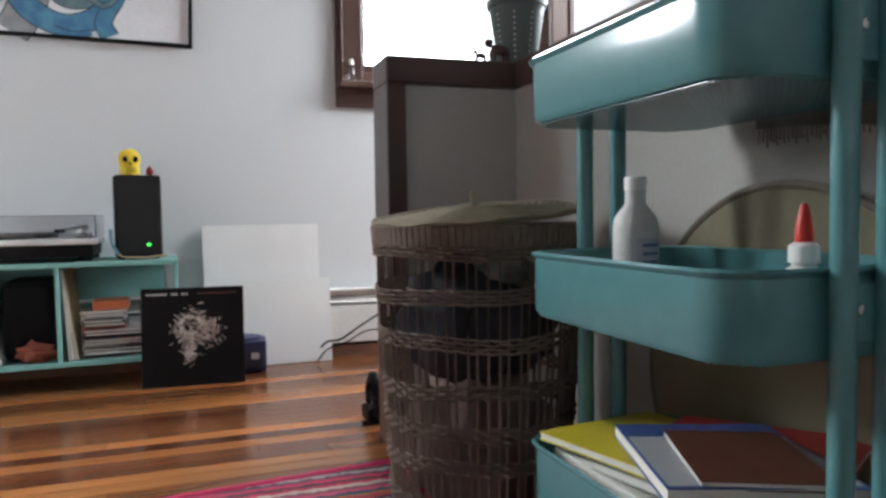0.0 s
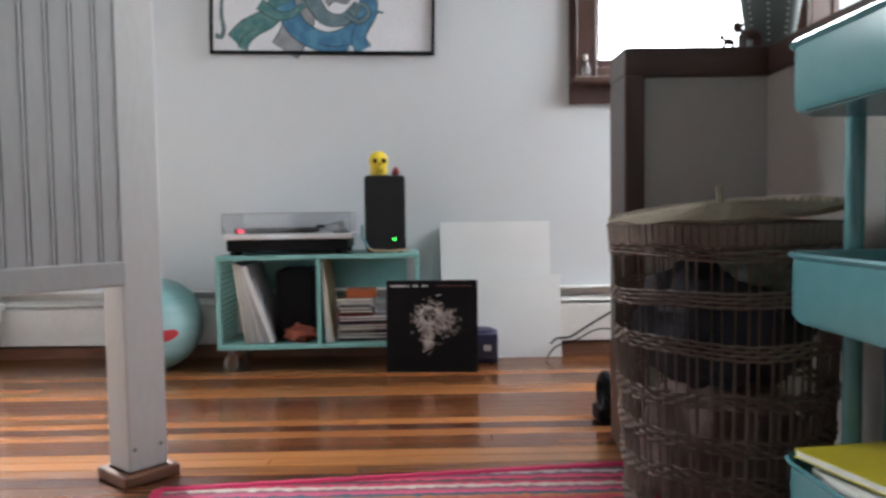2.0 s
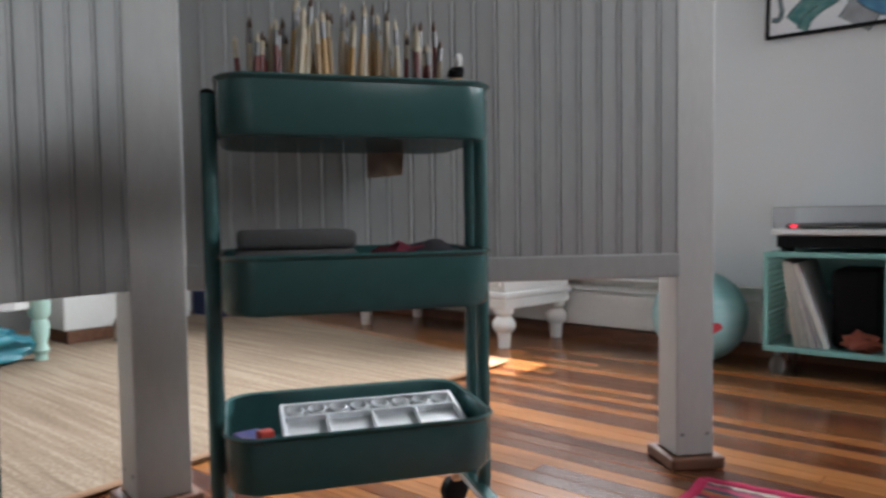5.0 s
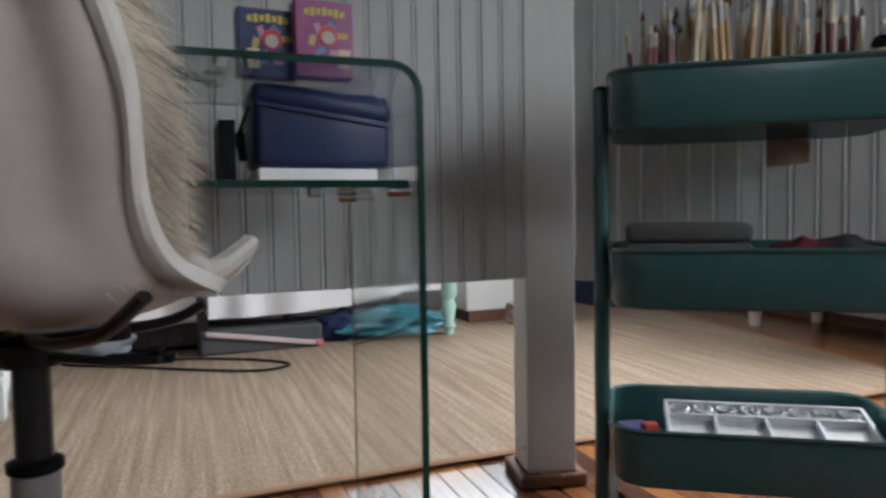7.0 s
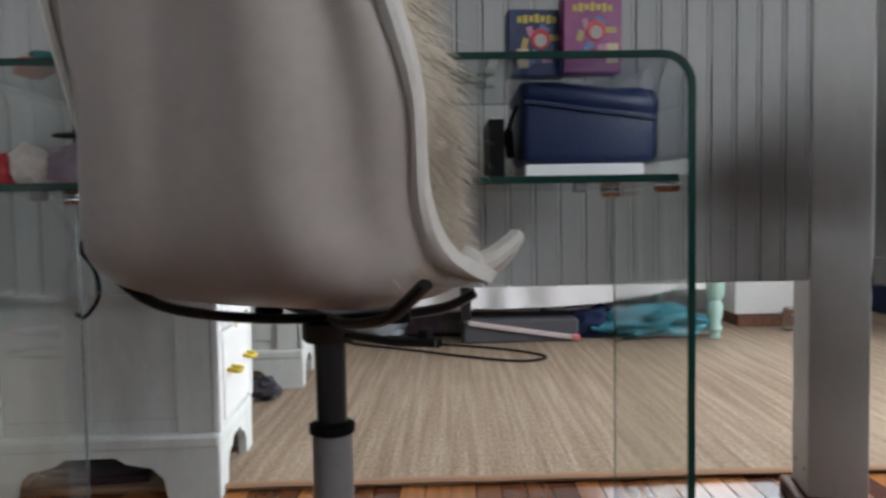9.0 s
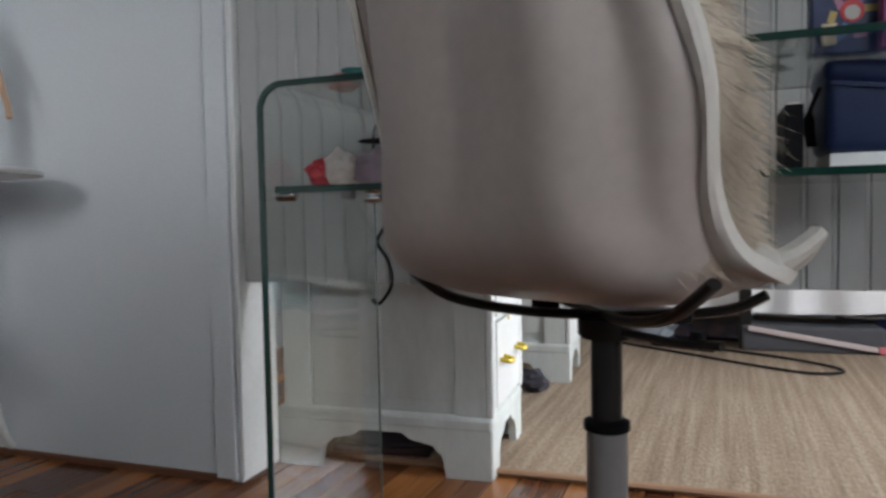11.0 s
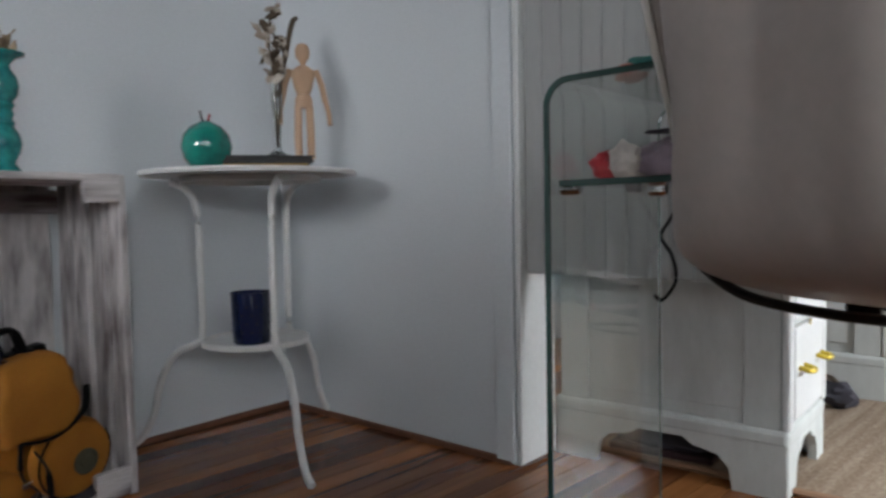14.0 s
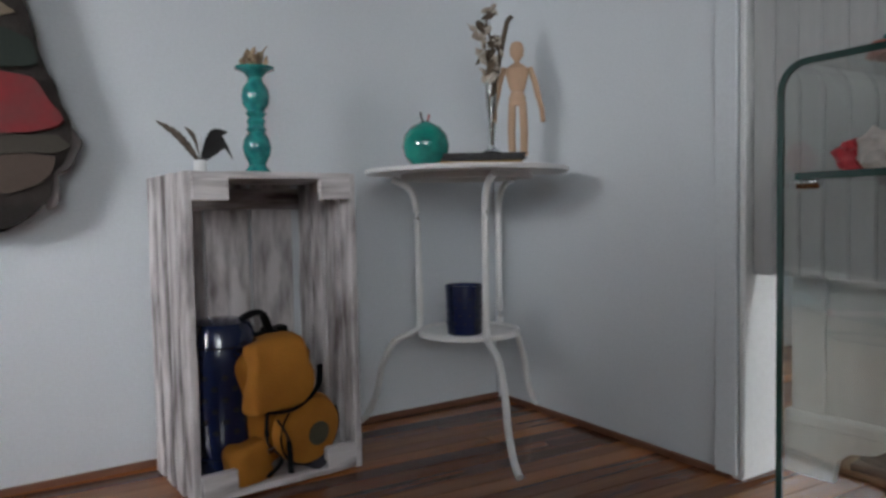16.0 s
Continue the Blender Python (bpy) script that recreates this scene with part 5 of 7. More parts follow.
# on the cap
CAPZ = HZ + 0.0662
pot = thing("plant_pot", "tapered grey-green pot with rows of pale dots on the low wall", "plant pot", pose(0.800, 1.738, CAPZ))
POT = material("grey_green_glaze", (0.12, 0.15, 0.14), 0.4, second=(0.09, 0.12, 0.115), scale=9)
part("vessel", lathe([(0.048, 0), (0.050, 0.004), (0.072, 0.150), (0.078, 0.152), (0.080, 0.168), (0.076, 0.170), (0.070, 0.160), (0.066, 0.140)], 36, cap=False), POT, pot, smooth=True)
part("base", lathe([(0.048, 0.001), (0.0, 0.0015)], 36), POT, pot)
part("soil", lathe([(0.067, 0.142), (0.0, 0.150)], 24), SUBFLOOR, pot)
dot = lathe([(0.0028, 0), (0.0016, 0.0012), (0.0, 0.0014)], 8)
first = part("dot", dot, WHITE_METAL, pot)
count = 0
for a in range(0, 360, 40):
    for k in range(9):
        z = 0.02 + k * 0.0135
        r = 0.0502 + 0.022 * (z - 0.004) / 0.146
        o = first if count == 0 else new("dot", first.data)
        o.parent = pot
        o.matrix_basis = pose(0, 0, 0, 0, 0, a) @ pose(r, 0, z, 0, 81, 0)
        count += 1
LEAF = material("yellow_green_leaf", (0.16, 0.20, 0.05), 0.5)
rl = random.Random(8)
for i in range(14):
    a, le = rl.uniform(0, 6.28), rl.uniform(0.06, 0.12)
    bm = bmesh.new()
    pts = [(0, 0, 0), (le * 0.3, 0, le * 0.5), (le * 0.7, 0, le * 0.75), (le * 1.05, 0, le * 0.7)]
    prev = None
    for (x, y, z), w in zip(pts, (0.003, 0.012, 0.011, 0.001)):
        row = [bm.verts.new((x, -w, z + 0.002)), bm.verts.new((x, 0, z)), bm.verts.new((x, w, z + 0.002))]
        if prev:
            bm.faces.new((prev[0], prev[1], row[1], row[0]))
            bm.faces.new((prev[1], prev[2], row[2], row[1]))
        prev = row
    part("leaf", bm, LEAF, pot, smooth=True).matrix_basis = pose(0.02 * math.cos(a), 0.02 * math.sin(a), 0.145, 0, 0, math.degrees(a))
for x, s, lab in ((0.685, 0.55, "tiny dark animal figurine on the low wall"), (0.735, 1.0, "small dark standing animal figurine on the low wall")):
    an = tagged(part("animal_figurine", bmesh.new(), BLACK_PLASTIC), lab, "figurine")
    bm = blob((0.030 * s, 0.013 * s, 0.014 * s), (0, 0, 0.036 * s), 0.15, 2.0, 2)
    for lx in (-0.02, 0.02):
        for ly in (-0.007, 0.007):
            lathe([(0.0055 * s, 0.0), (0.0055 * s, 0.034 * s)], 8, (lx * s, ly * s, 0), bm)
    bm2 = blob((0.013 * s, 0.011 * s, 0.013 * s), (-0.032 * s, 0, 0.050 * s), 0.1, 3.0, 2)
    tmp = bpy.data.meshes.new("tmp")
    bm2.to_mesh(tmp)
    bm2.free()
    bm.from_mesh(tmp)
    bm.to_mesh(an.data)
    bm.free()
    an.data.materials.clear()
    an.data.materials.append(DARK_WOOD)
    an.matrix_world = pose(x, 1.705, CAPZ, 0, 0, 12)
jar = thing("glass_vial", "small clear glass bottle on the window sill", "bottle", run(NW, NE)[0] @ pose(4.66, -0.045, 1.1025))
part("body", lathe([(0.014, 0), (0.016, 0.003), (0.016, 0.045), (0.008, 0.058), (0.008, 0.068)], 18), GLASS, jar, smooth=True)
part("stopper", lathe([(0.009, 0.068), (0.010, 0.085), (0.007, 0.088)], 14), PAPER, jar)
coil = thing("cable_coil", "coiled black cable lying by the end of the low wall", "cable", pose(0.450, 1.93, 0))
for k, (r, z, ty) in enumerate(((0.055, 0.075, 0.0), (0.05, 0.072, 0.012), (0.045, 0.068, 0.022))):
    bm = bmesh.new()
    tube([(0.0, ty + r * math.cos(a * 0.3927), z + r * math.sin(a * 0.3927)) for a in range(17)], 0.011, 7, bm)
    part("loop", bm, BLACK_PLASTIC, coil, smooth=True)
part("plug", box((0.05, 0.09, 0.04), (0.0, 0.015, 0.0205), 0.008), BLACK_PLASTIC, coil)


# ---- glass desk ----
DESK_M, DW = run((-0.852, -0.622), (-0.876, 0.272))
DD, DH = 0.355, 0.757


def bent(profile_out, thick, y0, y1, name, mat, parent, label=""):
    """A sheet bent along a profile of (x, z), with its thickness inwards, between two depths."""
    bm = bmesh.new()
    n = len(profile_out)
    inner = []
    for i, (x, z) in enumerate(profile_out):
        a, b = profile_out[max(i - 1, 0)], profile_out[min(i + 1, n - 1)]
        d = Vector((b[0] - a[0], b[1] - a[1])).normalized()
        inner.append((x + d.y * thick, z - d.x * thick))
    def ring(y, line):
        return [bm.verts.new((x, y, z)) for x, z in line]
    fo, fi, bo, bi = ring(y0, profile_out), ring(y0, inner), ring(y1, profile_out), ring(y1, inner)
    for i in range(n - 1):
        bm.faces.new((fo[i], fo[i + 1], fi[i + 1], fi[i]))
        bm.faces.new((bo[i + 1], bo[i], bi[i], bi[i + 1]))
        bm.faces.new((fo[i + 1], fo[i], bo[i], bo[i + 1]))
        bm.faces.new((fi[i], fi[i + 1], bi[i + 1], bi[i]))
    bm.faces.new((fo[0], fi[0], bi[0], bo[0]))
    bm.faces.new((fi[-1], fo[-1], bo[-1], bi[-1]))
    bmesh.ops.recalc_face_normals(bm, faces=bm.faces)
    return part(name, bm, mat, parent, label, smooth=True)


desk = thing("glass_desk", "bent clear glass desk with green edges and a lower shelf", "desk", DESK_M)
rad_ = 0.040
DX = -0.014
prof = [(DX, 0.006)]
for k in range(9):
    a = radians(180 - 90 * k / 8)
    prof.append((DX + rad_ + rad_ * math.cos(a), DH - rad_ + rad_ * math.sin(a)))
for k in range(9):
    a = radians(90 - 90 * k / 8)
    prof.append((DW - rad_ + rad_ * math.cos(a), DH - rad_ + rad_ * math.sin(a)))
prof.append((DW, 0.006))
body = bent(prof, 0.0085, 0.004, DD - 0.003, "bent_sheet", GLASS, desk)
body.visible_shadow = False
bent(prof, 0.0085, 0.0, 0.004, "front_edge", GREEN_EDGE, desk, "dark green polished glass edge")
bent(prof, 0.0085, DD - 0.003, DD - 0.0005, "back_edge", material("pale_glass_edge", (0.10, 0.17, 0.15), 0.2, bump=0), desk)
for x in (DX, DW - 0.012):
    for y in (0.03, DD - 0.03):
        part("glide", box((0.012, 0.03, 0.006), (x + 0.006, y, 0.003)), CHROME, desk)
SHZ = 0.609
sh = part("lower_shelf", box((DW - 0.014, DD - 0.03, 0.008), (DW / 2 - 0.007, 0.022 + (DD - 0.03) / 2, SHZ), 0.001), GLASS, desk)
sh.visible_shadow = False
part("shelf_edge", box((DW - 0.014, 0.004, 0.0095), (DW / 2 - 0.007, 0.019, SHZ), 0.001), GREEN_EDGE, desk)
for x in (DX + 0.009, DW - 0.009):
    for y in (0.035, DD - 0.04):
        part("shelf_peg", lathe([(0.009, 0), (0.009, 0.026), (0.006, 0.03)], 14), CHROME, desk, smooth=True).matrix_basis = pose(x, y, SHZ - 0.008, 0, 90 if x < 0.5 else -90, 0)
for x in (0.11, DW - 0.13):
    part("shelf_clip", box((0.018, 0.014, 0.020), (x, 0.030, SHZ - 0.006), 0.003), GREY_METAL, desk)


def on_desk(x, y, z, rz=0):
    return DESK_M @ pose(x, y, z, 0, 0, rz)


SH = SHZ + 0.0042
TOP = DH + 0.0002
NAVY = material("navy_vinyl", (0.008, 0.018, 0.066), 0.42, second=(0.012, 0.026, 0.088), scale=5, fine=120, bump=0.15)
bag = thing("navy_case", "navy blue soft case with a flap on a white box", "case", on_desk(0.806, 0.215, SH + 0.0235))
part("body", box((0.196, 0.13, 0.104), (0, 0, 0.053), 0.012, segments=3), NAVY, bag, smooth=True)
part("flap", box((0.202, 0.136, 0.034), (0, -0.001, 0.090), 0.013, (0, 7.5, 0), segments=3), NAVY, bag, smooth=True)
part("flap_seam", box((0.19, 0.004, 0.005), (0, -0.068, 0.072), 0.001, (0, 8, 0)), NAVY, bag)
part("strap", tube(spline([(-0.10, -0.03, 0.085), (-0.112, -0.03, 0.05), (-0.108, -0.02, 0.012)]), 0.007, 6, flat=0.4), BLACK_PLASTIC, bag)
wb = thing("white_box", "flat white box under the navy case", "box", on_desk(0.795, 0.21, SH + 0.0005))
part("lid", box((0.165, 0.12, 0.022), (0, 0, 0.0115), 0.002), WHITE_BOARD, wb)
bb = thing("black_book", "thin black book standing beside the navy case", "book", on_desk(0.675, 0.22, SH + 0.0003))
part("cover", box((0.022, 0.11, 0.088), (0, 0, 0.044), 0.002), BLACK_PLASTIC, bb)
part("page_block", box((0.014, 0.10, 0.004), (0, 0, 0.0885)), PAPER, bb)
for x, colour, colour2, h, lab in ((0.745, (0.20, 0.03, 0.14), (0.32, 0.07, 0.19), 0.092, "small magenta card tin with a coloured emblem"), (0.675, (0.02, 0.028, 0.08), (0.05, 0.07, 0.16), 0.080, "small dark blue card tin with a coloured emblem")):
    tin = thing("card_tin", lab, "box", on_desk(x + 0.05, 0.115 if h > 0.09 else 0.13, TOP, 4), group="card tins on the desk")
    part("carton", box((0.078, 0.030, h), (0, 0, h / 2 + 0.0003), 0.002), material("printed_tin", colour, 0.35, second=colour2, scale=22, fine=60, bump=0.02, amount=0.8), tin)
    part("emblem", lathe([(0.0135, 0), (0.0125, 0.0012)], 22), material("red_emblem", (0.5, 0.04, 0.05), 0.4, bump=0), tin).matrix_basis = pose(0.004, -0.0152, h * 0.52, 90, 0, 0)
    part("emblem_half", lathe([(0.0085, 0), (0.0075, 0.0006)], 18), material("white_emblem", (0.4, 0.37, 0.35), 0.4, bump=0), tin).matrix_basis = pose(0.004, -0.0164, h * 0.49, 90, 0, 0)
    for k in range(7):
        part("title_bar", box((0.0058, 0.001, 0.008 + 0.003 * (k % 2)), (-0.024 + 0.0078 * k, -0.0156, h * 0.85 - 0.0006 * abs(k - 3)), 0.0002), material("yellow_bar", (0.55, 0.42, 0.08), 0.4, bump=0), tin)
    for k in range(6):
        a = radians(20 + 55 * k)
        part("print_patch", box((0.014, 0.0008, 0.008), (0.004 + 0.021 * math.cos(a), -0.0154, h * 0.46 + 0.018 * math.sin(a)), 0.0002, (0, 35 * k, 0)), material("printed_patch", ((0.42, 0.30, 0.10), (0.10, 0.16, 0.34), (0.45, 0.20, 0.30))[k % 3], 0.4, bump=0), tin)
    part("corner_shape", box((0.016, 0.001, 0.018), (0.026 if h > 0.09 else -0.02, -0.0156, h * 0.24), 0.0003), material("cream_shape", (0.55, 0.45, 0.30), 0.4, bump=0), tin)
gb = thing("grey_box", "small grey-violet box on the desk", "box", on_desk(0.555, 0.09, TOP))
part("carton", box((0.05, 0.05, 0.024), (0, 0, 0.0122), 0.002), material("violet_grey", (0.09, 0.075, 0.11), 0.5), gb)
pl = thing("leafy_sprig", "pale green leafy sprig lying on the desk", "plant", on_desk(0.60, 0.17, TOP))
rs = random.Random(2)
for i in range(16):
    part("leaf", blob((0.017, 0.010, 0.003), (rs.uniform(-0.05, 0.07), rs.uniform(-0.05, 0.05), 0.004 + 0.0012 * i), 0.3, i, 1), material("sage_leaf", (0.17, 0.24, 0.19), 0.6), pl)
lt = thing("laptop", "thin black laptop with a blue-lit edge on the desk", "laptop", on_desk(0.23, 0.20, TOP))
part("base", box((0.26, 0.20, 0.014), (0.02, 0, 0.0073), 0.003), BLACK_PLASTIC, lt)
part("screen", box((0.26, 0.007, 0.17), (0.02, 0.100, 0.098), 0.003, (-8, 0, 0)), BLACK_PLASTIC, lt)
part("blue_edge_light", box((0.06, 0.002, 0.004), (-0.08, -0.1008, 0.008)), glowing("blue_glow", (0.15, 0.6, 1.0), 2.0), lt)
bird = thing("bird_figure", "tiny red and green bird figure on the desk", "figurine", on_desk(0.07, 0.10, TOP, 20))
part("body", blob((0.024, 0.012, 0.011), (0, 0, 0.013), 0.2, 1.0, 2), material("coral_paint", (0.45, 0.12, 0.08), 0.45, second=(0.4, 0.3, 0.25), scale=40, amount=0.9), bird, smooth=True)
part("wing", blob((0.018, 0.014, 0.008), (0.014, 0, 0.024), 0.2, 3.0, 2), material("teal_paint", (0.03, 0.16, 0.14), 0.45), bird, smooth=True)
# clutter on the lower shelf
for i, (x, y, rr, colour, lab) in enumerate(((0.065, 0.15, (0.022, 0.02, 0.022), (0.42, 0.03, 0.04), "crumpled red foil wrapper on the glass shelf"), (0.105, 0.14, (0.026, 0.022, 0.026), (0.55, 0.5, 0.46), "crumpled pale cellophane bag on the glass shelf"), (0.15, 0.16, (0.042, 0.03, 0.028), (0.26, 0.20, 0.24), "crumpled violet-grey bag on the glass shelf"), (0.205, 0.15, (0.028, 0.026, 0.034), (0.62, 0.57, 0.51), "round cream candle bag on the glass shelf"), (0.25, 0.17, (0.04, 0.03, 0.036), (0.20, 0.18, 0.18), "grey pouch on the glass shelf"))):
    tagged(part("wrapper", blob(rr, (0, 0, rr[2]), 0.22, i * 2.0 + 1, 3), material("wrapper_film", colour, 0.35, second=tuple(min(1, c * 1.5 + 0.05) for c in colour), scale=30, bump=0.3, amount=0.8), smooth=True), lab, "wrapper").matrix_world = on_desk(x - 0.036, y - 0.05, SH)
cap_ = thing("baseball_hat", "black peaked hat resting on the shelf clutter", "hat", on_desk(0.165, 0.115, SH + 0.062))
part("crown", lathe([(0.040, 0.0), (0.040, 0.012), (0.034, 0.03), (0.018, 0.04), (0.0, 0.042)], 24), CLOTH_DARK, cap_, smooth=True)
part("peak", blob((0.042, 0.026, 0.004), (-0.035, -0.01, 0.004), 0.1, 2.0, 2), CLOTH_DARK, cap_, smooth=True)
cd = thing("charger_cable", "black charger cable hanging from the glass shelf", "cable", DESK_M @ pose(-0.172, 0, 0))
part("cable", tube(spline([(0.215, 0.32, SH + 0.01), (0.214, 0.355, 0.60), (0.185, 0.36, 0.555), (0.165, 0.36, 0.520), (0.186, 0.36, 0.485), (0.192, 0.36, 0.44), (0.165, 0.36, 0.404), (0.145, 0.362, 0.412)], 10), 0.0035, 6), BLACK_PLASTIC, cd)


# ---- shell chair ----
CHAIR_M = pose(-0.886, -0.165, -0.006, 0, 0, 90 - 23)  # local +y is the way it faces


def shell_point(u, v):
    """Seat shell: v runs from the top of the back (0) down and over the seat to its front lip (1), u across from -1 to 1."""
    line = [(-0.250, 0.93), (-0.242, 0.80), (-0.232, 0.68), (-0.222, 0.59), (-0.205, 0.535), (-0.165, 0.498), (-0.09, 0.476), (0.02, 0.470), (0.12, 0.480), (0.19, 0.486)]
    half = [0.190, 0.198, 0.224, 0.207, 0.203, 0.203, 0.204, 0.208, 0.206, 0.198]
    left = [0.206, 0.204, 0.206, 0.238, 0.268, 0.266, 0.240, 0.214, 0.210, 0.200]
    fwd = [0.020, 0.036, 0.060, 0.090, 0.105, 0.085, 0.040, 0.010, -0.005, -0.020]
    lift = [0.0, 0.0, 0.0, 0.0, 0.010, 0.032, 0.050, 0.054, 0.058, 0.060]
    f = v * (len(line) - 1)
    i = min(int(f), len(line) - 2)
    t = f - i
    def mix(s):
        a, b, c, d = s[max(i - 1, 0)], s[i], s[i + 1], s[min(i + 2, len(s) - 1)]
        return 0.5 * (2 * b + (c - a) * t + (2 * a - 5 * b + 4 * c - d) * t * t + (3 * b - a - 3 * c + d) * t ** 3)
    y, z = mix([p[0] for p in line]), mix([p[1] for p in line])
    k = abs(u) ** 4.2
    fade = min(1.0, max(0.0, (0.62 - v) / 0.25))
    wave = 0.05 * math.sin(v * 9.0)
    dent = fade * (0.017 * math.exp(-((u - 0.76 + wave) / 0.12) ** 2) + 0.024 * math.exp(-((u + 0.82 + wave) / 0.08) ** 2) - 0.006 * math.exp(-((u - 0.45 + wave) / 0.16) ** 2) + 0.005 * math.exp(-((u + 0.15 - wave) / 0.14) ** 2))
    return Vector((u * mix(half if u > 0 else left) * (1 - 0.06 * k) - 0.009, y + mix(fwd) * k + dent, z + mix(lift) * k))


def chair():
    c = thing("shell_chair", "white moulded shell swivel chair, its back to the room", "chair", CHAIR_M)
    bm = bmesh.new()
    nu, nv = 48, 44
    grid = [[bm.verts.new(shell_point(-1 + 2 * i / nu, j / nv)) for i in range(nu + 1)] for j in range(nv + 1)]
    for j in range(nv):
        for i in range(nu):
            bm.faces.new((grid[j][i], grid[j][i + 1], grid[j + 1][i + 1], grid[j + 1][i]))
    bmesh.ops.recalc_face_normals(bm, faces=bm.faces)
    bmesh.ops.solidify(bm, geom=list(bm.faces), thickness=0.007)
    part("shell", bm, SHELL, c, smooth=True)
    edge = [shell_point(-1, j / 40) for j in range(41)] + [shell_point(-1 + 2 * i / 24, 1.0) for i in range(1, 25)] + [shell_point(1, 1 - j / 40) for j in range(1, 41)]
    bm = bmesh.new()
    prev = None
    for i, p in enumerate(edge):
        d = (edge[min(i + 1, len(edge) - 1)] - edge[max(i - 1, 0)]).normalized()
        mid = Vector((0, -0.02, 0.60))
        outward = (p - mid)
        outward -= d * outward.dot(d)
        outward.normalize()
        across = d.cross(outward).normalized()
        down = i / 40 if i <= 40 else max(0.0, (len(edge) - 1 - i) / 40)
        broad = 0.54 - 0.28 * math.exp(-((down - 0.26) / 0.07) ** 2) + 1.55 * math.exp(-((down - 0.58) / 0.11) ** 2)
        if i <= 40:
            broad *= 0.55
        elif i > 64:
            # the free side is turned out towards the room
            outward = (outward * 0.35 + Vector((0.80, 0.30, -0.20))).normalized()
            across = d.cross(outward).normalized()
        row = [bm.verts.new(p + outward * a * broad + across * b) for a, b in ((-0.006, -0.009), (0.014, -0.011), (0.026, -0.007), (0.028, 0.006), (0.015, 0.011), (-0.006, 0.009))]
        if prev:
            for k in range(6):
                bm.faces.new((prev[k], prev[(k + 1) % 6], row[(k + 1) % 6], row[k]))
        prev = row
    bmesh.ops.recalc_face_normals(bm, faces=bm.faces)
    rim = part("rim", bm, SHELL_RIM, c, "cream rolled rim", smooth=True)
    corner = shell_point(1, 0.57)
    part("rim_corner", blob((0.040, 0.012, 0.024), corner + Vector((0.004, 0.010, -0.004)), 0.0, 0.0, 4), SHELL_RIM, rim, smooth=True)
    for s in (-1, 1):
        part("bracket_arm", tube(spline([(0.0, 0.0, 0.452), (s * 0.07, -0.065, 0.458), (s * 0.145, -0.120, 0.476), (s * 0.196, -0.140, 0.512)]), 0.009, 8, flat=0.7), BLACK_METAL, c, smooth=True)
        part("bracket_arm", tube(spline([(0.0, 0.0, 0.450), (s * 0.07, 0.04, 0.454), (s * 0.125, 0.065, 0.462), (s * 0.160, 0.075, 0.480)]), 0.009, 8, flat=0.7), BLACK_METAL, c, smooth=True)
        part("seat_pad", lathe([(0.018, 0.0), (0.018, 0.012)], 14, (s * 0.09, 0.0, 0.452)), BLACK_PLASTIC, c)
    part("hub", lathe([(0.030, 0.425), (0.034, 0.430), (0.034, 0.448), (0.02, 0.452)], 24), BLACK_METAL, c, smooth=True)
    part("lever", tube([(0.02, -0.01, 0.436), (0.10, -0.02, 0.432), (0.15, -0.02, 0.434)], 0.005, 8), BLACK_METAL, c)
    part("gas_lift", lathe([(0.0185, 0.30), (0.0185, 0.43)], 24), BLACK_METAL, c, smooth=True)
    part("collar", lathe([(0.022, 0.311), (0.028, 0.314), (0.028, 0.323), (0.020, 0.327)], 24), BLACK_PLASTIC, c, smooth=True)
    part("sleeve", lathe([(0.0245, 0.085), (0.0245, 0.311)], 24), GREY_METAL, c, smooth=True)
    for k in range(5):
        a = radians(72 * k + 20)
        leg = part("foot_arm", tube([(0.015 * math.cos(a), 0.015 * math.sin(a), 0.095), (0.12 * math.cos(a), 0.12 * math.sin(a), 0.085), (0.23 * math.cos(a), 0.23 * math.sin(a), 0.068)], 0.018, 8, flat=0.7, taper=0.6), GREY_METAL, c, smooth=True)
        part("wheel", lathe([(0.008, -0.014), (0.025, -0.012), (0.025, 0.012), (0.008, 0.014)], 16), BLACK_PLASTIC, leg, smooth=True).matrix_basis = pose(0.23 * math.cos(a), 0.23 * math.sin(a), 0.025, 90, 0, 72 * k + 60)
        part("wheel_stem", lathe([(0.006, 0.03), (0.006, 0.07)], 8, (0.23 * math.cos(a), 0.23 * math.sin(a), 0)), CHROME, leg)
    return c


chair()


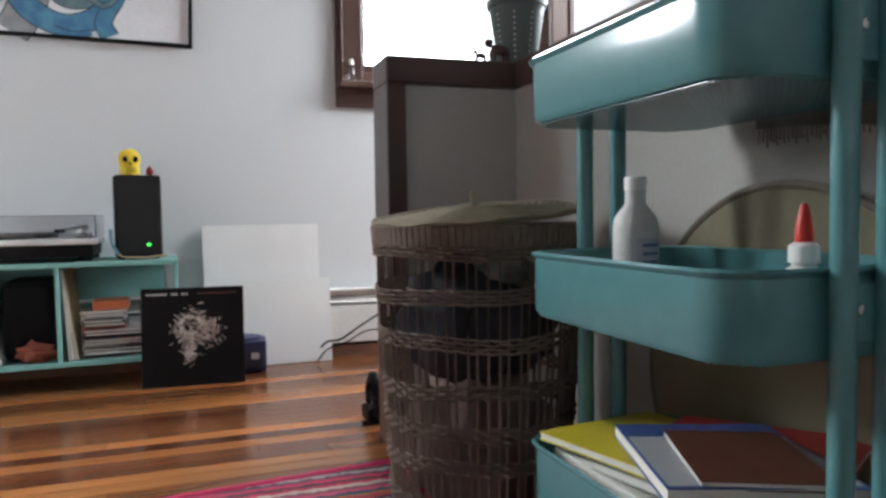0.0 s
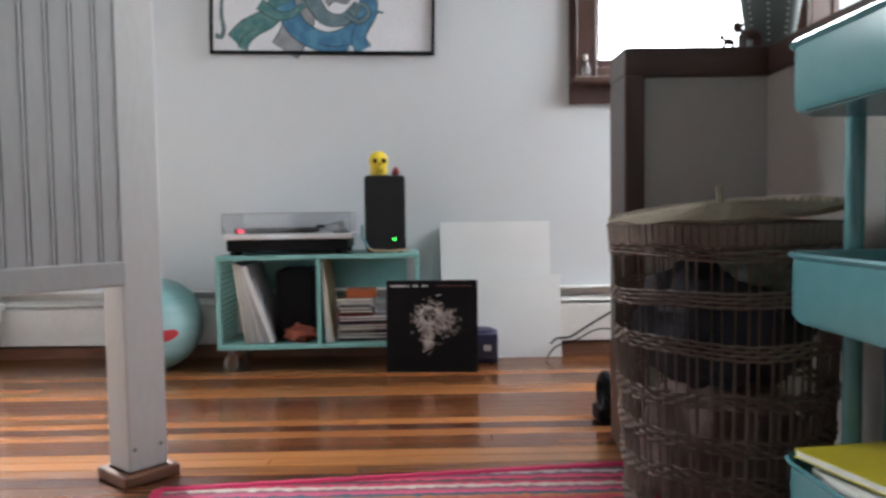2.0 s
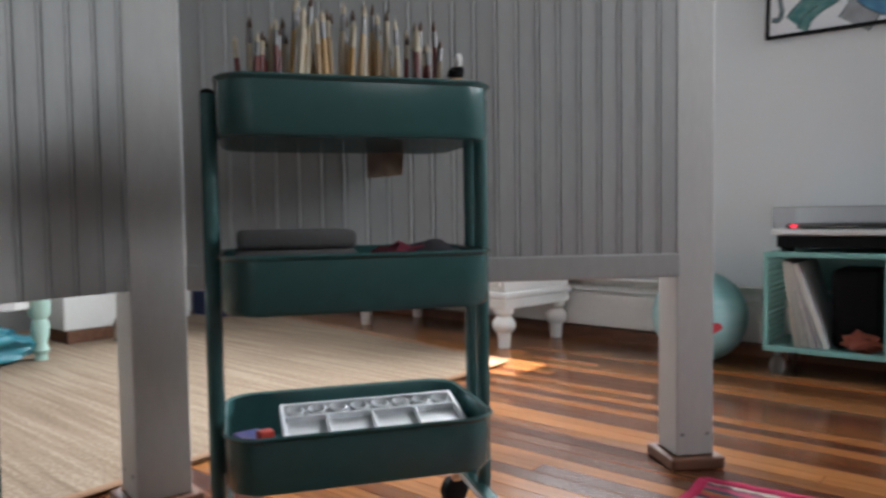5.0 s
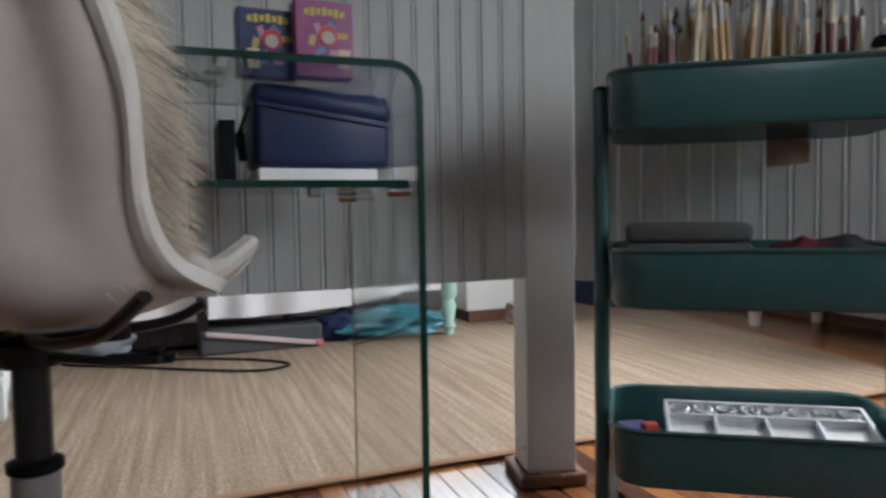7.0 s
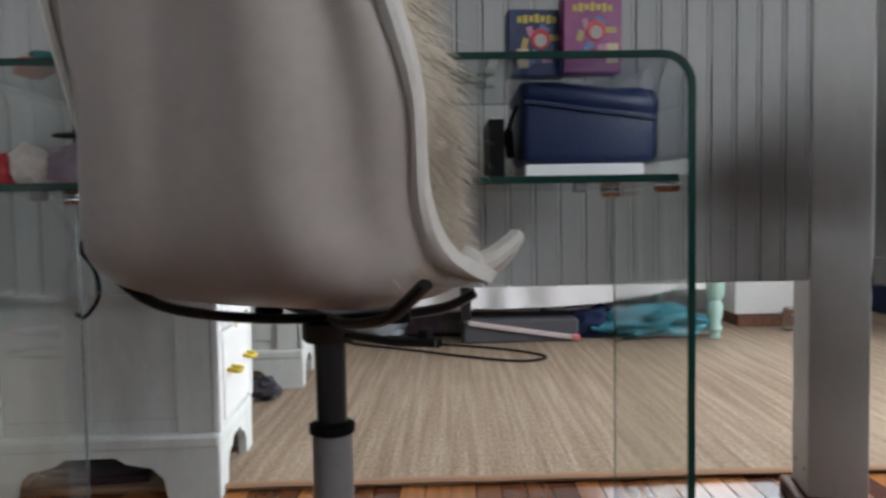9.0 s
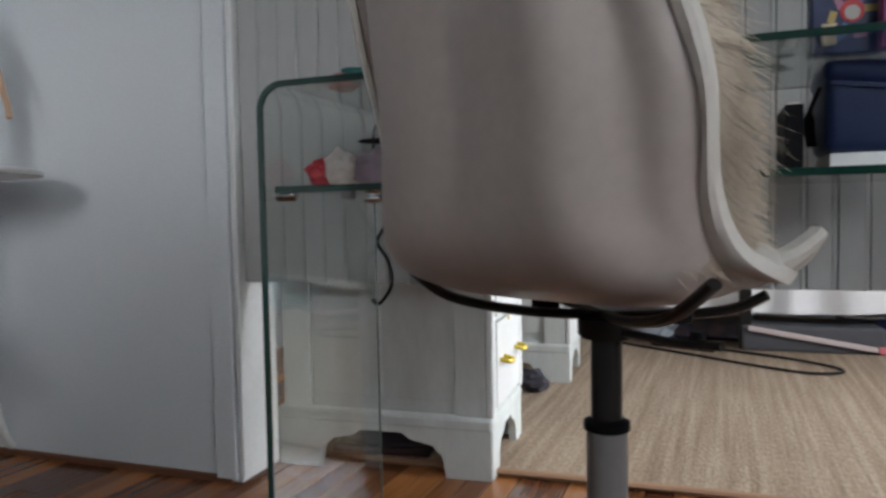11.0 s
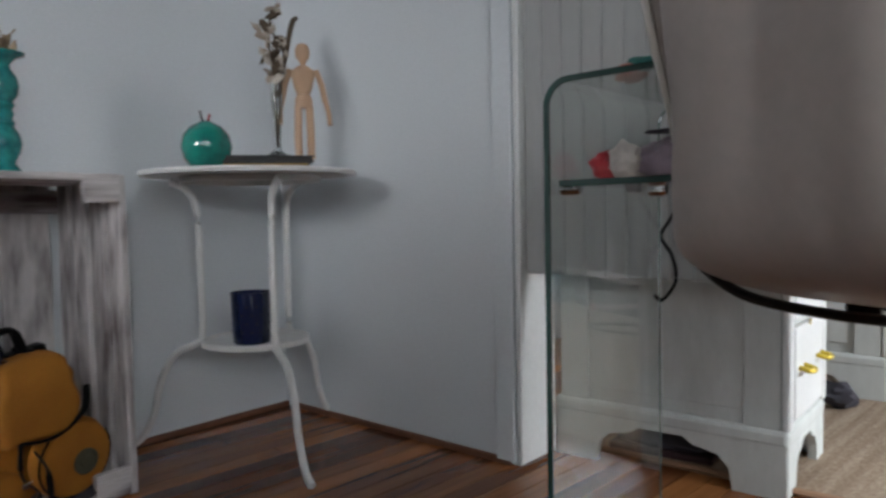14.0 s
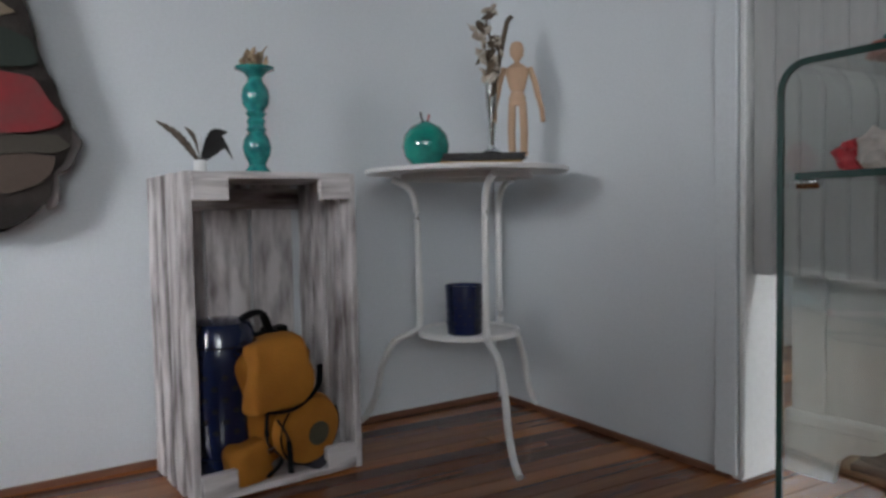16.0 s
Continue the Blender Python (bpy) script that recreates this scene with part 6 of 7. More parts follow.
def sheepskin():
    """Shaggy pelt over the inside of the chair: a soft hide with thousands of tapered locks."""
    t = thing("sheepskin", "shaggy cream sheepskin thrown over the chair", "pelt", CHAIR_M)
    bm = bmesh.new()
    nu, nv = 22, 30
    def hide(u, v):
        e = 0.004
        p = shell_point(u, v)
        n = (shell_point(u + e, v) - shell_point(u - e, v)).cross(shell_point(u, v + e) - shell_point(u, v - e)).normalized()
        if n.y < 0 and v < 0.5 or (v >= 0.5 and n.z < 0):
            n = -n
        return p + n * 0.020, n
    grid = [[bm.verts.new(hide(-0.93 + 1.86 * i / nu, 0.0 + 0.90 * j / nv)[0]) for i in range(nu + 1)] for j in range(nv + 1)]
    for j in range(nv):
        for i in range(nu):
            bm.faces.new((grid[j][i], grid[j][i + 1], grid[j + 1][i + 1], grid[j + 1][i]))
    part("hide", bm, FUR, t, smooth=True)
    rf = random.Random(9)
    verts, faces = [], []
    for k in range(12000):
        u = rf.uniform(-0.97, 0.97) if k % 2 else rf.uniform(0.80, 1.0)
        v = rf.uniform(0.0, 0.84 if u < 0.55 else 0.44)
        p, n = hide(u, v)
        down = (shell_point(u, min(v + 0.02, 1)) - shell_point(u, max(v - 0.02, 0))).normalized()
        side = n.cross(down).normalized()
        le = rf.uniform(0.03, 0.065)
        if u > 0.55:
            le = rf.uniform(0.045, 0.095)
        w = rf.uniform(0.0007, 0.0016)
        d1 = n * 0.55 + down * rf.uniform(0.2, 0.8) + side * rf.uniform(-0.4, 0.4)
        d2 = n * 0.25 + down * rf.uniform(0.5, 1.1) + side * rf.uniform(-0.6, 0.6)
        if u > 0.55:
            out = Vector((0.62, 0.75, -0.1))
            d1, d2 = out + down * rf.uniform(-0.1, 0.4) + side * 0.1 * rf.uniform(-1, 1), out * 0.8 + Vector((0, 0, -rf.uniform(0.15, 0.8))) + side * 0.3 * rf.uniform(-1, 1)
        a = p - n * 0.006
        b = a + d1 * le * 0.5
        c = b + d2 * le * 0.5
        i = len(verts)
        verts += [a - side * w, a + side * w, b - side * w * 0.8, b + side * w * 0.8, c]
        faces += [(i, i + 1, i + 3, i + 2), (i + 2, i + 3, i + 4)]
    me = bpy.data.meshes.new("wool")
    me.from_pydata(verts, [], faces)
    me.materials.append(FUR)
    ob = new("wool", me)
    ob.parent = t
    ob["kind"] = "stuff"


sheepskin()


# ---- crate corner ----
CRATE_M = pose(-0.247, -1.452, 0, 0, 0, 187.0)  # local x runs along the front, y towards the wall
WHITEWASH = material("whitewashed_wood", (0.66, 0.62, 0.61), 0.85, second=(0.075, 0.048, 0.048), scale=10, fine=60, bump=0.6, stretch=(3, 3, 0.7), amount=0.88, vary=0.12)
WHITEWASH_H = material("whitewashed_board", (0.68, 0.64, 0.63), 0.85, second=(0.10, 0.06, 0.055), scale=9, fine=60, bump=0.6, stretch=(0.5, 4, 4), amount=0.95, vary=0.12)
CW, CD, CHT = 0.370, 0.285, 0.662


def worn(size, at, seed, turn=(0, 0, 0)):
    """A rough-sawn board with uneven, chipped edges."""
    bm = box(size, (0, 0, 0), 0.0018, segments=1)
    bmesh.ops.subdivide_edges(bm, edges=[e for e in bm.edges if e.calc_length() > 0.08], cuts=9, use_grid_fill=True)
    for v in bm.verts:
        v.co += 0.0022 * Vector((noise.noise(v.co * 24 + Vector((seed, 0, 0))), noise.noise(v.co * 24 + Vector((0, seed, 5))), noise.noise(v.co * 24 + Vector((9, 0, seed)))))
    bmesh.ops.transform(bm, matrix=pose(*at, *turn), verts=bm.verts)
    return bm


crate = thing("wooden_crate", "whitewashed wooden fruit crate stood on end, its mouth open", "crate", CRATE_M)
for sx in (0, 1):
    for k in range(4):
        part("slat", worn((0.016, 0.050, CHT - 0.004), (0.0055 + sx * (CW - 0.011), 0.034 + k * 0.0725, CHT / 2), k + 7 * sx), WHITEWASH, crate)
for k in range(3):
    part("back_slat", worn((0.104, 0.010, CHT - 0.024), (0.066 + k * 0.111, CD - 0.002, CHT / 2), k + 20), WHITEWASH, crate)
for z, s in ((CHT - 0.008, 30), (0.012, 31)):
    part("end_board", worn((CW - 0.024, CD - 0.012, 0.014), (CW / 2, CD / 2, z), s), WHITEWASH_H, crate)
for sx in (0.0, 1.0):
    for z in (CHT - 0.036, 0.040):
        part("corner_block", worn((0.072, 0.018, 0.044), (0.049 + sx * (CW - 0.098), 0.012, z), 40 + sx + z, (0, 0, 0)), WHITEWASH_H, crate)
part("inner_rail", worn((CW - 0.03, 0.012, 0.05), (CW / 2, CD - 0.016, CHT - 0.05), 50), WHITEWASH_H, crate)
part("inner_rail", worn((CW - 0.03, 0.012, 0.05), (CW / 2, CD - 0.016, 0.05), 51), WHITEWASH_H, crate)

BLUE_GLAZE = material("cobalt_glaze", (0.006, 0.011, 0.040), 0.16, second=(0.008, 0.018, 0.065), scale=5, bump=0.02, coat=0.5)


def pierced(name, label, category, m, profile, r_hole, rows, segs):
    t = thing(name, label, category, m)
    part("body", lathe(profile, 40), BLUE_GLAZE, t, smooth=True)
    # dark discs on the glaze stand in for the shade inside the holes
    dark = material("hole_shadow", (0.002, 0.002, 0.006), 0.8, bump=0)
    hole = lathe([(r_hole, 0), (r_hole * 0.8, 0.0012)], 10)
    first = part("hole_shade_disc", hole, dark, t)
    k = 0
    for z, r in rows:
        for i in range(segs):
            o = first if k == 0 else new("hole_shade_disc", first.data)
            o.parent = t
            o.matrix_basis = pose(0, 0, 0, 0, 0, 360 / segs * (i + 0.5 * (k // segs % 2))) @ pose(r - 0.0006, 0, z, 0, 90, 0)
            k += 1
    return t


st = pierced("ceramic_stool", "glossy cobalt blue pierced ceramic garden stool inside the crate", "stool", CRATE_M @ pose(0.108, 0.150, 0.0195) @ Matrix.Diagonal((1, 1, 0.92, 1)), [(0.066, 0), (0.072, 0.006), (0.080, 0.08), (0.083, 0.17), (0.080, 0.26), (0.070, 0.335), (0.062, 0.352), (0.04, 0.36), (0.0, 0.362)], 0.007, [(0.11, 0.0815), (0.135, 0.0822), (0.16, 0.0828), (0.185, 0.0828), (0.21, 0.082), (0.235, 0.081)], 12)
for z, r in ((0.048, 0.0782), (0.302, 0.0762)):
    bm = bmesh.new()
    tube([(r * math.cos(2 * math.pi * i / 40), r * math.sin(2 * math.pi * i / 40), z) for i in range(41)], 0.0028, 6, bm)
    part("raised_band", bm, BLUE_GLAZE, st, smooth=True)

# backpack
MUSTARD = material("mustard_canvas", (0.42, 0.165, 0.018), 0.85, second=(0.30, 0.10, 0.012), scale=9, fine=260, bump=0.45, amount=0.7)
pk = thing("backpack", "mustard canvas backpack with black straps slumped in the crate", "backpack", CRATE_M @ pose(0.226, 0.112, 0.020, 6, -9, 10))


def sack(size, at, bulge, seed):
    bm = box(size, (0, 0, 0), min(size) * 0.28, segments=4)
    bmesh.ops.subdivide_edges(bm, edges=[e for e in bm.edges if e.calc_length() > 0.03], cuts=4, use_grid_fill=True)
    for v in bm.verts:
        n = v.co.normalized()
        v.co += n * bulge * (0.6 + noise.noise(v.co * 14 + Vector((seed, 0, 0))))
        v.co += 0.008 * Vector((noise.noise(v.co * 30 + Vector((seed, 0, 0))), noise.noise(v.co * 30 + Vector((3, 1, seed))), noise.noise(v.co * 26 + Vector((0, 7, 0)))))
        v.co += Vector(at)
    return bm


part("main_sack", sack((0.170, 0.115, 0.25), (0.004, 0.03, 0.145), 0.008, 1), MUSTARD, pk, smooth=True)
flap = sack((0.140, 0.045, 0.135), (0, 0, 0), 0.005, 2)
for v in flap.verts:
    drop = (0.09 - v.co.z) / 0.18
    v.co = Vector((v.co.x * (0.84 + 0.30 * drop) - 0.030 * drop, v.co.y - 0.020 * drop + 0.030 * max(0.0, v.co.z / 0.08) ** 2, v.co.z - 0.10 * v.co.x * drop))
    v.co += Vector((-0.012, -0.058, 0.238))
part("top_flap", flap, MUSTARD, pk, smooth=True)
pocket = bmesh.new()
lathe([(0.0, -0.026), (0.05, -0.024), (0.072, -0.014), (0.080, 0.004), (0.076, 0.026)], 30, bm=pocket)
pkt = part("round_pocket", pocket, MUSTARD, pk, smooth=True)
pkt.matrix_basis = pose(0.024, -0.078, 0.094, 90, 0, 0) @ pose(0, 0, 0, 180, 0, 0)
bd = part("badge", lathe([(0.026, 0), (0.026, 0.003), (0.021, 0.003), (0.020, 0.0015), (0.012, 0.0015), (0.011, 0.003), (0.0, 0.003)], 24), material("grey_green_badge", (0.075, 0.07, 0.045), 0.6), pkt)
bd.matrix_basis = pose(0.008, 0.006, -0.0255, 180, 0, 0)
part("zip_line", tube([(0.077 * math.cos(a * 0.26 - 0.4), 0.077 * math.sin(a * 0.26 - 0.4), -0.009) for a in range(18)], 0.0024, 5), BLACK_PLASTIC, pkt)
part("side_pocket", sack((0.085, 0.06, 0.09), (-0.105, -0.035, 0.052), 0.006, 4), MUSTARD, pk, smooth=True)
for pts in ([(-0.085, -0.066, 0.165), (-0.02, -0.072, 0.152), (0.045, -0.068, 0.175), (0.085, -0.03, 0.205)], [(-0.078, -0.060, 0.16), (-0.085, -0.062, 0.10), (-0.06, -0.066, 0.05), (-0.10, -0.07, 0.03)], [(-0.06, -0.068, 0.14), (-0.045, -0.075, 0.095), (-0.05, -0.08, 0.02)]):
    part("black_strap", tube(spline([(x, y - 0.028, z + 0.012) for x, y, z in pts]), 0.0065, 6, flat=0.4), BLACK_PLASTIC, pk, smooth=True)
part("buckle", box((0.016, 0.006, 0.012), (-0.085, -0.100, 0.098), 0.002), CHROME, pk)
part("grab_handle", tube(spline([(-0.035, 0.06, 0.285), (-0.03, 0.055, 0.33), (0.02, 0.055, 0.335), (0.04, 0.06, 0.285)]), 0.013, 8, flat=0.5), BLACK_PLASTIC, pk, smooth=True)
part("shoulder_strap", tube(spline([(0.05, 0.085, 0.28), (0.09, 0.10, 0.24), (0.118, 0.075, 0.12), (0.115, 0.04, 0.015), (0.07, -0.07, 0.0)]), 0.018, 8, flat=0.45), BLACK_PLASTIC, pk, smooth=True)
part("back_panel", sack((0.17, 0.03, 0.25), (0.02, 0.098, 0.145), 0.004, 6), BLACK_PLASTIC, pk, smooth=True)
dg = tagged(part("dark_garment", blob((0.065, 0.045, 0.016), (0, 0, 0.013), 0.35, 3.0), CLOTH_DARK, smooth=True), "crumpled black garment on the crate floor", "garment")
dg.matrix_world = CRATE_M @ pose(0.29, 0.06, 0.019)

# on the crate
TURQ = material("turquoise_crackle_glaze", (0.022, 0.25, 0.23), 0.18, second=(0.008, 0.09, 0.10), scale=38, fine=90, bump=0.06, coat=0.5, amount=1.0)
cz = CHT + 0.0005
vase = thing("turned_vase", "turquoise glazed stacked-bulb candlestick vase with dried petals", "vase", CRATE_M @ pose(0.205, 0.150, cz) @ Matrix.Diagonal((0.86, 0.86, 1.10, 1)))
part("body", lathe([(0.032, 0), (0.034, 0.006), (0.022, 0.020), (0.024, 0.026), (0.033, 0.040), (0.037, 0.055), (0.033, 0.072), (0.022, 0.086), (0.026, 0.092), (0.020, 0.100), (0.024, 0.108), (0.020, 0.116), (0.026, 0.124), (0.022, 0.130), (0.033, 0.142), (0.036, 0.158), (0.032, 0.174), (0.020, 0.188), (0.019, 0.196), (0.030, 0.206), (0.050, 0.212), (0.051, 0.216), (0.03, 0.214), (0.0, 0.212)], 36), TURQ, vase, smooth=True)
PETAL = material("dried_petal", (0.36, 0.27, 0.17), 0.8, second=(0.12, 0.06, 0.04), scale=40, amount=0.8)
rp = random.Random(3)


def petals(parent, n, spread, z0, z1, size, mat=PETAL, name="petal"):
    for i in range(n):
        bm = blob((size * rp.uniform(0.7, 1.3), size * 0.7, size * 0.25), (0, 0, 0), 0.4, i * 1.7, 2)
        o = part(name, bm, mat, parent, smooth=True)
        o.matrix_basis = pose(rp.uniform(-spread, spread), rp.uniform(-spread, spread), rp.uniform(z0, z1), rp.uniform(-80, 80), rp.uniform(-80, 80), rp.uniform(0, 360))


petals(vase, 16, 0.026, 0.218, 0.243, 0.013)
part("stem", tube(spline([(0.01, 0, 0.214), (0.02, 0, 0.245), (0.036, 0.0, 0.262)]), 0.0018, 5), PETAL, vase)
pp = thing("feather_pot", "small white pot holding dark and striped feathers", "pot", CRATE_M @ pose(0.068, 0.12, cz))
part("pot", lathe([(0.011, 0), (0.013, 0.003), (0.013, 0.026), (0.011, 0.028)], 18), WHITE_METAL, pp, smooth=True)


def feather(pts, w, mat, parent):
    line = spline(pts, 8)
    bm = bmesh.new()
    prev = None
    for i, p in enumerate(line):
        t = i / (len(line) - 1)
        ww = w * math.sin(math.pi * min(0.12 + 0.88 * t, 0.985)) * (1 + 0.15 * math.sin(i * 4.1))
        row = [bm.verts.new(p + Vector((0, -0.002, ww))), bm.verts.new(p), bm.verts.new(p + Vector((0, -0.002, -ww)))]
        if prev:
            bm.faces.new((prev[0], prev[1], row[1], row[0]))
            bm.faces.new((prev[1], prev[2], row[2], row[1]))
        prev = row
    part("feather", bm, mat, parent, smooth=True)


F_DARK = material("black_feather", (0.012, 0.010, 0.010), 0.6)
F_BROWN = material("striped_feather", (0.13, 0.10, 0.075), 0.7, second=(0.03, 0.022, 0.018), scale=60, amount=0.9)
feather([(0, 0, 0.02), (-0.02, 0, 0.05), (-0.05, -0.004, 0.08), (-0.088, -0.006, 0.103)], 0.012, F_BROWN, pp)
feather([(0, 0, 0.02), (-0.004, 0, 0.05), (-0.012, 0, 0.075), (-0.030, 0, 0.095)], 0.012, F_BROWN, pp)
feather([(0, 0, 0.022), (0.012, 0, 0.055), (0.03, 0, 0.08), (0.058, -0.004, 0.088)], 0.017, F_DARK, pp)
feather([(0, 0, 0.022), (0.02, 0, 0.05), (0.048, 0, 0.066), (0.068, -0.004, 0.030)], 0.015, F_DARK, pp)
feather([(0, 0, 0.022), (0.014, 0, 0.042), (0.036, 0, 0.054), (0.055, -0.004, 0.06)], 0.015, F_DARK, pp)
feather([(0, 0, 0.02), (0.002, 0, 0.05), (0.004, 0, 0.085)], 0.010, material("tan_feather", (0.22, 0.15, 0.09), 0.7), pp)

# ---- round table ----
TX, TY = -0.938, -1.562
TAB = pose(TX, TY, 0, 0, 0, 0)
tab = thing("side_table", "round white metal side table with a small lower shelf", "table", TAB)
TH = 0.678
part("tabletop", lathe([(0.235, TH - 0.012), (0.252, TH - 0.011), (0.2545, TH - 0.004), (0.252, TH), (0.0, TH + 0.0005)], 72), WHITE_METAL, tab, smooth=True)
part("under_rim", lathe([(0.165, TH - 0.026), (0.165, TH - 0.0122), (0.158, TH - 0.0122), (0.158, TH - 0.026), (0.165, TH - 0.026)], 48, cap=False), WHITE_METAL, tab)
part("lower_shelf", lathe([(0.118, 0.262), (0.128, 0.264), (0.128, 0.276), (0.122, 0.278), (0.12, 0.270), (0.0, 0.270)], 48), WHITE_METAL, tab, smooth=True)
for a in (77, 200, 311):
    ca, sa = math.cos(radians(a)), math.sin(radians(a))
    prof_ = [(0.200, TH - 0.020), (0.160, TH - 0.040), (0.138, TH - 0.085), (0.133, 0.45), (0.133, 0.290), (0.150, 0.262), (0.205, 0.235), (0.242, 0.17), (0.262, 0.09), (0.295, 0.028), (0.325, 0.008)]
    part("leg", tube(spline([(r * ca, r * sa, z) for r, z in prof_], 6), 0.0085, 10), WHITE_METAL, tab, smooth=True)
tz = TH + 0.001
COVER = material("black_cloth_cover", (0.014, 0.012, 0.012), 0.5, fine=200, bump=0.2)
for k, (w, d, h, rz, x, y, lab) in enumerate(((0.215, 0.15, 0.016, 26, -0.015, 0.035, "black hardback sketchbook with gold page edges on the table"), (0.205, 0.15, 0.015, 31, -0.022, 0.04, "black hardback book on another book"))):
    bk = thing("sketchbook", lab, "book", TAB @ pose(x, y, tz + 0.0165 * k, 0, 0, -60 + rz), group="books on the table")
    part("cover", box((w, d, 0.003), (0, 0, h - 0.0012), 0.001), COVER, bk)
    part("back_cover", box((w, d, 0.003), (0, 0, 0.0016), 0.001), COVER, bk)
    part("page_block", box((w - 0.008, d - 0.006, h - 0.0058), (0, 0, h / 2 + 0.0002)), material("gold_pages", (0.30, 0.18, 0.05), 0.5) if k == 0 else COVER, bk)
gl = thing("glass_pomegranate", "round turquoise crackled glass pomegranate ornament", "ornament", TAB @ pose(0.118, 0.010, tz))
part("body", lathe([(0.018, 0), (0.036, 0.006), (0.052, 0.028), (0.057, 0.052), (0.052, 0.078), (0.036, 0.098), (0.016, 0.108), (0.010, 0.112), (0.0, 0.112)], 40, wobble=0.012), material("emerald_crackle", (0.006, 0.23, 0.18), 0.14, second=(0.004, 0.10, 0.085), scale=26, fine=90, bump=0.06, coat=0.6, amount=0.9), gl, smooth=True)
for x, h, c in ((-0.008, 0.016, (0.3, 0.03, 0.03)), (0.010, 0.022, (0.05, 0.04, 0.04))):
    part("stalk", tube([(x * 0.6, 0, 0.110), (x, 0, 0.118), (x * 1.3, 0, 0.112 + h)], 0.003, 7), material("stalk_paint", c, 0.5), gl)
bz = tz + 0.0325
gv = thing("bud_vase", "slender clear glass bud vase with dried white flowers", "vase", TAB @ pose(-0.056, 0.036, bz) @ Matrix.Diagonal((1.22, 1.22, 1.22, 1)))
part("glass", lathe([(0.022, 0), (0.024, 0.004), (0.009, 0.014), (0.006, 0.03), (0.008, 0.05), (0.0085, 0.055), (0.007, 0.06), (0.010, 0.10), (0.012, 0.150)], 20, cap=False), GLASS, gv, smooth=True)
part("foot_disc", lathe([(0.022, 0.0005), (0.0, 0.001)], 20), GLASS, gv)
STEM = material("dry_stem", (0.10, 0.07, 0.045), 0.8)
for pts in ([(0, 0, 0.02), (0.003, 0, 0.12), (-0.004, 0, 0.20), (0.010, 0, 0.27)], [(0.002, 0.002, 0.02), (-0.002, 0.004, 0.14), (0.014, 0.0, 0.22), (0.006, 0, 0.29)], [(0, 0, 0.03), (0.0, -0.003, 0.15), (-0.018, 0.0, 0.20), (-0.012, 0, 0.24)]):
    part("stem", tube(spline(pts), 0.0022, 5), STEM, gv)
WPET = material("cream_dried_flower", (0.52, 0.47, 0.40), 0.85, second=(0.22, 0.13, 0.09), scale=30, amount=0.8)
for cx, cz2, n, s in ((0.010, 0.285, 7, 0.012), (0.020, 0.245, 9, 0.014), (-0.004, 0.225, 8, 0.013), (0.014, 0.195, 8, 0.012), (0.002, 0.165, 10, 0.014), (-0.014, 0.205, 6, 0.011)):
    for i in range(n):
        bm = blob((s * rp.uniform(0.6, 1.2), s * 0.6, s * 0.3), (0, 0, 0), 0.4, i + cz2 * 50, 2)
        part("flower", bm, WPET if i % 3 else STEM, gv, smooth=True).matrix_basis = pose(cx + rp.uniform(-0.016, 0.016), rp.uniform(-0.016, 0.016), cz2 + rp.uniform(-0.014, 0.014), rp.uniform(-80, 80), rp.uniform(-80, 80), rp.uniform(0, 360))
part("dark_twig", tube(spline([(0, 0, 0.12), (-0.022, 0, 0.20), (-0.040, 0, 0.27), (-0.052, 0, 0.285)]), 0.005, 6), STEM, gv)

# jointed wooden artist's figure, one plain mesh
bm = bmesh.new()
MZ = 0.0
for at, prof2, tilt in (((0, 0, 0.095), [(0.014, 0), (0.017, 0.012), (0.013, 0.024)], 0), ((0, 0, 0.120), [(0.012, 0), (0.016, 0.01), (0.022, 0.034), (0.022, 0.044), (0.009, 0.054)], 0), ((0, 0, 0.174), [(0.005, 0), (0.006, 0.008)], 0), ((0, 0, 0.180), [(0.006, 0), (0.013, 0.010), (0.014, 0.022), (0.010, 0.033), (0.0, 0.037)], 0)):
    lathe(prof2, 16, at, bm, squash=0.75)
for s in (-1, 1):
    tube([(s * 0.011, 0, 0.0), (s * 0.012, 0, 0.045), (s * 0.010, 0, 0.10)], 0.0075, 10, bm)
    tube([(s * 0.011, 0.004, 0.003), (s * 0.012, -0.018, 0.003)], 0.006, 8, bm)
    tube([(s * 0.024, 0, 0.166), (s * 0.034, -0.002, 0.138), (s * 0.040, -0.004, 0.108)], 0.0058, 8, bm)
    tube([(s * 0.040, -0.004, 0.108), (s * 0.045, -0.012, 0.085), (s * 0.046, -0.020, 0.062)], 0.0048, 8, bm)
man = tagged(part("wooden_mannequin", bm, material("pale_lime_wood", (0.52, 0.34, 0.22), 0.5, second=(0.45, 0.28, 0.17), scale=20, stretch=(4, 4, 0.6)), smooth=True), "pale jointed wooden artist's mannequin standing on the books", "mannequin")
man.matrix_world = TAB @ pose(-0.126, 0.048, bz, 0, 0, 150) @ Matrix.Diagonal((1.32, 1.32, 1.32, 1))
pierced("pierced_cup", "dark blue pierced ceramic cup on the table's lower shelf", "cup", TAB @ pose(0.030, 0.030, 0.2705), [(0.040, 0), (0.043, 0.003), (0.0445, 0.06), (0.047, 0.118), (0.0485, 0.122), (0.045, 0.122), (0.042, 0.05), (0.0, 0.01)], 0.0035, [(0.03, 0.0438), (0.05, 0.0443), (0.07, 0.0449), (0.09, 0.0456)], 12)

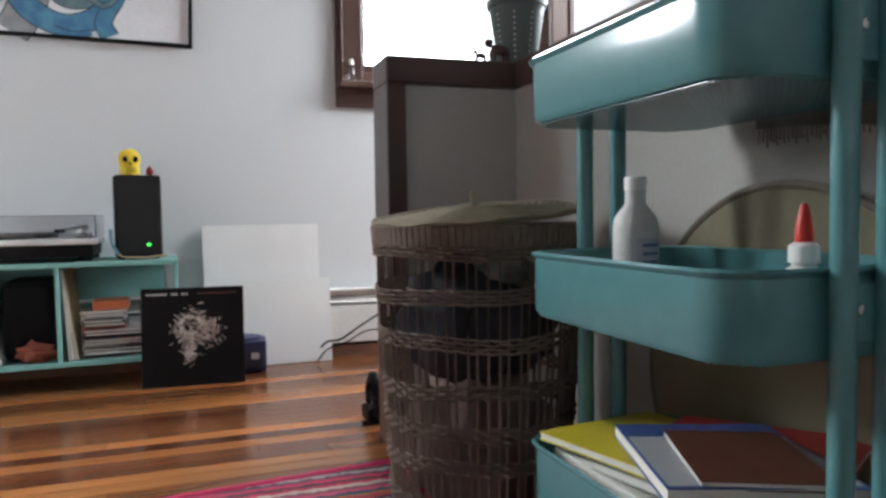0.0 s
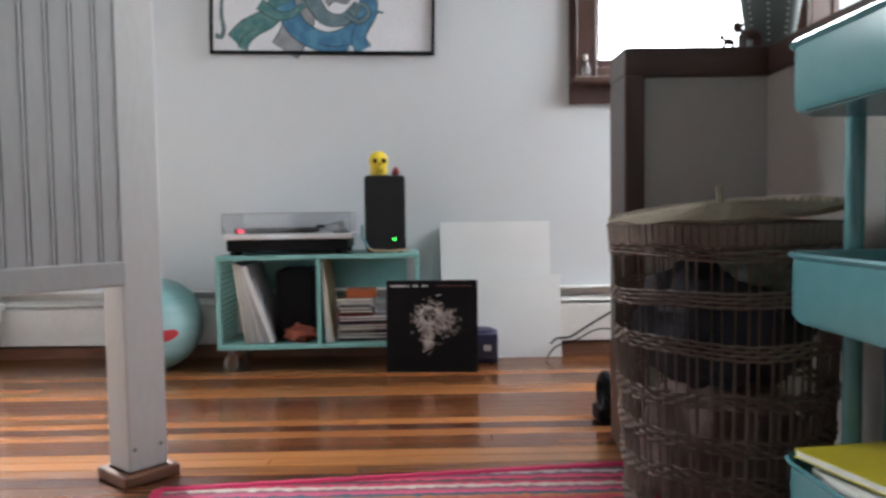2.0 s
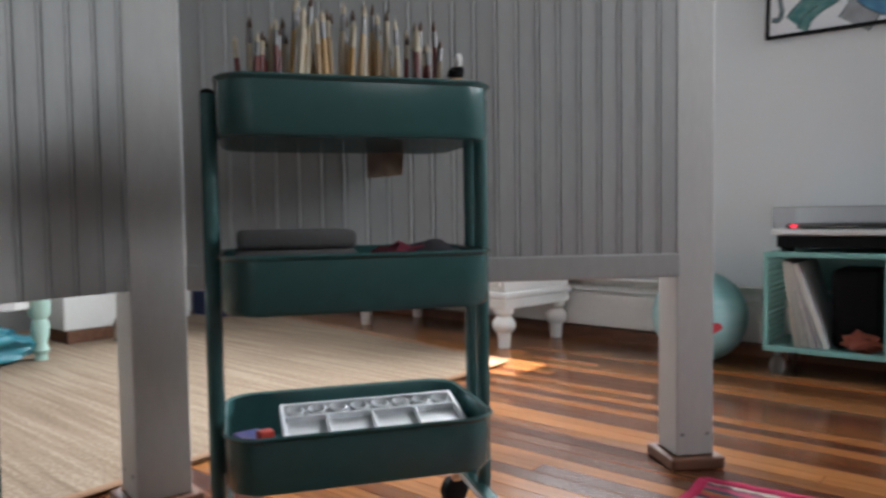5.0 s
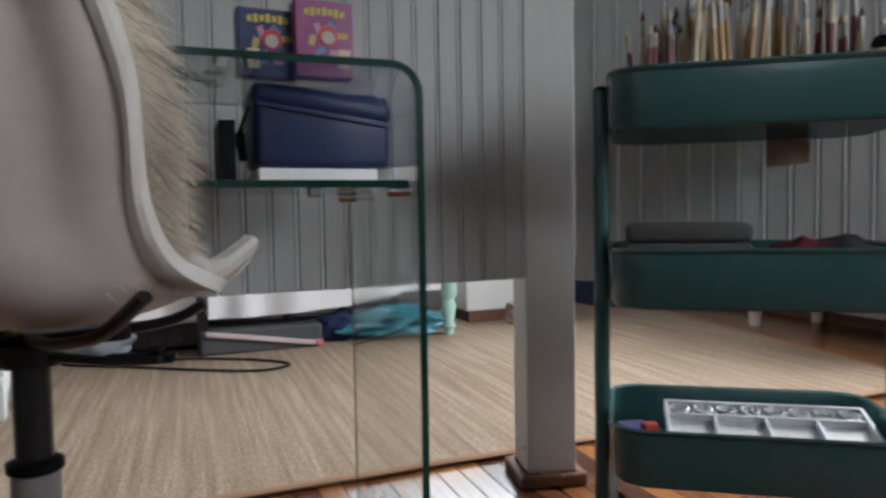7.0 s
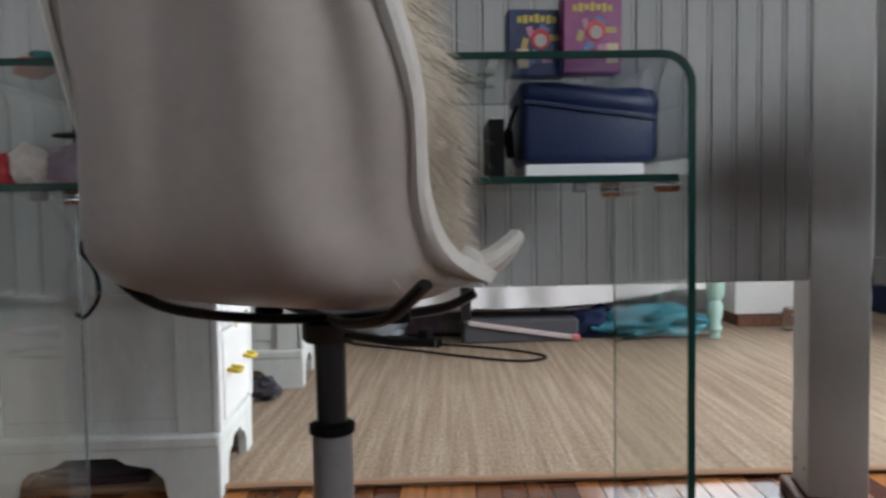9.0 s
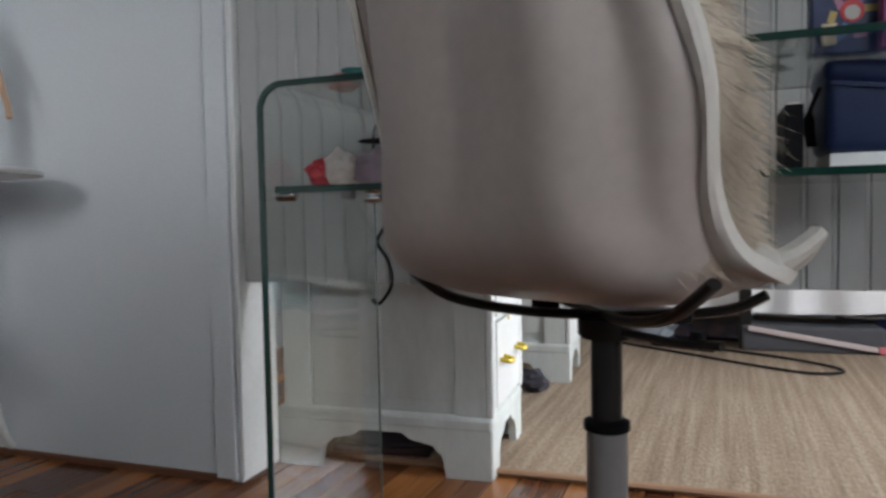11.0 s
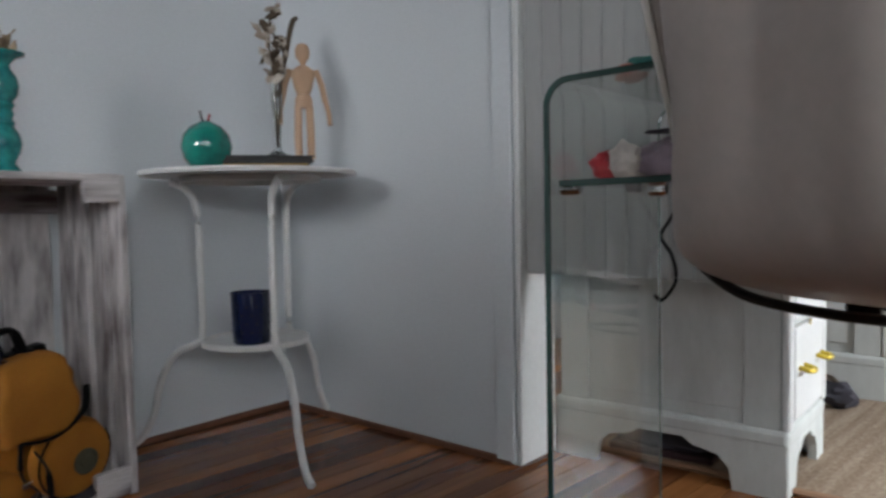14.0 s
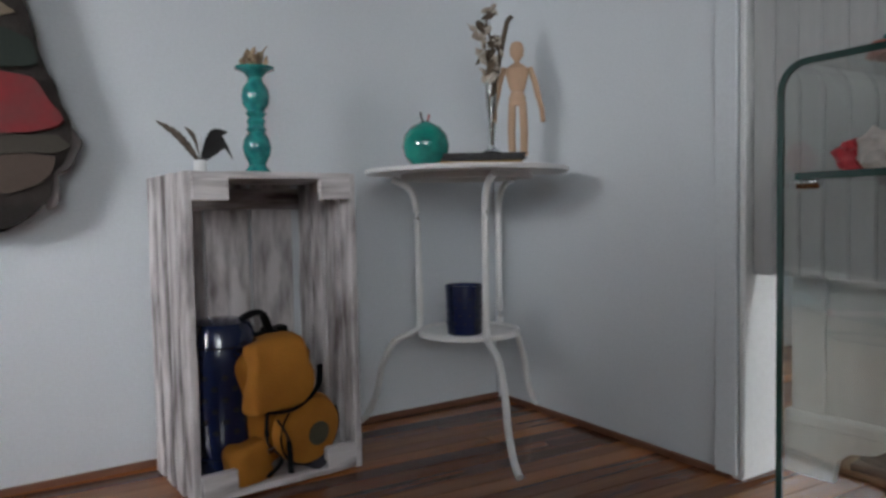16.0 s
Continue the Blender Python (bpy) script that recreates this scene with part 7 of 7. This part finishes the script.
# ---- bag hanging on the wall ----
S_M = run(SW, SE)[0]
hb = thing("hanging_bag", "dark patchwork cloth bag with red patches hung on the wall", "bag", S_M @ pose(1.275, 0.012, 0.0))
BAG = material("dark_patchwork", (0.020, 0.016, 0.015), 0.95, second=(0.060, 0.048, 0.040), scale=9, fine=160, bump=0.6, amount=0.9)


def hang(outline, y0, y1, mat, name, rough=0.010):
    around = spline([(x, z, 0) for x, z in outline + outline[:1]], 4)[:-1]
    bm = slab([(p.x, p.y) for p in around], -y1, -y0)
    bmesh.ops.subdivide_edges(bm, edges=list(bm.edges), cuts=3, use_grid_fill=True)
    bmesh.ops.transform(bm, matrix=pose(0, 0, 0, 90, 0, 0), verts=bm.verts)
    for v in bm.verts:
        v.co += rough * Vector((noise.noise(v.co * 22), 0.6 * noise.noise(v.co * 16 + Vector((4, 0, 0))), noise.noise(v.co * 22 + Vector((0, 9, 0)))))
    part(name, bm, mat, hb, smooth=True)


hang([(0.020, 1.20), (-0.04, 1.04), (-0.075, 0.90), (-0.115, 0.775), (-0.120, 0.72), (-0.088, 0.66), (-0.076, 0.62), (-0.04, 0.575), (0.03, 0.548), (0.12, 0.56), (0.20, 0.62), (0.22, 0.75), (0.19, 0.95), (0.12, 1.20)], 0.004, 0.055, BAG, "sack")
hang([(-0.055, 0.855), (-0.105, 0.772), (-0.04, 0.752), (0.06, 0.755), (0.10, 0.86), (0.03, 0.872)], 0.056, 0.066, material("faded_red_patch", (0.22, 0.028, 0.032), 0.95, second=(0.14, 0.05, 0.05), scale=20, amount=0.8), "red_patch")
hang([(-0.050, 0.94), (-0.066, 0.885), (0.03, 0.875), (0.10, 0.90), (0.06, 0.955)], 0.056, 0.064, material("dark_green_patch", (0.025, 0.034, 0.028), 0.95), "green_patch")
hang([(-0.10, 0.745), (-0.115, 0.715), (-0.02, 0.70), (0.12, 0.71), (0.10, 0.745)], 0.056, 0.068, material("olive_band", (0.06, 0.052, 0.042), 0.95), "band")
hang([(-0.010, 1.005), (-0.035, 0.985), (0.02, 0.975), (0.05, 0.995)], 0.056, 0.062, material("tan_patch", (0.22, 0.17, 0.12), 0.95), "tan_patch")
hang([(-0.108, 0.775), (-0.140, 0.735), (-0.128, 0.69), (-0.098, 0.66), (-0.092, 0.61), (-0.070, 0.60), (-0.075, 0.70)], 0.012, 0.050, material("grey_lining", (0.15, 0.13, 0.125), 0.95, second=(0.08, 0.065, 0.06), scale=14, bump=0.5), "ruffle")
hang([(-0.085, 0.70), (-0.080, 0.66), (0.0, 0.63), (0.12, 0.64), (0.10, 0.69)], 0.056, 0.064, material("brown_band", (0.085, 0.062, 0.05), 0.95, bump=0.5), "lower_band")
part("hook", tube([(0.07, 0.0, 1.22), (0.07, -0.04, 1.22), (0.07, -0.045, 1.25)], 0.006, 8), BLACK_METAL, hb)
part("loop", tube(spline([(0.03, -0.02, 1.19), (0.05, -0.03, 1.235), (0.09, -0.03, 1.235), (0.11, -0.02, 1.19)]), 0.008, 6), BAG, hb)
tz2 = bmesh.new()
for i in range(18):
    x = -0.095 + i * 0.004
    tube([(x, -0.02, 0.64), (x - 0.004, -0.022, 0.615), (x + 0.002 * math.sin(i * 2), -0.02, 0.60)], 0.0015, 4, tz2)
part("tassel", tz2, BAG, hb)["kind"] = "stuff"


# ---- sleeping side, seen under the partition ----
DISTRESS = material("distressed_white_paint", (0.62, 0.64, 0.62), 0.55, second=(0.30, 0.30, 0.29), scale=5, fine=50, bump=0.15, stretch=(2, 2, 0.6), amount=0.45)
YELLOW_PULL = material("yellow_brass", (0.62, 0.46, 0.05), 0.3, metal=0.4, bump=0)


def pedestal(m, label):
    """Small painted chest on bracket feet: panelled side, two lower drawers with pulls. Local x runs along the panelled side, y away."""
    c = thing("small_chest", label, "chest", m, group="white painted chests")
    L, D, H, B = 0.505, 0.315, 0.76, 0.125
    part("carcass", box((L - 0.02, D - 0.02, H - B), (L / 2, D / 2, (H + B) / 2), 0.003), DISTRESS, c)
    for x, w in ((0.045, 0.07), (L - 0.045, 0.07)):
        part("side_stile", box((w, 0.012, H - B - 0.02), (x, 0.006, (H + B) / 2), 0.003), DISTRESS, c)
    part("side_panel", box((0.175, 0.006, H - B - 0.08), (0.170, 0.0085, (H + B) / 2), 0.002), DISTRESS, c)
    part("side_panel", box((0.175, 0.006, H - B - 0.08), (0.345, 0.0085, (H + B) / 2), 0.002), DISTRESS, c)
    part("top", box((L + 0.03, D + 0.03, 0.024), (L / 2, D / 2, H + 0.012), 0.005), DISTRESS, c)
    part("base_moulding", box((L + 0.012, D + 0.012, 0.034), (L / 2, D / 2, B - 0.006), 0.009), DISTRESS, c)
    def bracket(w, at, rz):
        pts = [(0, 0), (w * 0.20, 0), (w * 0.215, 0.045), (w * 0.26, 0.068), (w * 0.36, 0.078), (w * 0.40, 0.092), (w * 0.60, 0.092), (w * 0.64, 0.078), (w * 0.74, 0.068), (w * 0.785, 0.045), (w * 0.80, 0), (w, 0), (w, 0.110), (0, 0.110)]
        bm = slab(pts, -0.018, 0.0)
        bmesh.ops.transform(bm, matrix=pose(*at, 0, 0, rz) @ pose(0, 0, 0, 90, 0, 0), verts=bm.verts)
        part("bracket_foot", bm, DISTRESS, c)
    bracket(L + 0.004, (-0.002, -0.004, 0), 0)
    bracket(D, (L + 0.004, 0.0, 0), 90)
    bracket(L, (0, D - 0.018, 0), 0)
    for k in range(3):
        d = part("drawer", box((0.014, D - 0.07, 0.185), (L + 0.001, D / 2 + 0.006, B + 0.115 + k * 0.200), 0.004), WHITE_TRIM, c, "white painted drawer front")
        for y in (0.085, D - 0.075):
            part("pull", tube(spline([(L + 0.008, y - 0.02, B + 0.125 + k * 0.2), (L + 0.030, y - 0.016, B + 0.120 + k * 0.2), (L + 0.030, y + 0.016, B + 0.120 + k * 0.2), (L + 0.008, y + 0.02, B + 0.125 + k * 0.2)]), 0.005, 7), YELLOW_PULL, d, "yellow brass pull")
    for y in (0.008, D - 0.012):
        part("front_pilaster", box((0.016, 0.028, H - B - 0.02), (L, y + 0.004, (H + B) / 2), 0.004), WHITE_TRIM, c)
    part("keyhole_plate", lathe([(0.006, 0), (0.005, 0.002)], 10), YELLOW_PULL, c).matrix_basis = pose(L + 0.008, D / 2, 0.33, 0, 90, 0)
    return c


m_ch, _ = run((-1.395, -1.000), (-1.438, -0.498))
pedestal(m_ch, "distressed white painted chest on bracket feet beyond the partition")
pedestal(run((-2.27, -1.02), (-2.315, -0.52))[0], "white painted chest on bracket feet farther back")
for x, y, rz, lab in ((0.22, 0.10, 4, "dark leather sandals under the white chest"), (0.30, 0.17, -12, "dark flat shoe box under the white chest")):
    s = thing("dark_shoe" if "sandal" in lab else "flat_box", lab, "shoe" if "sandal" in lab else "box", m_ch @ pose(x, y, 0.012, 0, 0, rz))
    part("sole", box((0.24, 0.075, 0.018), (0, 0, 0.009), 0.006), material("maroon_leather", (0.035, 0.014, 0.016), 0.5), s)
    part("upper", blob((0.11, 0.034, 0.022), (0.0, 0, 0.030), 0.15, 2.0 + x), CLOTH_DARK, s, smooth=True)
bt = tagged(part("dark_bag", blob((0.04, 0.05, 0.035), (0, 0, 0.034), 0.2, 6.0), CLOTH_DARK, smooth=True), "small black bag on the rug by the chest", "bag")
bt.matrix_world = pose(-2.17, -0.60, 0.010)

# white chest of drawers with turned legs
wd = thing("white_dresser", "long white painted dresser on turned bun legs by the heater", "dresser", pose(-1.795, 2.455, 0, 0, 0, 174))
DLX, DLY = 1.05, 0.44
part("body", box((DLX, DLY, 0.62), (DLX / 2 - 0.02, -DLY / 2 + 0.02, 0.55), 0.004), WHITE_TRIM, wd)
part("plinth_moulding", box((DLX + 0.03, DLY + 0.03, 0.03), (DLX / 2 - 0.02, -DLY / 2 + 0.02, 0.225), 0.010), WHITE_TRIM, wd)
part("base_board", box((DLX + 0.006, DLY + 0.006, 0.045), (DLX / 2 - 0.02, -DLY / 2 + 0.02, 0.19), 0.006), WHITE_TRIM, wd)
for x in (0.02, DLX - 0.06):
    for y in (-0.02, -DLY + 0.06):
        part("turned_leg", lathe([(0.024, 0.0), (0.026, 0.005), (0.028, 0.04), (0.031, 0.066), (0.042, 0.074), (0.050, 0.092), (0.050, 0.108), (0.040, 0.126), (0.030, 0.132), (0.030, 0.142), (0.042, 0.148), (0.042, 0.168)], 24, (x, y, 0)), WHITE_TRIM, wd, smooth=True)
for k in range(2):
    for j in range(2):
        d = part("drawer", box((DLX / 2 - 0.04, 0.014, 0.25), (0.26 + j * 0.51 - 0.02, 0.026, 0.39 + k * 0.28), 0.004), WHITE_TRIM, wd)
        part("knob", lathe([(0.008, 0), (0.016, 0.012), (0.012, 0.024), (0.0, 0.026)], 14), WHITE_METAL, d, smooth=True).matrix_basis = pose(0.24 + j * 0.51, 0.032, 0.39 + k * 0.28, -90, 0, 0)

# bed
MINT_PAINT = material("mint_painted_wood", (0.42, 0.62, 0.56), 0.45, scale=6, bump=0.05)
SHEET = material("white_cotton_sheet", (0.74, 0.73, 0.74), 0.9, second=(0.66, 0.65, 0.67), scale=7, fine=180, bump=0.3)
bed = thing("bed", "bed with mint painted turned legs behind the partition", "bed", pose(-3.13, 1.115, 0, 0, 0, 0))
for x, y in ((0, 0), (-0.86, 0), (0, -1.95), (-0.86, -1.95)):
    part("leg", lathe([(0.020, 0.0), (0.026, 0.008), (0.022, 0.03), (0.034, 0.05), (0.024, 0.075), (0.032, 0.11), (0.036, 0.15), (0.026, 0.175), (0.040, 0.195), (0.042, 0.30), (0.040, 0.42)], 22, (x, y, 0)), MINT_PAINT, bed, smooth=True)
part("side_rail", box((0.03, 1.9, 0.14), (0, -0.975, 0.29), 0.004), WHITE_TRIM, bed)
part("end_rail", box((0.83, 0.03, 0.14), (-0.43, 0, 0.29), 0.004), WHITE_TRIM, bed)
part("mattress", box((0.86, 1.9, 0.20), (-0.43, -0.975, 0.46), 0.04, segments=4), SHEET, bed, smooth=True)
sheet = thing("bed_sheet", "white cotton sheet hanging low off the bed", "sheet", pose(-3.13, 1.115, 0))
bm = bmesh.new()
bmesh.ops.create_grid(bm, x_segments=70, y_segments=14, size=0.5, matrix=pose(0, 0, 0, 90, 0, 90) @ Matrix.Diagonal((1.72, 0.40, 1, 1)))
for v in bm.verts:
    s, h = v.co.y, v.co.z
    low = 0.5 - h / 0.4
    v.co = Vector((0.030 + 0.014 * low * math.sin(s * 24 + 2 * math.sin(s * 7)) + 0.01 * low * noise.noise(Vector((s * 9, h * 6, 0))), s - 0.96, 0.40 + h - 0.018 * low * math.cos(s * 3.5) - 0.03 * low + 0.05 * low * max(0, s - 0.5) / 0.4))
part("drape", bm, SHEET, sheet, smooth=True)
part("top_fold", box((0.90, 1.74, 0.012), (-0.42, -0.96, 0.568), 0.004), SHEET, sheet)

# stored under the bed
CLEAR_BIN = glass_material("clear_bin", (0.72, 0.74, 0.80), 0.25)
for y, w, x, lab in ((0.62, 0.42, -3.42, "clear plastic storage bin under the bed"), (-0.10, 0.36, -3.42, "clear plastic storage bin with a lid under the bed")):
    b_ = thing("storage_bin", lab, "bin", pose(x, y, 0.0), group="bins under the bed")
    part("tub", slab(rounded(0.38, w, 0.03), 0.012, 0.125), CLEAR_BIN, b_)
    part("lid", slab(rounded(0.395, w + 0.015, 0.03), 0.1252, 0.135), WHITE_PLASTIC, b_)
    part("contents", box((0.34, w - 0.05, 0.08), (0, 0, 0.06), 0.02), material("mixed_contents", (0.16, 0.15, 0.19), 0.8, second=(0.35, 0.22, 0.24), scale=14, amount=0.9), b_)
tealbag = thing("teal_bag", "crumpled teal plastic bag under the bed", "bag", pose(-3.17, 0.86, 0.010))
part("sack", blob((0.11, 0.24, 0.075), (0, 0, 0.072), 0.22, 3.0, 4, 8), material("teal_film", (0.05, 0.26, 0.32), 0.3, second=(0.03, 0.13, 0.20), scale=9, bump=0.3), tealbag, smooth=True)
nv = tagged(part("navy_cloth", blob((0.08, 0.10, 0.07), (0, 0, 0.066), 0.2, 5.0), material("navy_cloth", (0.015, 0.025, 0.08), 0.9), smooth=True), "navy cloth bundle under the bed", "bundle")
nv.matrix_world = pose(-3.20, 0.60, 0.010)
pb = thing("grey_case", "flat dark grey case with a pale board under the bed", "case", pose(-3.16, 0.26, 0.010, 0, 0, 4))
part("case", box((0.20, 0.50, 0.10), (0, 0, 0.0505), 0.01), material("charcoal_case", (0.07, 0.07, 0.08), 0.6), pb)
part("pale_board", box((0.012, 0.46, 0.02), (0.108, 0.0, 0.055), 0.003, (-9, 0, 0)), material("pale_pink_board", (0.55, 0.46, 0.45), 0.6), pb)
part("pink_end", box((0.016, 0.03, 0.026), (0.112, 0.235, 0.02), 0.004), material("pink_tip", (0.6, 0.16, 0.18), 0.5), pb)
pot2 = tagged(part("grey_bundle", blob((0.07, 0.12, 0.065), (0, 0, 0.062), 0.2, 9.0), material("grey_cloth", (0.22, 0.23, 0.25), 0.9, second=(0.12, 0.15, 0.18), scale=12), smooth=True), "grey and blue cloth bundle under the bed", "bundle")
pot2.matrix_world = pose(-3.16, -0.36, 0.010)
ps = thing("power_strip", "black power strip with a looping cable on the rug", "power strip", pose(-3.02, -0.20, 0.0115, 0, 0, 70))
part("block", box((0.26, 0.05, 0.035), (0, 0, 0.0175), 0.006), BLACK_PLASTIC, ps)
part("adapter", box((0.05, 0.06, 0.04), (0.06, 0.0, 0.055), 0.008), BLACK_PLASTIC, ps)
ps2 = part("cable", tube(spline([(0.13, 0.0, 0.012), (0.30, 0.02, 0.006), (0.48, -0.02, 0.006), (0.60, -0.10, 0.006), (0.52, -0.20, 0.006), (0.30, -0.18, 0.006), (0.05, -0.12, 0.006), (-0.25, -0.06, 0.006), (-0.34, 0.02, 0.006)]), 0.005, 6), BLACK_PLASTIC, ps)
up = thing("black_stand", "short black upright leg under the bed", "leg", pose(-3.08, 0.03, 0.0115))
part("bar", box((0.045, 0.045, 0.30), (0, 0, 0.15), 0.004), BLACK_METAL, up)
lc = thing("low_chest", "low cream chest against the far wall", "chest", pose(-3.55, 1.62, 0))
part("body", box((0.30, 0.62, 0.36), (0, 0, 0.25), 0.006), WHITE_TRIM, lc)
part("plinth", box((0.27, 0.58, 0.07), (0, 0, 0.0355)), BROWN_BLOCK, lc)
jr = thing("glass_jar", "small clear glass jar on the floor by the low chest", "jar", pose(-3.30, 1.52, 0.0105))
part("body", lathe([(0.03, 0), (0.034, 0.004), (0.034, 0.08), (0.026, 0.095), (0.026, 0.105)], 22), GLASS, jr, smooth=True)
nb = thing("navy_box", "dark navy box on the floor by the far wall", "box", pose(-3.75, 2.40, 0.0))
part("body", box((0.3, 0.35, 0.20), (0, 0, 0.1005), 0.01), material("navy_board", (0.02, 0.035, 0.11), 0.6), nb)
part("lid", box((0.31, 0.36, 0.03), (0, 0, 0.216), 0.006), material("pale_lid", (0.5, 0.5, 0.55), 0.6), nb)


# ---- floor strips ----
def floor_strips():
    """Strips laid along x, with staggered butt joints; the ones round the middle of the rooms are pieces of their own."""
    rng = random.Random(5)
    width, near, rest = 0.052, [], []
    y = -1.90
    while y < 3.05:
        x = -4.05 + rng.uniform(-0.6, 0)
        while x < 2.2:
            length = rng.uniform(1.3, 3.6)
            a, b = max(x, -4.05), min(x + length, 2.2)
            if b - a > 0.05:
                item = ((a + b) / 2, y + width / 2, b - a)
                (near if (a < 1.2 and b > -2.4 and len(near) < 290) else rest).append(item)
            x += length
        y += width
    for cx, cy, length in near:
        bm = box((length - 0.0012, width - 0.0016, 0.012), (0, 0, -0.0064), 0.0009, segments=1)
        part("plank", bm, FLOOR_WOOD, floor).location = (cx, cy, 0)
    verts, faces = [], []
    for cx, cy, length in rest:
        n, hx, hy = len(verts), length / 2 - 0.0006, width / 2 - 0.0008
        for sx, sy, z in ((-1, -1, -0.0004), (1, -1, -0.0004), (1, 1, -0.0004), (-1, 1, -0.0004), (-1, -1, -0.0124), (1, -1, -0.0124), (1, 1, -0.0124), (-1, 1, -0.0124)):
            verts.append((cx + sx * hx, cy + sy * hy, z))
        faces += [(n, n + 1, n + 2, n + 3), (n, n + 4, n + 5, n + 1), (n + 1, n + 5, n + 6, n + 2), (n + 2, n + 6, n + 7, n + 3), (n + 3, n + 7, n + 4, n)]
    me = bpy.data.meshes.new("outer_planks")
    me.from_pydata(verts, [], faces)
    me.materials.append(FLOOR_WOOD)
    ob = new("outer_planks", me)
    ob.parent = floor
    ob["kind"] = "stuff"


floor_strips()
